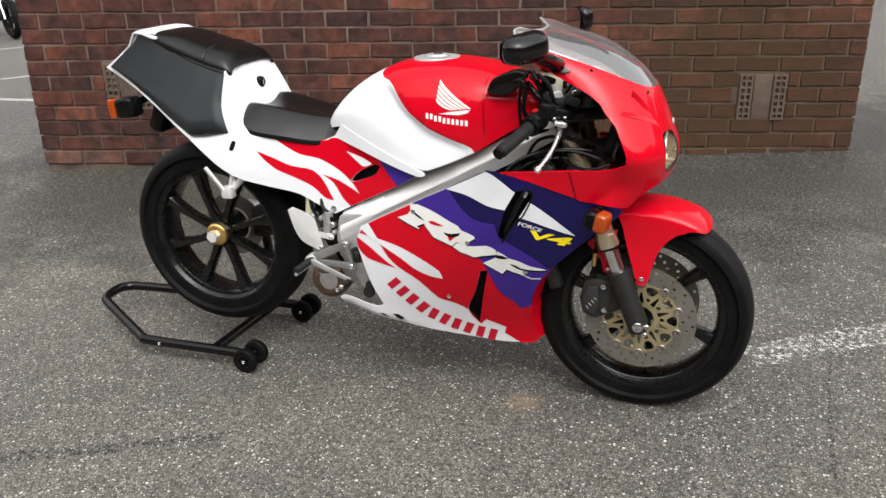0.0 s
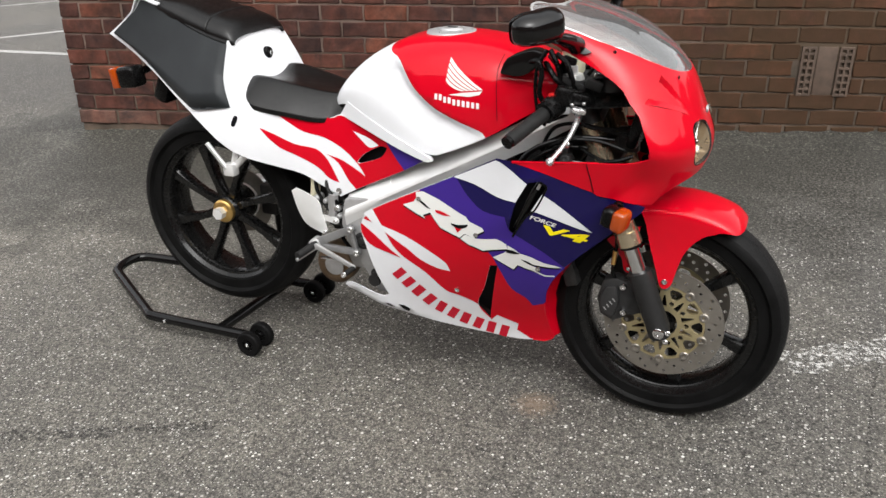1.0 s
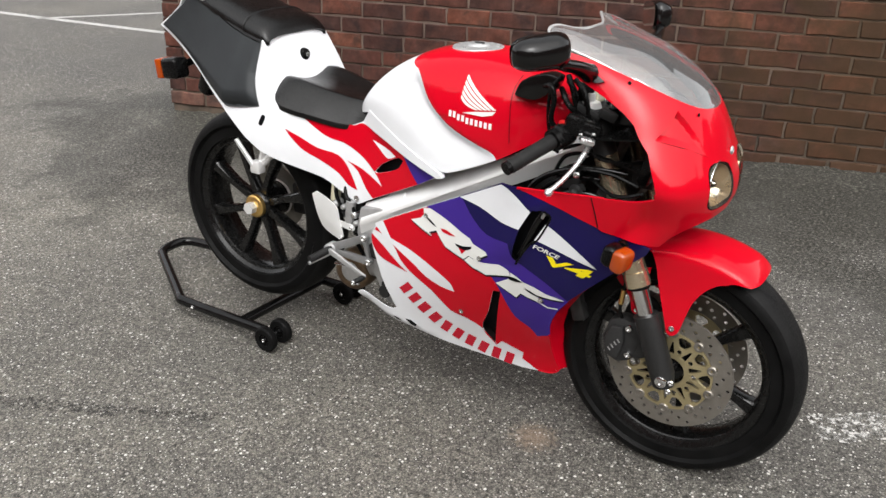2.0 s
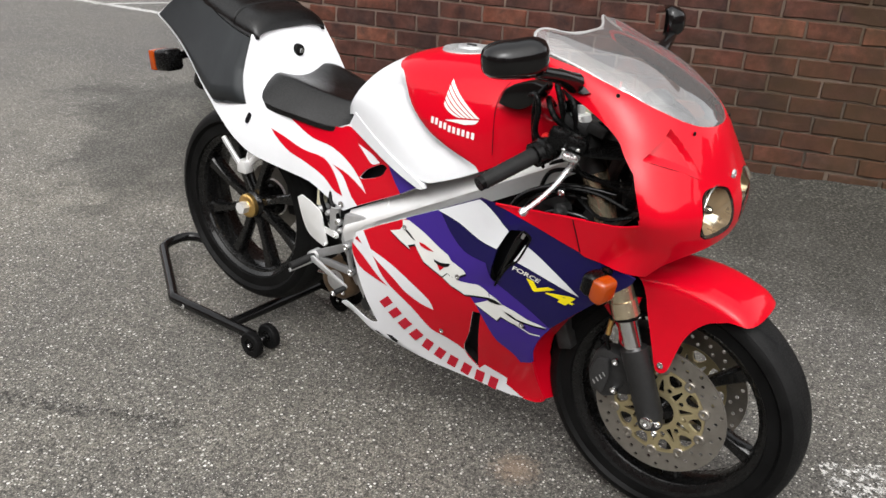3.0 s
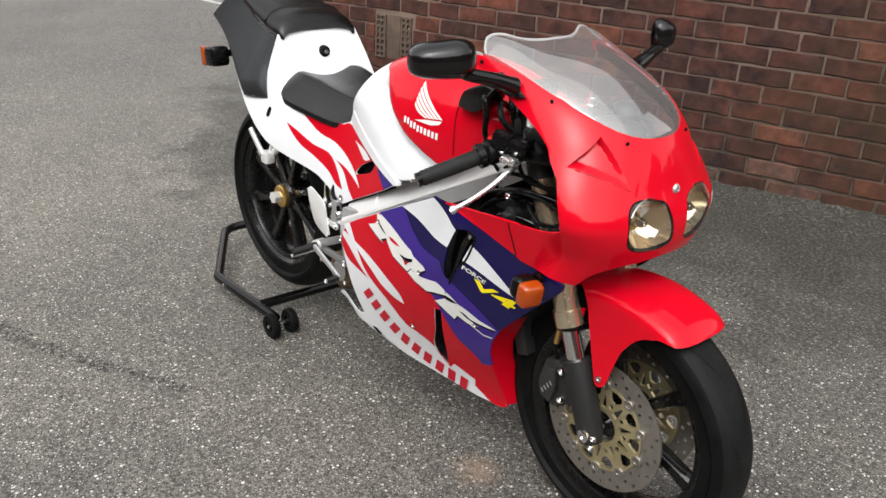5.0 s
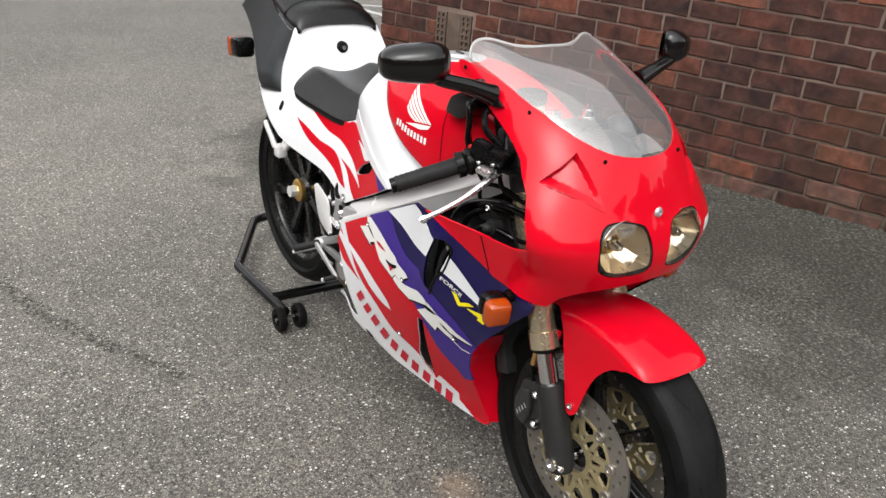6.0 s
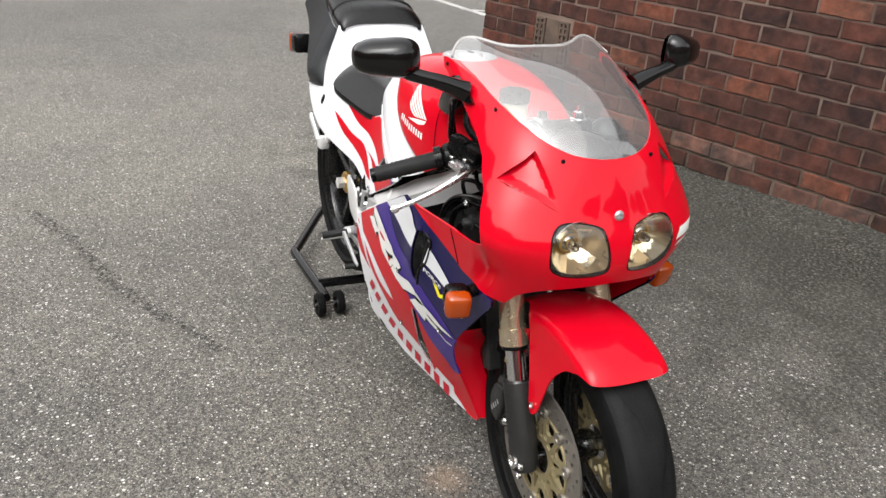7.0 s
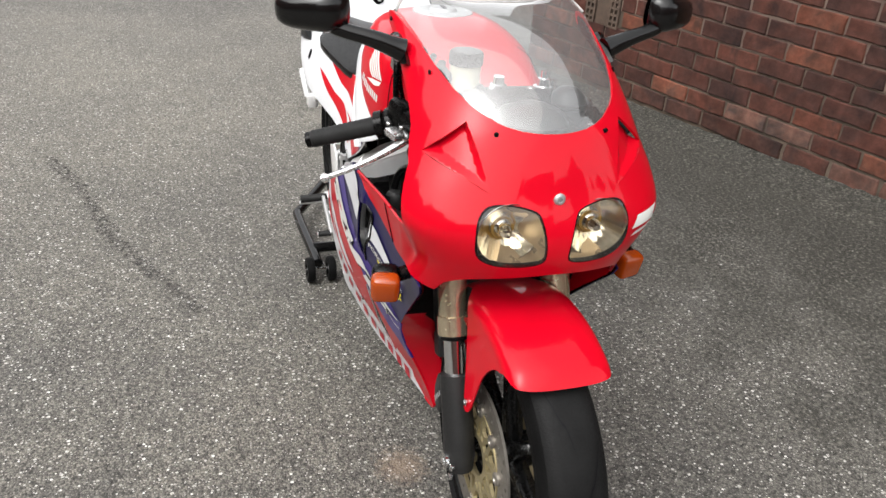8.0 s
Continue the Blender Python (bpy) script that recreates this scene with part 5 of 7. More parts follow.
# ---------- fairing sides ----------
FAIR = [(-0.074, 0.545), (0.067, 0.618), (0.174, 0.671), (0.186, 0.652), (0.205, 0.623), (0.245, 0.586), (0.300, 0.578), (0.307, 0.541), (0.330, 0.521), (0.382, 0.484), (0.433, 0.441), (0.394, 0.383),
        (0.374, 0.320), (0.374, 0.250), (0.388, 0.190), (0.364, 0.171), (0.284, 0.168), (0.067, 0.215), (-0.150, 0.2625), (-0.180, 0.270), (-0.193, 0.277), (-0.197, 0.286), (-0.190, 0.294), (-0.176, 0.298), (-0.120, 0.291), (-0.064, 0.286), (-0.044, 0.294), (-0.069, 0.361), (-0.091, 0.446), (-0.101, 0.486), (-0.095, 0.515)]
UPPER = [(0.174, 0.671), (0.284, 0.726), (0.319, 0.722), (0.400, 0.726), (0.478, 0.731), (0.520, 0.734), (0.524, 0.690), (0.530, 0.652), (0.580, 0.643), (0.622, 0.633), (0.612, 0.615), (0.570, 0.576), (0.528, 0.536), (0.479, 0.488), (0.433, 0.441), (0.382, 0.484), (0.330, 0.521), (0.307, 0.541), (0.300, 0.578), (0.245, 0.586), (0.205, 0.623), (0.186, 0.652)]
DUCT = rounded([(0.253, 0.434), (0.273, 0.436), (0.248, 0.340), (0.226, 0.245), (0.229, 0.231), (0.200, 0.290), (0.229, 0.359)], 3, 50)
SCOOP = rounded([(0.361, 0.675), (0.374, 0.679), (0.388, 0.678), (0.400, 0.667), (0.394, 0.647), (0.372, 0.605), (0.352, 0.586), (0.331, 0.554), (0.317, 0.528), (0.307, 0.538), (0.320, 0.585), (0.335, 0.632)], 3, 60)
F_RED = [(-0.090, 0.520), (-0.060, 0.551), (0.067, 0.616), (0.095, 0.628), (0.140, 0.575), (0.200, 0.535), (0.250, 0.495), (0.272, 0.468), (0.290, 0.420), (0.307, 0.365), (0.337, 0.332), (0.348, 0.308), (0.373, 0.312), (0.3735, 0.250), (0.387, 0.191),
         (0.364, 0.173), (0.325, 0.172), (0.290, 0.200), (0.296, 0.223), (0.244, 0.252), (0.228, 0.235), (0.198, 0.292), (0.160, 0.318), (0.124, 0.332), (0.078, 0.387), (0.021, 0.428), (-0.007, 0.456), (-0.028, 0.491), (-0.060, 0.512)]
F_WHITE = [(-0.089, 0.537), (-0.061, 0.552), (-0.035, 0.510), (0.028, 0.493), (0.088, 0.463), (0.137, 0.428), (0.146, 0.402), (0.112, 0.408), (0.068, 0.428), (0.032, 0.457), (-0.028, 0.493), (-0.056, 0.508)]
F_RED1 = [(-0.099, 0.508), (-0.062, 0.483), (-0.032, 0.458), (-0.009, 0.439), (0.013, 0.424), (-0.034, 0.436), (-0.073, 0.449), (-0.097, 0.478)]
F_PURPLE = [(0.080, 0.624), (0.180, 0.673), (0.192, 0.655), (0.210, 0.627), (0.248, 0.591), (0.304, 0.583), (0.312, 0.546), (0.334, 0.526), (0.386, 0.489), (0.436, 0.444), (0.393, 0.382), (0.373, 0.310), (0.343, 0.299), (0.329, 0.326), (0.297, 0.359), (0.279, 0.413),
            (0.262, 0.462), (0.240, 0.490), (0.190, 0.530), (0.130, 0.570)]
F_REDTOP = [(0.319, 0.7215), (0.400, 0.7255), (0.478, 0.7305), (0.517, 0.7325), (0.521, 0.690), (0.527, 0.655), (0.499, 0.663), (0.447, 0.681), (0.387, 0.704)]
F_DART1 = [(0.176, 0.671), (0.284, 0.7235), (0.300, 0.716), (0.360, 0.674), (0.332, 0.625), (0.286, 0.632), (0.231, 0.658)]
F_DART2 = [(0.392, 0.647), (0.440, 0.610), (0.506, 0.553), (0.476, 0.561), (0.425, 0.580), (0.366, 0.603)]
# brush-stroke lettering of the maker's model mark, as plain torn shapes
F_MARK = [[(0.032, 0.579), (0.063, 0.591), (0.072, 0.603), (0.071, 0.618), (0.091, 0.622), (0.125, 0.611), (0.153, 0.598), (0.181, 0.582), (0.204, 0.571), (0.212, 0.559), (0.244, 0.545), (0.249, 0.537), (0.234, 0.528), (0.222, 0.513), (0.198, 0.523), (0.184, 0.510), (0.134, 0.532), (0.118, 0.554), (0.109, 0.569), (0.087, 0.559), (0.095, 0.551), (0.067, 0.562)],
          [(0.199, 0.521), (0.226, 0.513), (0.253, 0.514), (0.276, 0.517), (0.289, 0.512), (0.301, 0.503), (0.303, 0.490), (0.289, 0.488), (0.262, 0.484), (0.241, 0.479), (0.219, 0.489), (0.208, 0.492), (0.186, 0.508)],
          [(0.264, 0.462), (0.296, 0.480), (0.303, 0.487), (0.304, 0.501), (0.320, 0.491), (0.332, 0.480), (0.359, 0.470), (0.387, 0.455), (0.414, 0.449), (0.430, 0.444), (0.401, 0.442), (0.363, 0.447), (0.340, 0.456), (0.353, 0.446), (0.379, 0.435), (0.368, 0.426), (0.342, 0.434), (0.324, 0.444), (0.312, 0.428)]]
R_EYE = [(0.122, 0.578), (0.138, 0.578), (0.165, 0.567), (0.147, 0.566), (0.127, 0.571)]
R_FORK = [(0.172, 0.541), (0.192, 0.536), (0.180, 0.524)]
MARK_SLITS = [[(0.164, 0.549), (0.184, 0.546), (0.209, 0.551), (0.207, 0.544), (0.193, 0.537), (0.178, 0.538), (0.167, 0.543)], [(0.299, 0.490), (0.316, 0.488), (0.333, 0.479), (0.319, 0.477), (0.300, 0.480)],
              [(0.078, 0.600), (0.092, 0.594), (0.112, 0.578), (0.100, 0.582), (0.084, 0.592)], [(0.334, 0.462), (0.350, 0.457), (0.364, 0.446), (0.350, 0.449)]]
MARK_LINE = [(0.322, 0.446), (0.354, 0.434), (0.387, 0.415), (0.411, 0.416), (0.411, 0.4125), (0.386, 0.411), (0.353, 0.4305), (0.321, 0.4435)]


SCOOP_MID = along((0.530, 0.580, 0.633, 0.670, 0.690), (0.314, 0.334, 0.358, 0.375, 0.382))


def fair_s(x, z):
    """The side's half width, with the hood of the forward-facing scoop standing proud behind its mouth."""
    w = fair_w(x, z)
    fade = min(1.0, max(0.0, (z - 0.520) / 0.06)) * min(1.0, max(0.0, (0.715 - z) / 0.03))
    if fade and abs(x - 0.34) < 0.2:
        d = x - SCOOP_MID(z)
        w += fade * (0.013 * math.exp(-(d / 0.060) ** 2) if d < 0 else 0.008 * math.exp(-(d / 0.030) ** 2))
    if z < 0.34 and x < 0.25:
        # the lower edge tucks under the belly, and the rear fin draws in
        edge = 0.269 - 0.22 * (x + 0.175)
        w -= 0.6 * max(0.0, edge + 0.014 - z) * min(1.0, max(0.0, 0.08 - x) / 0.1)
        k = min(1.0, max(0.0, (-0.05 - x) / 0.14)) * min(1.0, (0.34 - z) / 0.03)
        w -= 0.034 * k * k * (3 - 2 * k)
    return w


def shifted(pts, dx, dz):
    return [(x + dx, z + dz) for x, z in pts]


for side in (-1, 1):
    fairing = patch("side_fairing", rounded(FAIR, 3, 30), side_fn(fair_s, side), WHITE, bike, 0.002, [DUCT], 0.012, "white, red and purple side fairing")
    patch("upper_side_panel", rounded(UPPER, 3, 30), side_fn(fair_s, side, 0.0005), NAVY, fairing, 0.003, [SCOOP], 0.012, "navy upper side panel with a white dart")
    patch("fairing_lining", rounded(FAIR, 3, 30), side_fn(fair_s, side, -0.0045), PLASTIC, fairing, 0, [DUCT], 0.03, "black inside of the fairing")
    patch("fairing_lining", rounded(UPPER, 3, 30), side_fn(fair_s, side, -0.0045), PLASTIC, fairing, 0, [SCOOP], 0.03, "black inside of the fairing")
    patch("fairing_lining", [(0.500, 0.726), (0.519, 0.730), (0.523, 0.690), (0.529, 0.650), (0.580, 0.641), (0.616, 0.630), (0.608, 0.615), (0.568, 0.578), (0.526, 0.540), (0.488, 0.502), (0.496, 0.600)], side_fn(fair_s, side, -0.0085), RED, fairing, 0, (), 0.03, "red inside of the fairing's front")
    layers = [("red_field", F_RED, RED, 0.0010, [DUCT]), ("white_flame", F_WHITE, WHITE, 0.0018, []), ("red_flame", F_RED1, RED, 0.0018, []), ("purple_field", F_PURPLE, PURPLE, 0.0014, []),
              ("red_upper_band", F_REDTOP, RED, 0.0024, []), ("white_dart", F_DART1, WHITE, 0.0026, []), ("white_dart", F_DART2, WHITE, 0.0026, [])]
    for name, outline, mat, lift, holes in layers:
        patch(name, rounded(outline, 3, 40), side_fn(fair_s, side, lift), mat, fairing, 0, holes, 0.012)
    for letter in F_MARK:
        patch("mark_outline", rounded(shifted(letter, 0.001, -0.005), 2, 20), side_fn(fair_s, side, 0.0026), INK, fairing, 0, (), 0.012)
        patch("mark_stroke", rounded(letter, 2, 20), side_fn(fair_s, side, 0.0034), CREAM, fairing, 0, (), 0.012, "torn white brush-stroke lettering")
    for gap, mat in [(R_EYE, RED), (R_FORK, RED)] + [(slit, INK) for slit in MARK_SLITS]:
        patch("mark_gap", rounded(gap, 2, 40), side_fn(fair_s, side, 0.0042 if mat is RED else 0.0046), mat, fairing, 0, (), 0.03)
    patch("mark_line", MARK_LINE, side_fn(fair_s, side, 0.0030), CREAM, fairing, 0, (), 0.012)
    # five plain crimson blocks along the lower edge
    path = [(-0.008, 0.383), (0.036, 0.332), (0.088, 0.278), (0.146, 0.240), (0.210, 0.209), (0.276, 0.187)]
    for (x0, z0), (x1, z1) in zip(path, path[1:]):
        d = Vector((x1 - x0, z1 - z0))
        n = Vector((-d.y, d.x)).normalized() * 0.021
        a, b = Vector((x0, z0)) + d * 0.04, Vector((x0, z0)) + d * 0.88
        for t0, t1 in ((0.0, 0.36), (0.60, 0.96)):
            box = [tuple(a.lerp(b, t0) - n), tuple(a.lerp(b, t1) - n), tuple(a.lerp(b, t1) + n), tuple(a.lerp(b, t0) + n)]
            patch("name_block", box, side_fn(fair_s, side, 0.0018), CRIMSON, fairing, 0, (), 0.03, "crimson bar of the maker's name")
    # "V4" in yellow, slanted, with a small white line of print before it
    for word, name in (("V", "yellow_v"), ("4", "yellow_four")):
        curve = bpy.data.curves.new("print", "FONT")
        curve.body = word
        curve.offset = 0.035
        holder = new("print", curve)
        letters = bpy.data.meshes.new_from_object(holder)
        bpy.data.objects.remove(holder)
        bm = bmesh.new()
        bm.from_mesh(letters)
        x0, x1 = min(v.co.x for v in bm.verts), max(v.co.x for v in bm.verts)
        y0, y1 = min(v.co.y for v in bm.verts), max(v.co.y for v in bm.verts)
        for v in bm.verts:
            u, h = (v.co.x - x0) / (x1 - x0), (v.co.y - y0) / (y1 - y0)
            u = (0.0 if word == "V" else 0.46) + 0.54 * (u if side < 0 else 1 - u)
            low, high = Vector((0.380, 0.545)).lerp(Vector((0.484, 0.521)), u), Vector((0.392, 0.567)).lerp(Vector((0.508, 0.545)), u)
            x, z = low.lerp(high, h)
            v.co = Vector((x, side * (fair_s(x, z) + 0.0036), z))
        part(name, bm, YELLOW, fairing, "yellow letter V" if word == "V" else "yellow digit four")
    if side < 0:
        curve = bpy.data.curves.new("print", "FONT")
        curve.body = "FORCE"
        curve.offset = 0.02
        holder = new("print", curve)
        letters = bpy.data.meshes.new_from_object(holder)
        bpy.data.objects.remove(holder)
        bm = bmesh.new()
        bm.from_mesh(letters)
        long = max(v.co.x for v in bm.verts)
        for v in bm.verts:
            u, h = v.co.x / long, v.co.y / 0.72
            low, high = Vector((0.361, 0.582)).lerp(Vector((0.418, 0.562)), u), Vector((0.365, 0.592)).lerp(Vector((0.424, 0.571)), u)
            x, z = low.lerp(high, h)
            v.co = Vector((x, side * (fair_s(x, z) + 0.0036), z))
        part("small_print", bm, CREAM, fairing, "small white printed word FORCE")
    for i in range(4 if side > 0 else 0):
        x, z = 0.368 + 0.012 * i, 0.595 - 0.0055 * i
        patch("small_print_bar", [(x, z), (x + 0.009, z - 0.004), (x + 0.008, z - 0.012), (x - 0.001, z - 0.008)], side_fn(fair_s, side, 0.0034), CREAM, fairing, 0, (), 0.03)
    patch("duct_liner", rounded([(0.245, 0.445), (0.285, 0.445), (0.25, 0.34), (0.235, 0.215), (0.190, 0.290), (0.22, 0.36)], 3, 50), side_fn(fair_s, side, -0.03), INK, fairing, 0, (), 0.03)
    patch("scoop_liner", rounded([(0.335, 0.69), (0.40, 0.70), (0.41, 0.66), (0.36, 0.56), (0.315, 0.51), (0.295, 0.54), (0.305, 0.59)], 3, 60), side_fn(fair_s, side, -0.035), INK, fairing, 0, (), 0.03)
    block("scoop_tab", (0.007, 0.004, 0.017), (0.383, side * (fair_s(0.383, 0.664) - 0.010), 0.664), CAST, fairing, 0.0015, turn=(0, 25, 0))
    tube("scoop_duct", [(x, side * (fair_s(x, z) - d), z) for x, z, d in ((0.385, 0.672, 0.022), (0.366, 0.640, 0.016), (0.345, 0.592, 0.016), (0.322, 0.548, 0.020))], 0.009, GLOSSBLACK, fairing, "black duct inside the scoop", 10)
    # raised lip in front of the scoop, and the crease above it
    lip = [(0.361, 0.675), (0.374, 0.680), (0.388, 0.679), (0.401, 0.667), (0.395, 0.647), (0.373, 0.605), (0.353, 0.586), (0.332, 0.554), (0.318, 0.528)]
    tube("scoop_lip", [(x, side * (fair_s(x, z) + 0.001), z) for x, z in lip[2:]], 0.003, PLASTIC, fairing, "black rubber scoop lip", 8)
    tube("panel_top_edge", [(x, side * (fair_s(x, z) + 0.0004), z) for x, z in ((0.322, 0.7215), (0.400, 0.7255), (0.478, 0.7308), (0.519, 0.7335))], 0.0032, RED, fairing, "", 8)
    for edge, mat in (([(0.434, 0.443), (0.412, 0.414), (0.394, 0.383), (0.381, 0.350), (0.375, 0.316)], PURPLE), ([(0.3745, 0.312), (0.373, 0.280), (0.3745, 0.250), (0.380, 0.218), (0.3875, 0.190), (0.364, 0.1715), (0.330, 0.170)], RED)):
        tube("edge_bead", [(x, side * (fair_s(x, z) - 0.0004), z) for x, z in edge], 0.0028, mat, fairing, "", 8)
    # inward flange at the front of the lower fairing
    bm = bmesh.new()
    rows = []
    for x, z in ((0.490, 0.498), (0.479, 0.488), (0.433, 0.441), (0.394, 0.383), (0.374, 0.320), (0.374, 0.250), (0.388, 0.190)):
        y = fair_w(x, z)
        deep = 0.058 if z < 0.46 else 0.03
        rows.append((bm.verts.new((x, side * y, z)), bm.verts.new((x + deep * 0.25, side * max(y - deep, 0.03), z + (0.0 if z < 0.4 else 0.004))), bm.verts.new((x + deep * 0.1, side * max(y - deep - 0.01, 0.02), z))))
    for p, q in zip(rows, rows[1:]):
        bm.faces.new((p[0], q[0], q[1], p[1]))
        bm.faces.new((p[1], q[1], q[2], p[2]))
    part("front_flange", bm, RED, fairing, "red inward flange of the fairing's front edge")
    for x, z in ((0.079, 0.601), (0.227, 0.523), (0.372, 0.435), (0.155, 0.34)):
        bolt("fairing_screw", (x, side * (fair_s(x, z) + 0.0035), z), 0.0062, 0.003, CHROME, fairing, side=side)
    patch("belly_vent", rounded([(-0.022, 0.262), (-0.006, 0.262), (0.010, 0.250), (0.004, 0.241), (-0.008, 0.246)], 2, 60), side_fn(fair_s, side, 0.0018), INK, fairing, 0, (), 0.03)
    patch("belly_slot", rounded([(-0.060, 0.262), (-0.048, 0.261), (-0.034, 0.252), (-0.046, 0.253)], 2, 60), side_fn(fair_s, side, 0.0018), INK, fairing, 0, (), 0.03)

# ---------- nose fairing ----------
nz = (0.60, 0.65, 0.69, 0.73, 0.77, 0.82, 0.87, 0.917, 0.97, 1.03)
nose_xc = along(nz, (0.655, 0.700, 0.722, 0.735, 0.733, 0.713, 0.694, 0.669, 0.620, 0.500))
nose_xb = along(nz, (0.545, 0.578, 0.605, 0.615, 0.618, 0.585, 0.538, 0.507, 0.436, 0.325))
nose_w = along(nz, (0.206, 0.193, 0.192, 0.209, 0.226, 0.223, 0.210, 0.195, 0.185, 0.180))


def nose(a, z, lift=0.0):
    xc, xb, w = nose_xc(z), nose_xb(z), nose_w(z)
    s = abs(a)
    if s <= 1:
        t = s * math.pi / 2
        x, y = xb + (xc - xb) * math.cos(t), w * math.sin(t)
        nx, ny = math.cos(t) / max(xc - xb, 0.01), math.sin(t) / w
        k = math.hypot(nx, ny)
        x, y = x + lift * nx / k, y + lift * ny / k
    else:
        x = xb - (s - 1) * 0.2
        k = min((s - 1) / 0.2, 1.0) if z < 0.78 else 0.0
        k = k * k * (3 - 2 * k)
        y = w + lift + k * (fair_s(x, z) + 0.003 - w)
    return Vector((x, y if a > 0 else -y, z))


def nose_a(x, z):
    xc, xb = nose_xc(z), nose_xb(z)
    if x < xb:
        return 1 + (xb - x) / 0.2
    return math.acos(min((x - xb) / (xc - xb), 1)) / (math.pi / 2)


def nose_y(y, z):
    return math.asin(max(-1, min(1, y / nose_w(z)))) / (math.pi / 2)


REFLECTOR = grained(material("reflector", (0.8, 0.7, 0.55), 0.3, 0.7), 12, (0.36, 0.28, 0.19), (0.50, 0.40, 0.28), 0.05, 30, (0.24, 0.34))
BOWL = material("bright_bowl", (1.0, 0.94, 0.80), 0.20, 1.0)
HALF_NOSE = [(0.655, 0.9185), (0.600, 0.947), (0.530, 0.977), (0.450, 1.005), (0.372, 1.024), (0.338, 1.026), (0.345, 1.008), (0.400, 0.984), (0.440, 0.964), (0.512, 0.928), (0.561, 0.893), (0.600, 0.845), (0.620, 0.800), (0.629, 0.755),
             (0.590, 0.741), (0.535, 0.735), (0.492, 0.732), (0.500, 0.700), (0.508, 0.659), (0.545, 0.650), (0.590, 0.642), (0.627, 0.6348), (0.633, 0.634), (0.637, 0.638), (0.655, 0.658), (0.680, 0.675), (0.703, 0.685)]
right_half = [(-nose_a(x, z), z) for x, z in HALF_NOSE]
outline = [(0.0, 0.910)] + right_half + [(0.0, 0.694)] + [(-a, z) for a, z in right_half[::-1]]
LAMP = [(0.036, 0.803), (0.075, 0.813), (0.110, 0.810), (0.127, 0.790), (0.131, 0.755), (0.124, 0.728), (0.098, 0.714), (0.050, 0.713), (0.021, 0.722), (0.019, 0.748), (0.026, 0.785)]
SLOT = [(0.191, 0.868), (0.161, 0.894), (0.129, 0.920), (0.118, 0.880), (0.104, 0.826), (0.145, 0.848)]
holes = []
for s in (-1, 1):
    holes.append([(nose_y(s * y, z), z) for y, z in rounded(LAMP, 4, 80)])
    holes.append([(nose_y(s * y, z), z) for y, z in SLOT])
cowl = patch("nose_fairing", rounded(outline, 3, 35), nose, RED, bike, 0.004, holes, 0.06, "glossy red nose fairing", 0.016)
patch("nose_lining", [(a * 0.995, z - (0.006 if z > 0.9 else 0.0)) for a, z in rounded(outline, 3, 35)], lambda a, z: nose(a, z, -0.0055), PLASTIC, cowl, 0, holes, 0.06, "black inside of the nose fairing", 0.016)
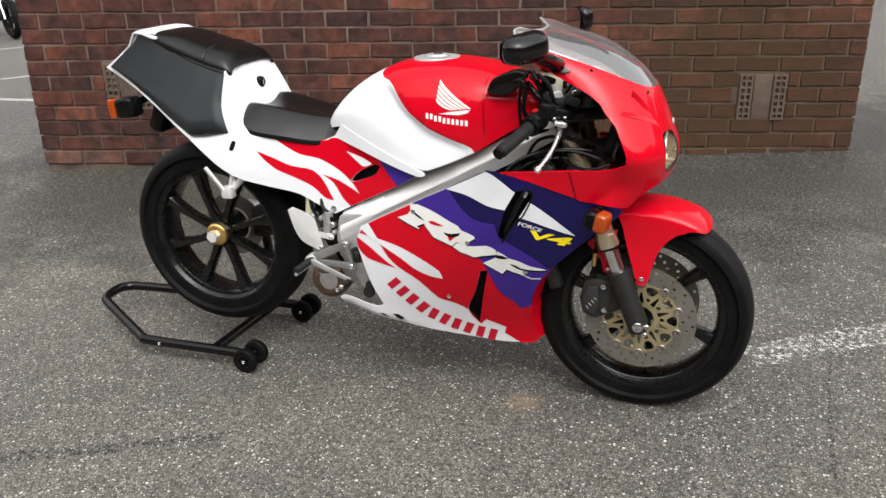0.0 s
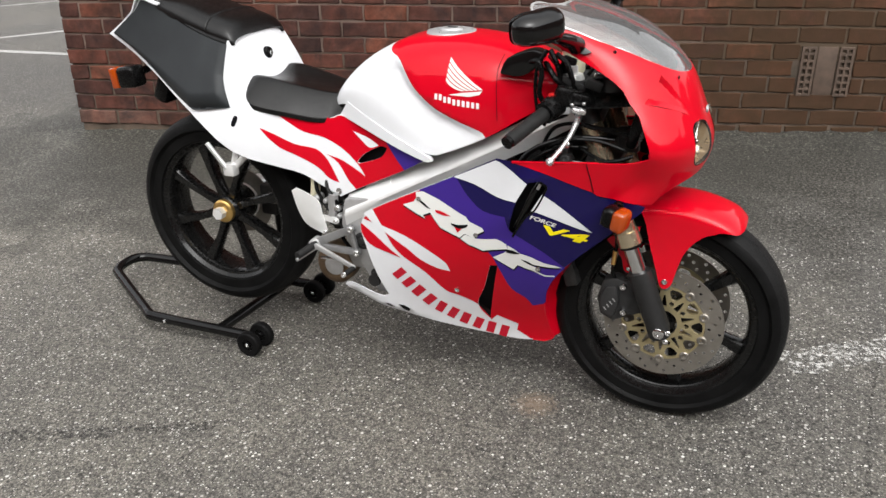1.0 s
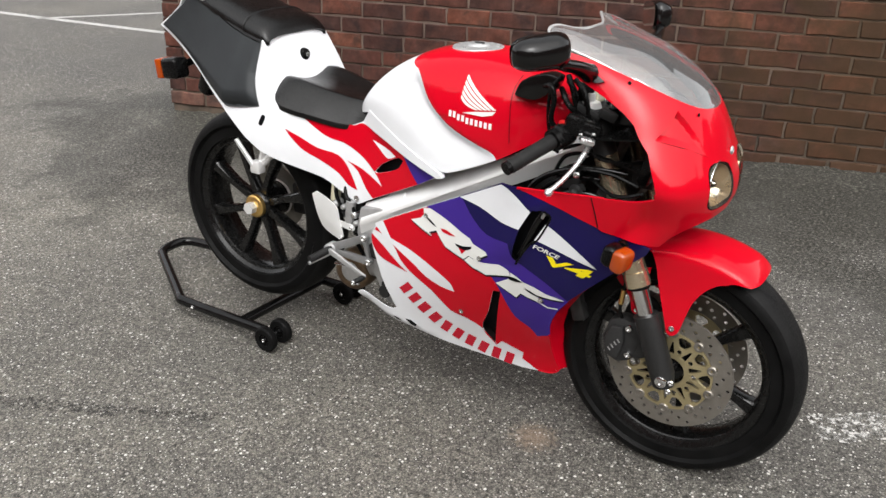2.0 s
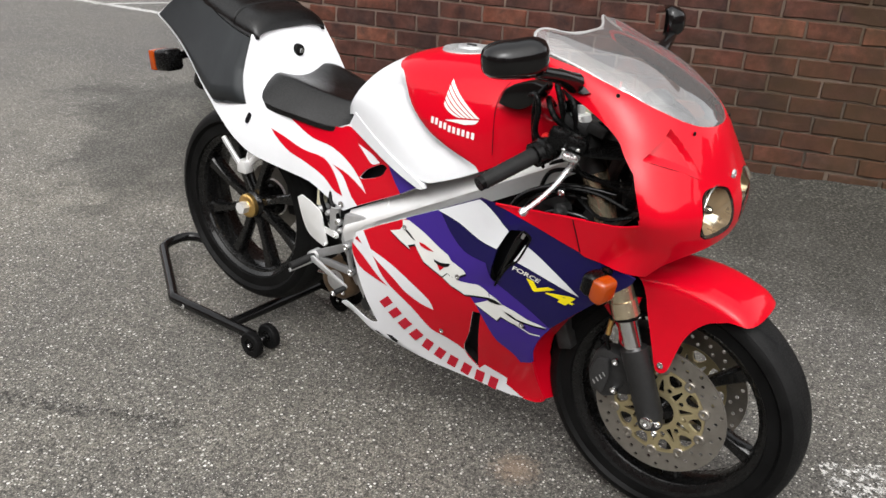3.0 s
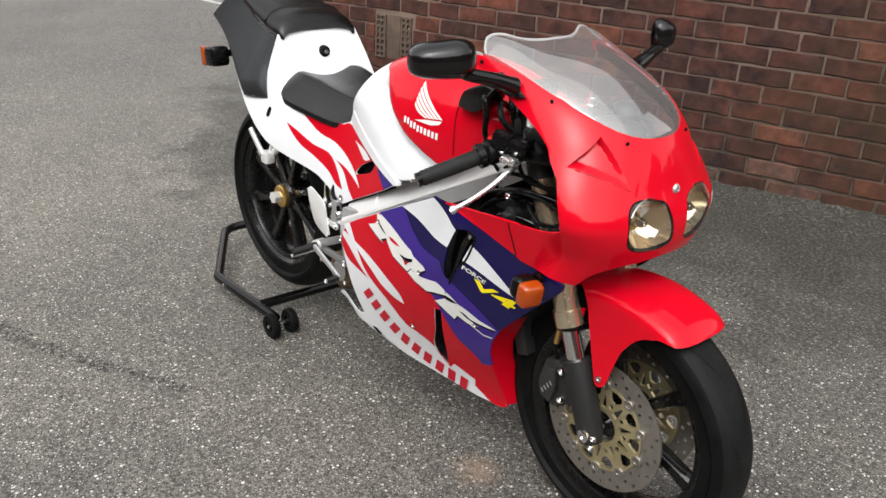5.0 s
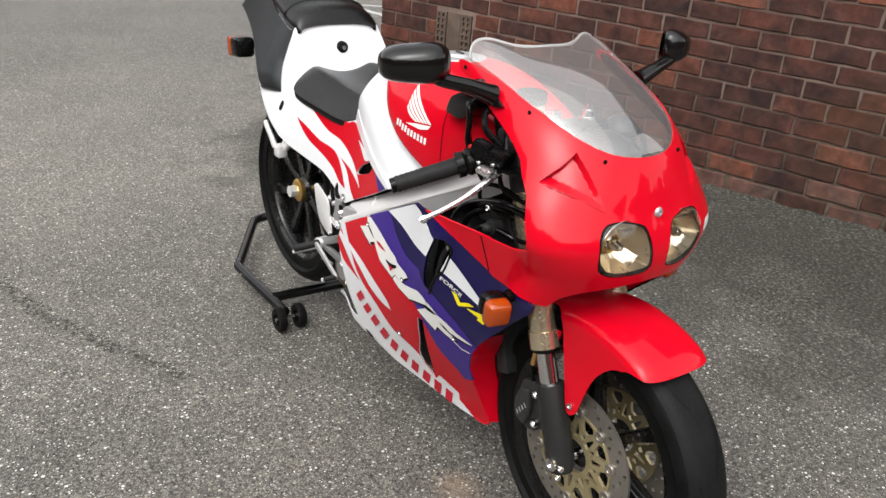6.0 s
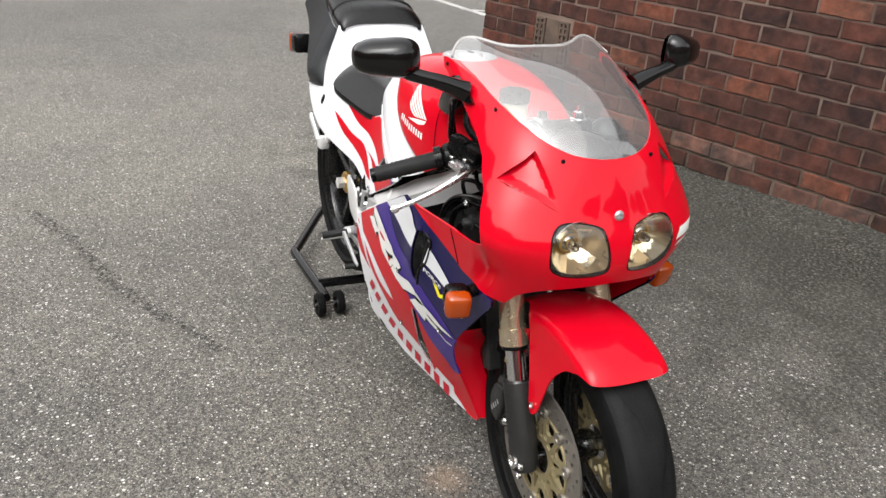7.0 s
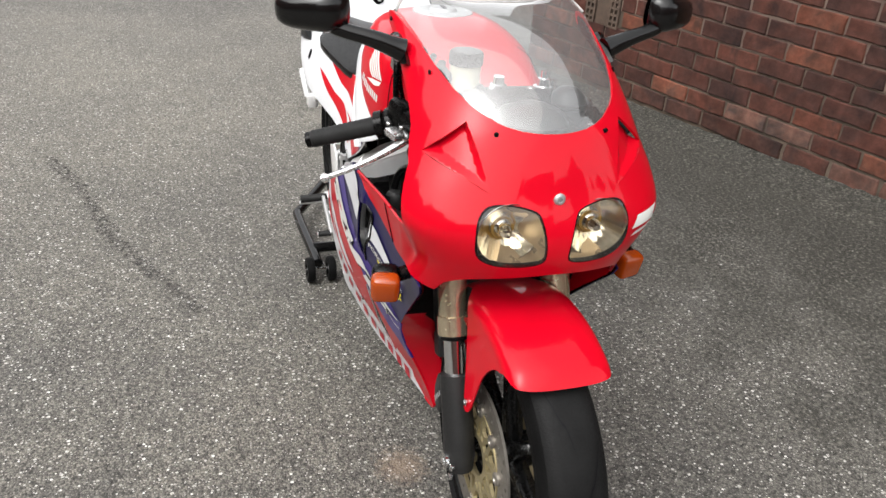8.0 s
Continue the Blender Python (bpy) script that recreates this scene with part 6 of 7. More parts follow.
for s in (-1, 1):
    cy, cz = s * 0.076, 0.764
    ringed = rounded(LAMP, 4, 80)
    lamp = tagged(new("headlight"), "clear rounded headlight with a black surround")
    lamp.parent = bike

    def scaled(k):
        return [(cy + (s * y - cy) * k, cz + (z - cz) * k) for y, z in ringed]
    patch("lamp_surround", [(nose_y(y, z), z) for y, z in scaled(1.0)], lambda a, z: nose(a, z, -0.001), PLASTIC, lamp, 0.008, [[(nose_y(y, z), z) for y, z in scaled(0.945)]], 0.05, "", 0.02)
    patch("lamp_lens", [(nose_y(y, z), z) for y, z in scaled(0.95)], lambda a, z: nose(a, z, 0.0005), LENS, lamp, 0, (), 0.05, "clear curved lens", 0.012).visible_shadow = False
    bm = bmesh.new()
    rings = []
    loop = scaled(0.955)
    for k in (1.0, 0.92, 0.8, 0.62, 0.42, 0.2):
        row = []
        for y, z in loop:
            q = nose(nose_y(y, z), z, -0.004)
            c = nose(nose_y(cy, cz), cz, -0.004) + Vector((-0.058, 0, 0))
            row.append(bm.verts.new((c.x + (q.x - c.x) * k ** 1.8, cy + (y - cy) * k, cz + (z - cz) * k)))
        rings.append(row)
    for p, q in zip(rings, rings[1:]):
        for i in range(len(p)):
            bm.faces.new((p[i - 1], p[i], q[i], q[i - 1]))
    bm.faces.new(rings[-1])
    part("lamp_reflector", bm, [REFLECTOR], lamp, "bright faceted reflector")
    bm = bmesh.new()
    rings = []
    for k in (0.011, 0.018, 0.026, 0.034, 0.042, 0.0490):
        row = []
        for a in np.linspace(0, 2 * math.pi, 72, endpoint=False):
            flute = 0.0007 * math.sin(a * 17) * max(0.0, -math.sin(a)) + 0.0022 * math.sin(2 * a + 1) + 0.0010 * math.sin(5 * a)
            row.append(bm.verts.new((0.674 + 15.0 * k * k + flute * k / 0.04, cy + k * math.cos(a) * 1.05, cz + 0.002 + k * math.sin(a))))
        rings.append(row)
    for p, q in zip(rings, rings[1:]):
        for i in range(72):
            bm.faces.new((p[i - 1], p[i], q[i], q[i - 1]))
    bm.faces.new(rings[0])
    part("lamp_bowl", bm, BOWL, lamp, "bright fluted bowl")
    tube("bowl_rim", [(0.7100, cy + 0.0514 * math.cos(a), cz + 0.002 + 0.0490 * math.sin(a)) for a in np.linspace(0, 2 * math.pi, 37)], 0.0009, CHROME, lamp, "", 6)
    lathe("bulb", [(0, 0.036), (0.006, 0.034), (0.010, 0.026), (0.010, 0.010), (0.013, 0.008), (0.013, 0.0), (0, 0.0)], CHROME, lamp, (0.676, cy, cz), "x", 16, False)
    tube("bulb_ring", [(0.684, cy + 0.017 * math.cos(a), cz + 0.017 * math.sin(a)) for a in np.linspace(0, 2 * math.pi, 13)], 0.0025, BRASS, lamp, "", 6)
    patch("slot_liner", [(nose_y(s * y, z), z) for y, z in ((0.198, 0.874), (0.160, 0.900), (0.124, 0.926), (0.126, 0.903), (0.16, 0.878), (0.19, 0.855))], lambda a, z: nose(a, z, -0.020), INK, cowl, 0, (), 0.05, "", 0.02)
    VENT_C = Vector((0.104, 0.826))

    def vent_face(y, z):
        q = Vector((y * s, z))
        w = min((q - VENT_C).length / 0.085, 1.0)
        near = 1.0
        for a, b in zip(SLOT[2:], SLOT[3:] + SLOT[:1]):
            a, b = Vector(a), Vector(b)
            k = max(0.0, min(1.0, (q - a).dot(b - a) / (b - a).length_squared))
            near = min(near, (q - a.lerp(b, k)).length / 0.012)
        return nose(nose_y(y, z), z, -0.015 * min(near, 1.0) * w ** 1.2)
    patch("vent_face", [(s * y, z) for y, z in SLOT], vent_face, RED, cowl, 0, (), 0.0035)
    for x, z in ((0.530, 0.969), (0.361, 1.016), (0.657, 0.908)):
        q = nose(s * nose_a(x, z), z, 0.001)
        bolt("screen_screw", q, 0.0040, 0.0025, PLASTIC, cowl, "y" if z > 0.95 else "x", s if z > 0.95 else 1)
    # small pale mark on the cheek: two plain bars
    if s == 1:
        for z0, h, l, a0 in ((0.757, 0.021, 0.24, 0.43), (0.743, 0.008, 0.17, 0.45)):
            patch("cheek_mark", [(a0, z0), (a0 + l, z0 + 0.004), (a0 + l + 0.03, z0 + 0.004 + h), (a0 + 0.03, z0 + h)], lambda a, z: nose(a, z, 0.001), CREAM, cowl, 0, (), 0.05, "white maker's mark bar", 0.02)
lathe("nose_badge", [(0, 0.001), (0.003, 0.001), (0.0042, 0.005), (0.0075, 0.004), (0.0095, 0.001), (0.0100, 0.0), (0, -0.002)], CAST, cowl, nose(0, 0.820) + Vector((0.001, 0, 0)), "x", 20, False, "small domed bright bolt head")

for s in (-1, 1):
    tube("panel_joint", [nose(s * nose_a(x, z), z, 0.0005) for x, z in ((0.4925, 0.731), (0.496, 0.715), (0.501, 0.695), (0.508, 0.662))], 0.0012, INK, cowl, "", 6)

# ---------- windscreen: a clear bubble with a flipped rear lip ----------
SILL = ((0.335, 1.0265), (0.372, 1.024), (0.450, 1.005), (0.530, 0.977), (0.600, 0.947), (0.635, 0.9295), (0.655, 0.9185), (0.664, 0.9135), (0.670, 0.9110), (0.6725, 0.910))
scr_ze = along([x for x, z in SILL], [z - 0.002 for x, z in SILL])
scr_ye = along([x for x, z in SILL], [abs(nose(nose_a(x, z), z, -0.001).y) if nose_xc(z) > x else 0.004 for x, z in SILL])
scr_zc = along((0.335, 0.40, 0.48, 0.55, 0.62, 0.655, 0.6725), (1.042, 1.050, 1.040, 1.015, 0.967, 0.933, 0.909))


def bubble(x, v):
    a = abs(v) * math.pi / 2
    k = min(abs(v), 1.0)
    y, z = scr_ye(x) * (0.7 * k + 0.3 * math.sin(min(a, math.pi / 2))), scr_ze(x) + (scr_zc(x) - scr_ze(x)) * (1 - k ** 1.9)
    z += 0.027 * math.exp(-((abs(v) - 0.68) / 0.28) ** 2) * math.exp(-((x - 0.33) / 0.095) ** 2)
    z += 0.001 - 0.10 * max(0.0, abs(v) - 1)
    return Vector((x, y if v > 0 else -y, z))


REAR = ((1.08, 0.374), (1.0, 0.366), (0.90, 0.350), (0.76, 0.338), (0.60, 0.345), (0.40, 0.366), (0.2, 0.380), (0.0, 0.384))
REAR = [(x, v) for v, x in REAR] + [(x, -v) for v, x in REAR[-2::-1]]
screen = patch("windscreen", [(0.6725, -1.08), (0.6725, 1.08)] + REAR, bubble, SCREEN, bike, 0, (), 0.018, "clear double-bubble windscreen", 0.08)
screen.visible_shadow = False
tube("screen_edge", [bubble(x, v) for x, v in REAR[1:-1]], 0.0030, clear_glass("screen_edge_gloss", (0.8, 0.74, 0.66), 0.15, 0.28), screen, "pale polished screen edge", 8)

# ---------- cockpit ----------
block("top_yoke", (0.07, 0.26, 0.024), (0.430, 0, 0.885), DARK, bike, 0.008, turn=(0, 20, 0))
block("lower_yoke", (0.07, 0.25, 0.035), (0.500, 0, 0.70), DARK, bike, 0.008, turn=(0, 20, 0))
block("dash_panel", (0.09, 0.15, 0.030), (0.510, 0.01, 0.890), PLASTIC, bike, 0.012, turn=(0, 38, 0))
for pts, r in (([(0.455, -0.105, 0.885), (0.50, -0.12, 0.905), (0.56, -0.10, 0.895), (0.60, -0.05, 0.880)], 0.006), ([(0.44, 0.06, 0.90), (0.49, 0.02, 0.925), (0.52, -0.03, 0.920), (0.50, -0.10, 0.89)], 0.005),
               ([(0.45, -0.06, 0.895), (0.48, -0.055, 0.930), (0.52, -0.06, 0.915), (0.56, -0.075, 0.885)], 0.0045), ([(0.44, 0.13, 0.88), (0.50, 0.14, 0.905), (0.56, 0.11, 0.895), (0.61, 0.06, 0.880)], 0.006)):
    tube("loom", pts, r, PLASTIC, bike, "", 8)
for x, y, z in ((0.470, -0.030, 0.915), (0.468, 0.045, 0.912), (0.480, -0.100, 0.900)):
    bolt("dash_bolt", (x, y, z), 0.007, 0.010, CHROME, bike, "z", 1)
block("fuse_box", (0.040, 0.030, 0.022), (0.480, -0.125, 0.888), DARK, bike, 0.005, turn=(0, 20, 12))
tray = [(x, 0.84 * abs(nose(nose_a(x + 0.02, 0.872), 0.872).y)) for x in (0.47, 0.52, 0.56, 0.60, 0.63, 0.650)]
patch("instrument_tray", [(x, -y) for x, y in tray] + [(x, y) for x, y in tray[::-1]], lambda x, y: Vector((x, y, 0.848 + 0.10 * (x - 0.47))), PLASTIC, bike, 0.004, (), 0.03, "black tray under the windscreen")
GAUGE = grained(material("grey_gauge_plastic", grey(0.03), 0.4), 20, grey(0.012), grey(0.026), 0.05, 200, (0.3, 0.45))
for x, y, z, r in ((0.548, 0.014, 0.886, 0.066), (0.505, 0.098, 0.900, 0.036), (0.512, -0.082, 0.900, 0.036)):
    pod = lathe("gauge", [(0, 0.034), (r * 0.45, 0.031), (r * 0.80, 0.020), (r * 0.97, 0.004), (r, -0.012), (r, -0.03), (0, -0.03)], GAUGE, bike, (x, y, z), "z", 32, False, "domed grey instrument housing")
    tube("gauge_rim", [(x + r * 1.03 * math.cos(a) , y + r * 1.03 * math.sin(a), z + 0.004) for a in np.linspace(0, 2 * math.pi, 25)], 0.005, PLASTIC, pod, "", 8)
lathe("bright_nut", [(0, 0.046), (0.007, 0.046), (0.008, 0.034), (0.013, 0.032), (0.014, 0.020), (0.020, 0.018), (0.022, 0.0), (0, 0)], CHROME, bike, (0.425, 0.089, 0.893), "z", 18, False, "stepped bright fork nut")
block("fairing_stay", (0.20, 0.03, 0.03), (0.60, 0, 0.84), PLASTIC, bike, 0.008, turn=(0, 30, 0))
block("inner_cowl", (0.03, 0.30, 0.10), (0.585, 0, 0.80), PLASTIC, bike, 0.012, turn=(0, 15, 0))
lathe("ignition_lock", [(0, 0.032), (0.010, 0.032), (0.012, 0.02), (0.016, 0.018), (0.018, 0.0), (0, 0)], CHROME, bike, (0.425, 0.0, 0.898), "z", 20, False, "bright ignition lock")
for s in (-1, 1):
    lathe("fork_cap", [(0, 0.030), (0.008, 0.030), (0.009, 0.014), (0.020, 0.012), (0.024, 0.0), (0, 0)], CHROME if s > 0 else ALLOY, bike, (0.428, s * 0.101, 0.893), "z", 18, False, "bright fork cap")
    inner, outer = Vector((0.435, s * 0.105, 0.872)), Vector((0.348, s * 0.312, 0.800))
    d = (outer - inner).normalized()
    tube("clip_on_bar", [inner, outer], 0.011, PLASTIC, bike, "", 14)
    lathe_grip = bmesh.new()
    g0 = inner + d * 0.115
    tube_into(lathe_grip, [g0 + d * t for t in np.linspace(0, 0.125, 26)], lambda q: 0.0165 + 0.0008 * math.sin(q * 80) - 0.001 * q, 18, False)
    part("grip", lathe_grip, RUBBER, bike, "black ribbed rubber grip")
    tube("bar_end", [outer, outer + d * 0.014], 0.0145, PLASTIC, bike, "", 14)
    tube("grip_flange", [g0 - d * 0.010, g0 + d * 0.004], 0.025, PLASTIC, bike, "", 20)
    tube("switch_body", [g0 - d * 0.052, g0 - d * 0.042, g0 - d * 0.018, g0 - d * 0.010], lambda q: 0.0265 if 0.1 < q < 0.9 else 0.020, PLASTIC, bike, "", 16, False)
    block("kill_switch", (0.022, 0.016, 0.016), tuple(g0 - d * 0.030 + Vector((0, 0, 0.022))), REDPLASTIC if s < 0 else PLASTIC, bike, 0.003)
    block("lever_clamp", (0.045, 0.030, 0.030), tuple(inner + d * 0.055 + Vector((0.018, 0, 0.002))), DARK, bike, 0.006)
    p = inner + d * 0.055 + Vector((0.035, 0, -0.008))
    ball = Vector((0.436, s * 0.308, 0.760))
    lever = bmesh.new()
    block_into(lever, (0.030, 0.044, 0.011), pose(p.x + 0.006, p.y + s * 0.010, p.z - 0.004, s * -14, 10, s * -14), 0.004, 2)
    tube_into(lever, [p, p + Vector((0.012, s * 0.020, -0.014)), p.lerp(ball, 0.45) + Vector((0.016, 0, -0.004)), p.lerp(ball, 0.75) + Vector((0.010, 0, -0.003)), ball], lambda q: 0.0125 - 0.0075 * min(q * 1.7, 1) ** 0.7, 12)
    tube_into(lever, [ball + Vector((0, -0.004 * s, 0.003)), ball, ball + Vector((-0.003, 0.006 * s, -0.004))], lambda q: 0.0088 if 0.3 < q < 0.8 else 0.006, 12)
    part("brake_lever" if s < 0 else "clutch_lever", lever, POLISHED, bike, "polished alloy lever")
    bolt("lever_pivot", p + Vector((0.0, 0, 0.010)), 0.007, 0.006, CHROME, bike, "z", 1)
    bolt("clamp_bolt", inner + d * 0.040 + Vector((0.034, 0, 0.010)), 0.005, 0.005, CHROME, bike, "z", 1)
    # mirror
    mir = tagged(new("wing_mirror"), "black wing mirror on a black stalk")
    mir.parent = bike
    c = Vector((0.409, s * 0.327, 1.040))
    bm = bmesh.new()
    bmesh.ops.create_uvsphere(bm, u_segments=28, v_segments=16, radius=1.0)
    turn = Euler((radians(-4 * s), 0, radians(33 * s))).to_matrix()
    for v in bm.verts:
        q = Vector([math.copysign(abs(t) ** 0.62, t) for t in v.co])
        front_part = max(q.x, 0)
        q = Vector((q.x * (0.036 if q.x > 0 else 0.018), q.y * 0.063 * (1 - 0.18 * front_part), q.z * 0.035 * (1 - 0.25 * front_part) * (1 - 0.12 * (q.y * s))))
        v.co = c + turn @ q
    part("mirror_shell", bm, GLOSSBLACK, mir, "rounded black mirror housing")
    bm = bmesh.new()
    loop = [bm.verts.new(c + turn @ Vector((-0.0185, 0.059 * math.copysign(abs(math.cos(a)) ** 0.6, math.cos(a)), 0.032 * math.copysign(abs(math.sin(a)) ** 0.6, math.sin(a))))) for a in np.linspace(0, 2 * math.pi, 28, endpoint=False)]
    bm.faces.new(loop)
    part("mirror_glass", bm, MIRROR, mir)
    base = nose(s * nose_a(0.448, 0.980), 0.980)
    stalk = bmesh.new()
    neck = Vector((0.436, s * 0.288, 1.016))
    tube_into(stalk, [neck + Vector((-0.01, s * 0.012, 0.012)), neck, neck.lerp(base, 0.5) + Vector((0.006, 0, 0.004)), base + Vector((0.004, s * 0.004, 0.004))], lambda q: 0.017 - 0.006 * math.sin(q * 3) + 0.004 * q, 12)
    part("mirror_stalk", stalk, GLOSSBLACK, mir)
    foot = rounded([(0.392, 0.997), (0.410, 1.005), (0.432, 0.998), (0.468, 0.981), (0.484, 0.971), (0.468, 0.967), (0.425, 0.980)], 3, 70)
    patch("mirror_base", [(s * nose_a(x, z), z) for x, z in foot], lambda a, z: nose(a, z, 0.009), GLOSSBLACK, mir, 0.010, (), 0.05, "triangular black mirror foot", 0.012)
    q = nose(s * nose_a(0.420, 0.996), 0.996, 0.009)
    lathe("mirror_cap", [(0, s * 0.007), (0.006, s * 0.006), (0.010, s * 0.002), (0.011, -s * 0.003), (0, -s * 0.003)], GLOSSBLACK, mir, q, "y", 16, False)

res = Vector((0.395, -0.040, 0.0))
lathe("brake_reservoir", [(0, 0.900), (0.024, 0.900), (0.027, 0.905), (0.027, 0.952), (0, 0.952)], MILKY, bike, (res.x + 0.02, res.y - 0.02, 0), "z", 24, False, "milky brake fluid reservoir")
lathe("reservoir_cap", [(0, 0.974), (0.027, 0.974), (0.0305, 0.970), (0.0305, 0.951), (0, 0.951)], PLASTIC, bike, (res.x + 0.02, res.y - 0.02, 0), "z", 24, False)
cables = [[(0.372, -0.105, 0.955), (0.392, -0.122, 0.930), (0.405, -0.125, 0.895), (0.42, -0.12, 0.86)], [(0.385, -0.095, 0.945), (0.412, -0.112, 0.930), (0.428, -0.122, 0.900), (0.44, -0.13, 0.87)], [(0.365, -0.085, 0.94), (0.395, -0.108, 0.915), (0.40, -0.115, 0.88), (0.385, -0.11, 0.84), (0.37, -0.09, 0.80)], [(0.44, -0.12, 0.86), (0.40, -0.15, 0.90), (0.37, -0.13, 0.93), (0.36, -0.08, 0.90), (0.40, -0.06, 0.84)],
          [(0.43, -0.14, 0.85), (0.47, -0.15, 0.80), (0.54, -0.12, 0.79), (0.60, -0.08, 0.80)],
          [(0.38, -0.14, 0.74), (0.44, -0.15, 0.765), (0.50, -0.13, 0.76), (0.56, -0.12, 0.74)],
          [(0.36, -0.12, 0.73), (0.40, -0.15, 0.79), (0.46, -0.14, 0.80), (0.55, -0.13, 0.78), (0.61, -0.12, 0.79)],
          [(0.35, -0.11, 0.75), (0.39, -0.12, 0.80), (0.45, -0.11, 0.81), (0.50, -0.10, 0.78)],
          [(0.44, 0.12, 0.86), (0.47, 0.15, 0.82), (0.54, 0.12, 0.80)],
          [(0.38, -0.155, 0.965), (0.360, -0.165, 0.93), (0.352, -0.15, 0.86), (0.36, -0.13, 0.80), (0.39, -0.11, 0.76)],
          [(0.45, -0.12, 0.74), (0.52, -0.15, 0.72), (0.58, -0.14, 0.735)]]
for i, pts in enumerate(cables):
    tube("cable", pts, 0.0045 if i > 3 else 0.0065, PLASTIC, bike, "", 8)
block("master_cylinder", (0.056, 0.046, 0.034), (0.450, -0.158, 0.862), PLASTIC, bike, 0.010, turn=(0, 14, 20))
block("throttle_housing", (0.044, 0.032, 0.046), (0.426, -0.178, 0.870), PLASTIC, bike, 0.012, turn=(0, 14, 20))
block("lever_casting", (0.034, 0.026, 0.014), (0.464, -0.196, 0.845), POLISHED, bike, 0.007, turn=(0, 14, 24))
for x, y in ((0.474, -0.186), (0.452, -0.203)):
    bolt("casting_bolt", (x, y, 0.857), 0.0055, 0.005, CHROME, bike, "z", 1)
plate("intake_cover", rounded([(0.266, 0.906), (0.284, 0.942), (0.340, 0.964), (0.372, 0.958), (0.356, 0.926), (0.318, 0.902)], 3, 70), -0.158, -0.112, GLOSSBLACK, bike, "glossy black cover", 0.006)
tube("reservoir_hose", [(0.335, -0.150, 0.935), (0.362, -0.168, 0.942), (0.372, -0.172, 0.915), (0.366, -0.168, 0.872), (0.378, -0.160, 0.845)], 0.006, PLASTIC, bike, "", 10)
block("cable_guide", (0.034, 0.016, 0.050), (0.410, -0.098, 0.918), PLASTIC, bike, 0.006, turn=(0, 20, 10))
for pts in ([(0.302, -0.150, 0.640), (0.310, -0.148, 0.685), (0.340, -0.146, 0.725), (0.392, -0.140, 0.752), (0.460, -0.130, 0.766), (0.530, -0.110, 0.760)], [(0.330, -0.140, 0.640), (0.340, -0.138, 0.690), (0.372, -0.135, 0.722), (0.420, -0.125, 0.738), (0.490, -0.105, 0.736)],
            [(0.360, -0.135, 0.665), (0.400, -0.140, 0.700), (0.450, -0.130, 0.705), (0.500, -0.110, 0.690)]):
    tube("coolant_hose", pts, 0.0068, GLOSSBLACK, bike, "glossy black hose", 10)
lathe("filler_knob", [(0, 0.022), (0.012, 0.021), (0.017, 0.016), (0.0185, 0.006), (0.0185, -0.01), (0, -0.01)], DARK, bike, (0.322, -0.150, 0.655), "z", 18, False, "knurled dark cap")
lathe("hose_joint", [(0, -0.158), (0.006, -0.157), (0.010, -0.152), (0.011, -0.142), (0.016, -0.140), (0.017, -0.120), (0, -0.120)], DARK, bike, (0.424, 0, 0.708), "y", 18, False, "round dark fitting")
block("wiring_box", (0.06, 0.05, 0.035), (0.40, -0.11, 0.725), DARK, bike, 0.01)
block("horn_bracket", (0.05, 0.02, 0.06), (0.56, -0.09, 0.76), DARK, bike, 0.006)
block("steering_head", (0.09, 0.10, 0.20), (0.43, 0, 0.78), DARK, bike, 0.02, turn=(0, 20, 0))
bolt("stay_bolt", (0.43, -0.152, 0.752), 0.008, 0.006, CHROME, bike)

# indicators
for s in (-1, 1):
    ind = tagged(new("indicator"), "amber indicator lamp in a black housing")
    ind.parent = bike
    m = pose(0.566, s * 0.229, 0.617, 0, 12, s * 14)
    part("indicator_lens", block_into(bmesh.new(), (0.034, 0.050, 0.052), m @ pose(0.014, 0, 0), 0.012, 3), AMBER, ind, "ribbed amber lens")
    part("indicator_body", block_into(bmesh.new(), (0.034, 0.048, 0.050), m @ pose(-0.012, 0, 0), 0.014, 3), PLASTIC, ind)
    tube("indicator_stem", [(0.560, s * 0.165, 0.635), (0.566, s * 0.205, 0.630)], 0.013, PLASTIC, ind, "", 12)
    tail = tagged(new("indicator"), "amber rear indicator in a black housing")
    tail.parent = bike
    m = pose(-0.845, s * 0.150, 0.835, 0, -6, 0)
    part("indicator_lens", block_into(bmesh.new(), (0.026, 0.056, 0.058), m @ pose(-0.038, 0, 0), 0.006, 2), AMBER, tail)
    part("indicator_body", block_into(bmesh.new(), (0.062, 0.058, 0.060), m @ pose(0.004, 0, 0), 0.012, 3), PLASTIC, tail)
    tube("indicator_stem", [(-0.835, s * 0.06, 0.850), (-0.84, s * 0.13, 0.838)], 0.011, PLASTIC, tail, "", 12)
block("number_plate_bracket", (0.05, 0.16, 0.12), (-0.80, 0, 0.80), PLASTIC, bike, 0.015, turn=(0, 25, 0))
block("tail_light", (0.03, 0.14, 0.05), (-0.925, 0, 0.93), REDLENS, bike, 0.012)

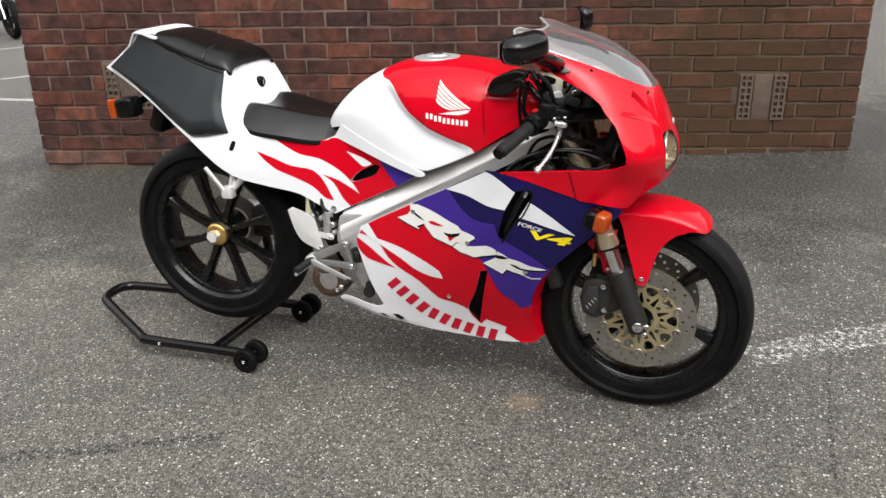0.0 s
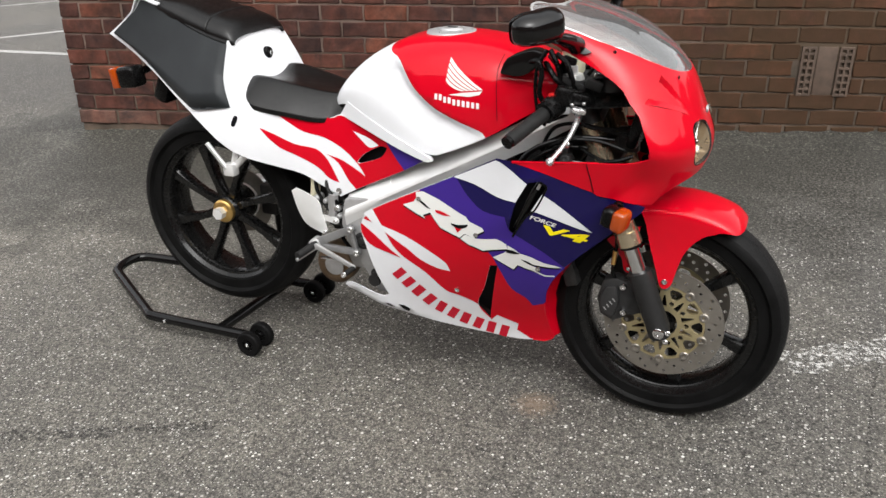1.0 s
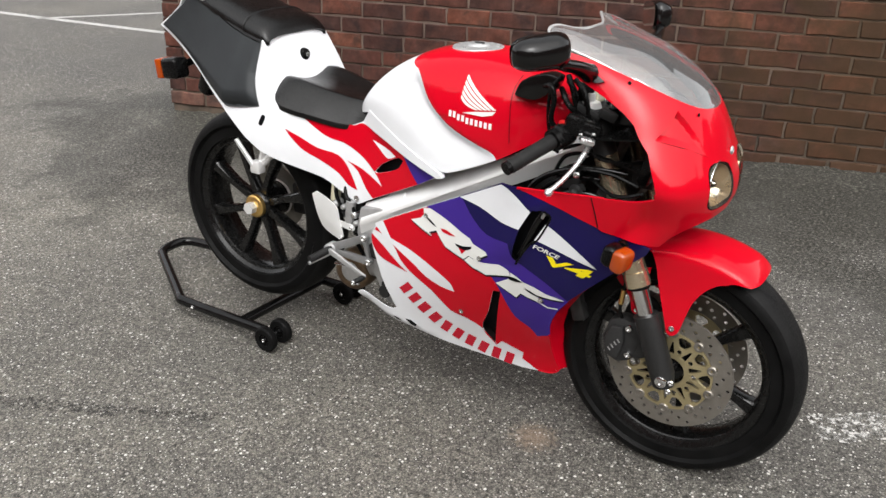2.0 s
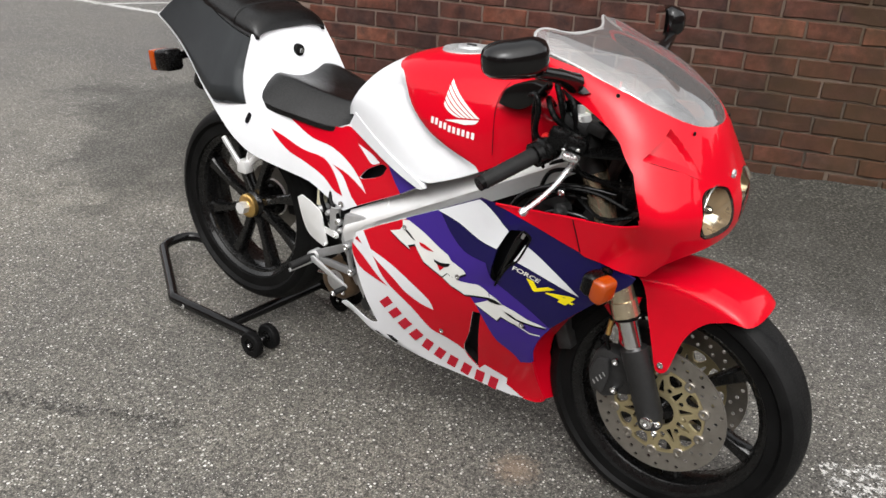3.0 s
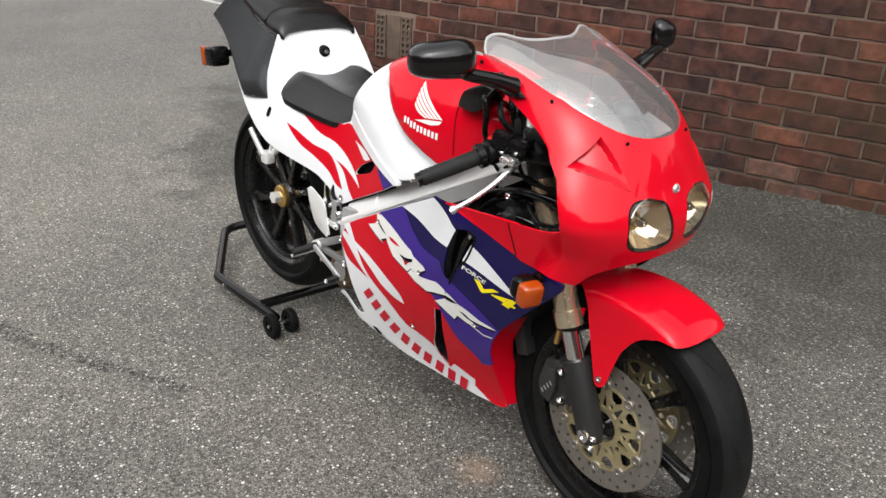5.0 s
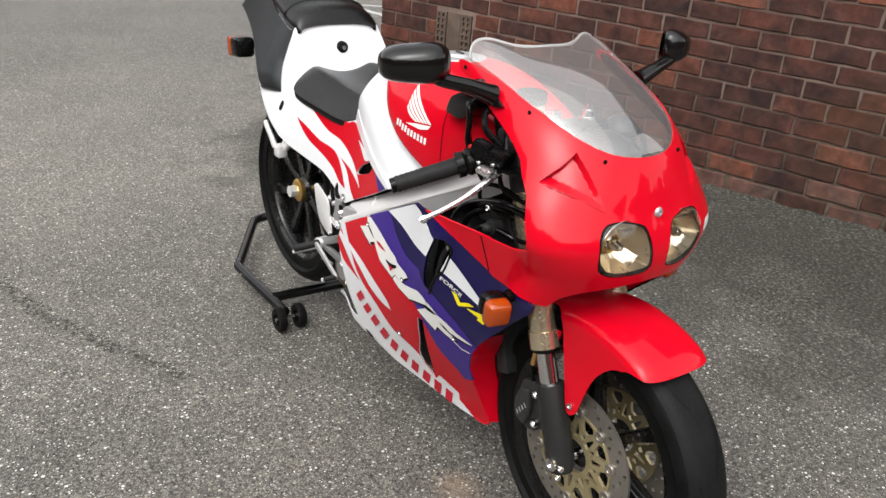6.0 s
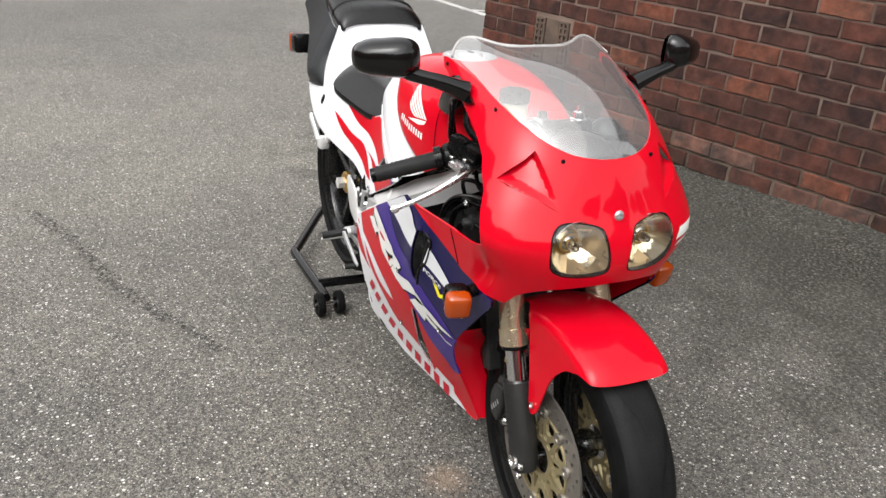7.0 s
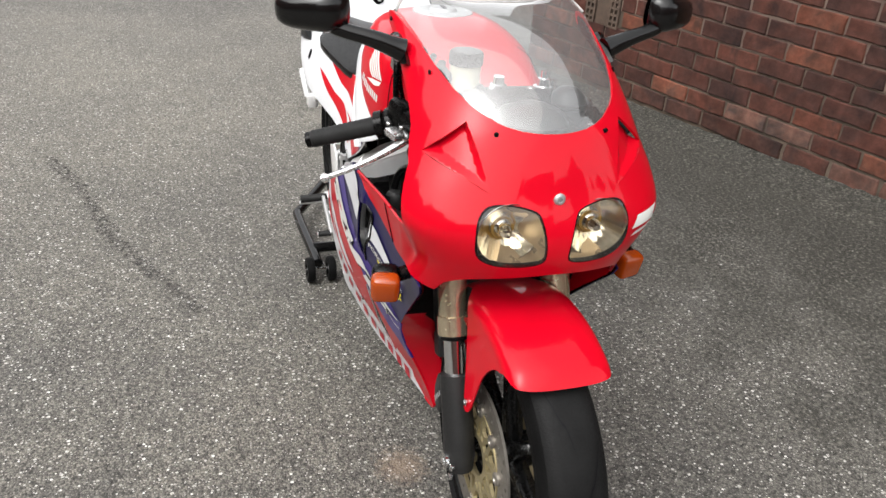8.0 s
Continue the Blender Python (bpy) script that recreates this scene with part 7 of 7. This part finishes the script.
# foot controls
def arm_outline(a, b, ra, rb, n=7):
    """A bar with round ends, in the side view."""
    a, b = Vector(a), Vector(b)
    t = math.atan2(b.y - a.y, b.x - a.x)
    out = [(a.x + ra * math.cos(t + math.pi / 2 + math.pi * i / n), a.y + ra * math.sin(t + math.pi / 2 + math.pi * i / n)) for i in range(n + 1)]
    return out + [(b.x + rb * math.cos(t - math.pi / 2 + math.pi * i / n), b.y + rb * math.sin(t - math.pi / 2 + math.pi * i / n)) for i in range(n + 1)]


for s in (-1, 1):
    peg = tagged(new("rider_footrest"), "black rubber footrest on a cast alloy bracket")
    peg.parent = bike
    tube("peg", [(-0.262, s * 0.175, 0.413), (-0.272, s * 0.215, 0.406), (-0.279, s * 0.244, 0.402)], 0.0105, RUBBER, peg, "", 12)
    tube("peg_spine", [(-0.260, s * 0.172, 0.402), (-0.280, s * 0.247, 0.391)], 0.0050, CAST, peg, "", 10)
    for a, b, ra, rb in (((-0.268, 0.411), (-0.153, 0.466), 0.011, 0.010), ((-0.262, 0.404), (-0.139, 0.399), 0.008, 0.010), ((-0.153, 0.466), (-0.139, 0.399), 0.005, 0.005)):
        plate("bracket_arm", arm_outline(a, b, ra, rb), s * 0.156, s * 0.168, DULL, peg, "cast alloy bracket arm", 0.002)
    lathe("bracket_boss", [(0, s * 0.184), (0.012, s * 0.184), (0.016, s * 0.178), (0.017, s * 0.150), (0, s * 0.150)], CAST, peg, (-0.268, 0, 0.409), "y", 20, False)
    for x, z in ((-0.153, 0.466), (-0.139, 0.399)):
        bolt("bracket_bolt", (x, s * 0.167, z), 0.0095, 0.006, CHROME, peg, side=s)
    plate("foot_lever", arm_outline((-0.252, 0.412), (-0.140, 0.366), 0.008, 0.006), s * 0.184, s * 0.192, CAST, peg, "cast alloy foot lever", 0.002)
    tube("lever_tip", [(-0.140, s * 0.188, 0.364), (-0.145, s * 0.203, 0.361), (-0.150, s * 0.217, 0.358)], 0.0075, RUBBER, peg, "", 10)
    bolt("tip_end", (-0.151, s * 0.219, 0.357), 0.0070, 0.005, CHROME, peg, side=s)
    tube("lever_stop", [(-0.250, s * 0.172, 0.372), (-0.190, s * 0.172, 0.378)], 0.0045, CHROME, peg, "", 8)
    guard_shape = rounded([(-0.338, 0.552), (-0.322, 0.562), (-0.286, 0.549), (-0.254, 0.529), (-0.246, 0.495), (-0.233, 0.448), (-0.246, 0.436), (-0.298, 0.458), (-0.322, 0.496)], 4, 50)
    plate("heel_guard", guard_shape, s * 0.150, s * 0.155, ALLOY, peg, "brushed alloy heel guard", 0.0015)
    plate("guard_eye", arm_outline((-0.250, 0.484), (-0.207, 0.478), 0.007, 0.009), s * 0.146, s * 0.151, ALLOY, peg)
    bolt("guard_bolt", (-0.207, s * 0.151, 0.478), 0.006, 0.005, CHROME, peg, side=s)
    bolt("guard_bolt", (-0.240, s * 0.155, 0.445), 0.005, 0.004, CHROME, peg, side=s)
    hang = tagged(new("pillion_footrest"), "folded alloy pillion footrest on a cast hanger")
    hang.parent = bike
    for a, b in (((-0.515, 0.600), (-0.455, 0.660)), ((-0.515, 0.600), (-0.500, 0.672))):
        tube("hanger_arm", [(a[0], s * 0.165, a[1]), (b[0], s * 0.150, b[1])], 0.010, ALLOY, hang, "", 10)
    block("hanger_knuckle", (0.036, 0.030, 0.036), (-0.518, s * 0.172, 0.600), ALLOY, hang, 0.006)
    tube("folded_peg", [(-0.525, s * 0.182, 0.606), (-0.573, s * 0.192, 0.676)], 0.0065, ALLOY, hang, "", 10)
    for i in range(8):
        t = 0.12 + i * 0.105
        q = Vector((-0.525, s * 0.182, 0.606)).lerp(Vector((-0.573, s * 0.192, 0.676)), t)
        block("peg_tread", (0.018, 0.016, 0.0040), tuple(q + Vector((0.001, s * 0.002, 0.001))), CAST, hang, 0.001, turn=(0, 55, 0))
tube("brake_reservoir", [(-0.286, -0.118, 0.535), (-0.284, -0.118, 0.545), (-0.279, -0.118, 0.588), (-0.278, -0.118, 0.596)], lambda q: 0.0135 if q < 0.75 else 0.011, MILKY, bike, "small milky rear brake reservoir", 14, False)
tube("brake_cylinder", [(-0.226, -0.138, 0.472), (-0.222, -0.138, 0.500), (-0.214, -0.138, 0.552)], lambda q: 0.010 if q < 0.4 else 0.0135, CAST, bike, "", 14, False)
block("linkage_block", (0.06, 0.05, 0.11), (-0.225, -0.09, 0.50), DARK, bike, 0.01)
for x, z, r in ((-0.226, 0.502, 0.013), (-0.203, 0.514, 0.011), (-0.266, 0.534, 0.010), (-0.238, 0.530, 0.008), (-0.199, 0.490, 0.008)):
    lathe("linkage_joint", [(0, -0.150), (r * 0.6, -0.150), (r, -0.144), (r, -0.118), (0, -0.118)], CHROME if r > 0.0105 else CAST, bike, (x, 0, z), "y", 16, False)
for pts in ([(-0.275, -0.125, 0.600), (-0.268, -0.135, 0.560), (-0.250, -0.140, 0.530), (-0.226, -0.146, 0.505)], [(-0.235, -0.120, 0.610), (-0.232, -0.140, 0.570), (-0.210, -0.142, 0.540), (-0.203, -0.140, 0.515)], [(-0.205, -0.125, 0.50), (-0.190, -0.140, 0.47), (-0.200, -0.135, 0.43), (-0.18, -0.12, 0.38)]):
    tube("brake_line", pts, 0.0055, PLASTIC, bike, "", 8)
for x, z, r in ((-0.110, 0.447, 0.017), (-0.092, 0.338, 0.015)):
    lathe("plate_plug", [(0, -0.158), (r * 0.5, -0.158), (r * 0.6, -0.154), (r, -0.154), (r * 1.1, -0.149), (0, -0.149)], FORKGREY, bike, (x, 0, z), "y", 20, False)

# ---------- the paddock stand ----------
stand = thing("paddock_stand", "black tubular steel paddock stand under the rear wheel", "stand")
BLACKSTEEL = grained(material("black_powder_coat", grey(0.012), 0.32, 0, 0, 0.3), 20, grey(0.002), grey(0.006), 0.05, 150, (0.14, 0.26))
R = 0.0165
tube("stand_tube", [(-0.56, -0.150, 0.048), (-0.62, -0.151, 0.050), (-0.90, -0.160, 0.055), (-0.945, -0.152, 0.057), (-0.985, -0.128, 0.059), (-1.215, 0.010, 0.078), (-1.245, 0.035, 0.082), (-1.258, 0.070, 0.084), (-1.255, 0.120, 0.086), (-1.235, 0.150, 0.084), (-1.19, 0.165, 0.082), (-1.00, 0.195, 0.072), (-0.90, 0.21, 0.064), (-0.56, 0.23, 0.048)], R, BLACKSTEEL, stand, "bent black steel tube", 14)
tube("cross_tube", [(-0.66, -0.145, 0.055), (-0.645, 0.225, 0.055)], R, BLACKSTEEL, stand, "", 14)
tube("lift_arm", [(-0.645, 0.215, 0.055), (-0.655, 0.215, 0.30), (-0.668, 0.205, 0.405)], R, BLACKSTEEL, stand, "", 14)
tube("axle_pin", [(-0.668, 0.215, 0.411), (-0.668, 0.10, 0.411)], 0.014, CHROME, stand, "", 14)
for y in (-0.178, -0.112, 0.200, 0.265):
    w = tagged(new("stand_wheel"), "")
    w.parent = stand
    w.location = (-0.535, y, 0.041)
    lathe("wheel_tyre", [(0.020, -0.012), (0.036, -0.012), (0.040, -0.008), (0.0405, 0), (0.040, 0.008), (0.036, 0.012), (0.020, 0.012)], TYRE, w, n=32)
    lathe("wheel_hub", [(0, -0.010), (0.008, -0.012), (0.010, -0.006), (0.020, -0.007), (0.020, 0.007), (0.010, 0.006), (0.008, 0.012), (0, 0.010)], PLASTIC, w, n=24, closed=False)
    bolt("wheel_bolt", (0, -0.011, 0), 0.006, 0.004, CHROME, w)
for a, b in ((-0.178, -0.112), (0.200, 0.265)):
    tube("wheel_axle", [(-0.535, a, 0.041), (-0.535, b, 0.041)], 0.007, CHROME, stand, "", 10)
bolt("stand_bolt", (-0.86, -0.176, 0.056), 0.006, 0.004, CHROME, stand)

# ---------- a parked motorcycle across the yard, seen past the wall's corner ----------
far = thing("parked_motorcycle", "dark parked motorcycle across the car park", "motorcycle")
far.matrix_world = pose(-9.62, 7.95, 0, 0, 0, 155)
for x in (0.0, 1.40):
    w = tagged(new("wheel"), "")
    w.parent = far
    w.location = (x, 0, 0.30)
    lathe("tyre", [(0.215, -0.05), (0.25, -0.065), (0.285, -0.04), (0.30, 0), (0.285, 0.04), (0.25, 0.065), (0.215, 0.05)], TYRE, w, n=40)
    lathe("rim", [(0.19, -0.04), (0.218, -0.05), (0.218, 0.05), (0.19, 0.04)], RIM, w, n=40)
    for i in range(5):
        a = i * 2 * math.pi / 5
        tube("spoke", [(0.03 * math.cos(a), 0, 0.03 * math.sin(a)), (0.20 * math.cos(a), 0, 0.20 * math.sin(a))], 0.014, RIM, w, "", 8)
    lathe("brake_disc", [(0.07, -0.06), (0.14, -0.06), (0.14, -0.055), (0.07, -0.055)], DARK, w, n=32)
for s in (-0.09, 0.09):
    tube("fork_leg", [(0.0, s, 0.30), (0.26, s, 0.95)], 0.022, CHROME, far, "", 12)
block("engine", (0.46, 0.34, 0.40), (0.70, 0, 0.45), DARK, far, 0.05)
block("fuel_tank", (0.50, 0.30, 0.24), (0.56, 0, 0.84), INK, far, 0.08)
block("seat", (0.62, 0.26, 0.12), (1.10, 0, 0.80), VINYL, far, 0.05)
block("headlamp", (0.14, 0.20, 0.20), (0.14, 0, 0.86), PLASTIC, far, 0.06)
tube("handlebar", [(0.30, -0.34, 1.00), (0.26, -0.10, 1.02), (0.26, 0.10, 1.02), (0.30, 0.34, 1.00)], 0.012, CHROME, far)
tube("exhaust_pipe", [(0.55, -0.18, 0.40), (0.70, -0.20, 0.25), (1.10, -0.20, 0.28), (1.55, -0.22, 0.34)], 0.04, DARK, far)
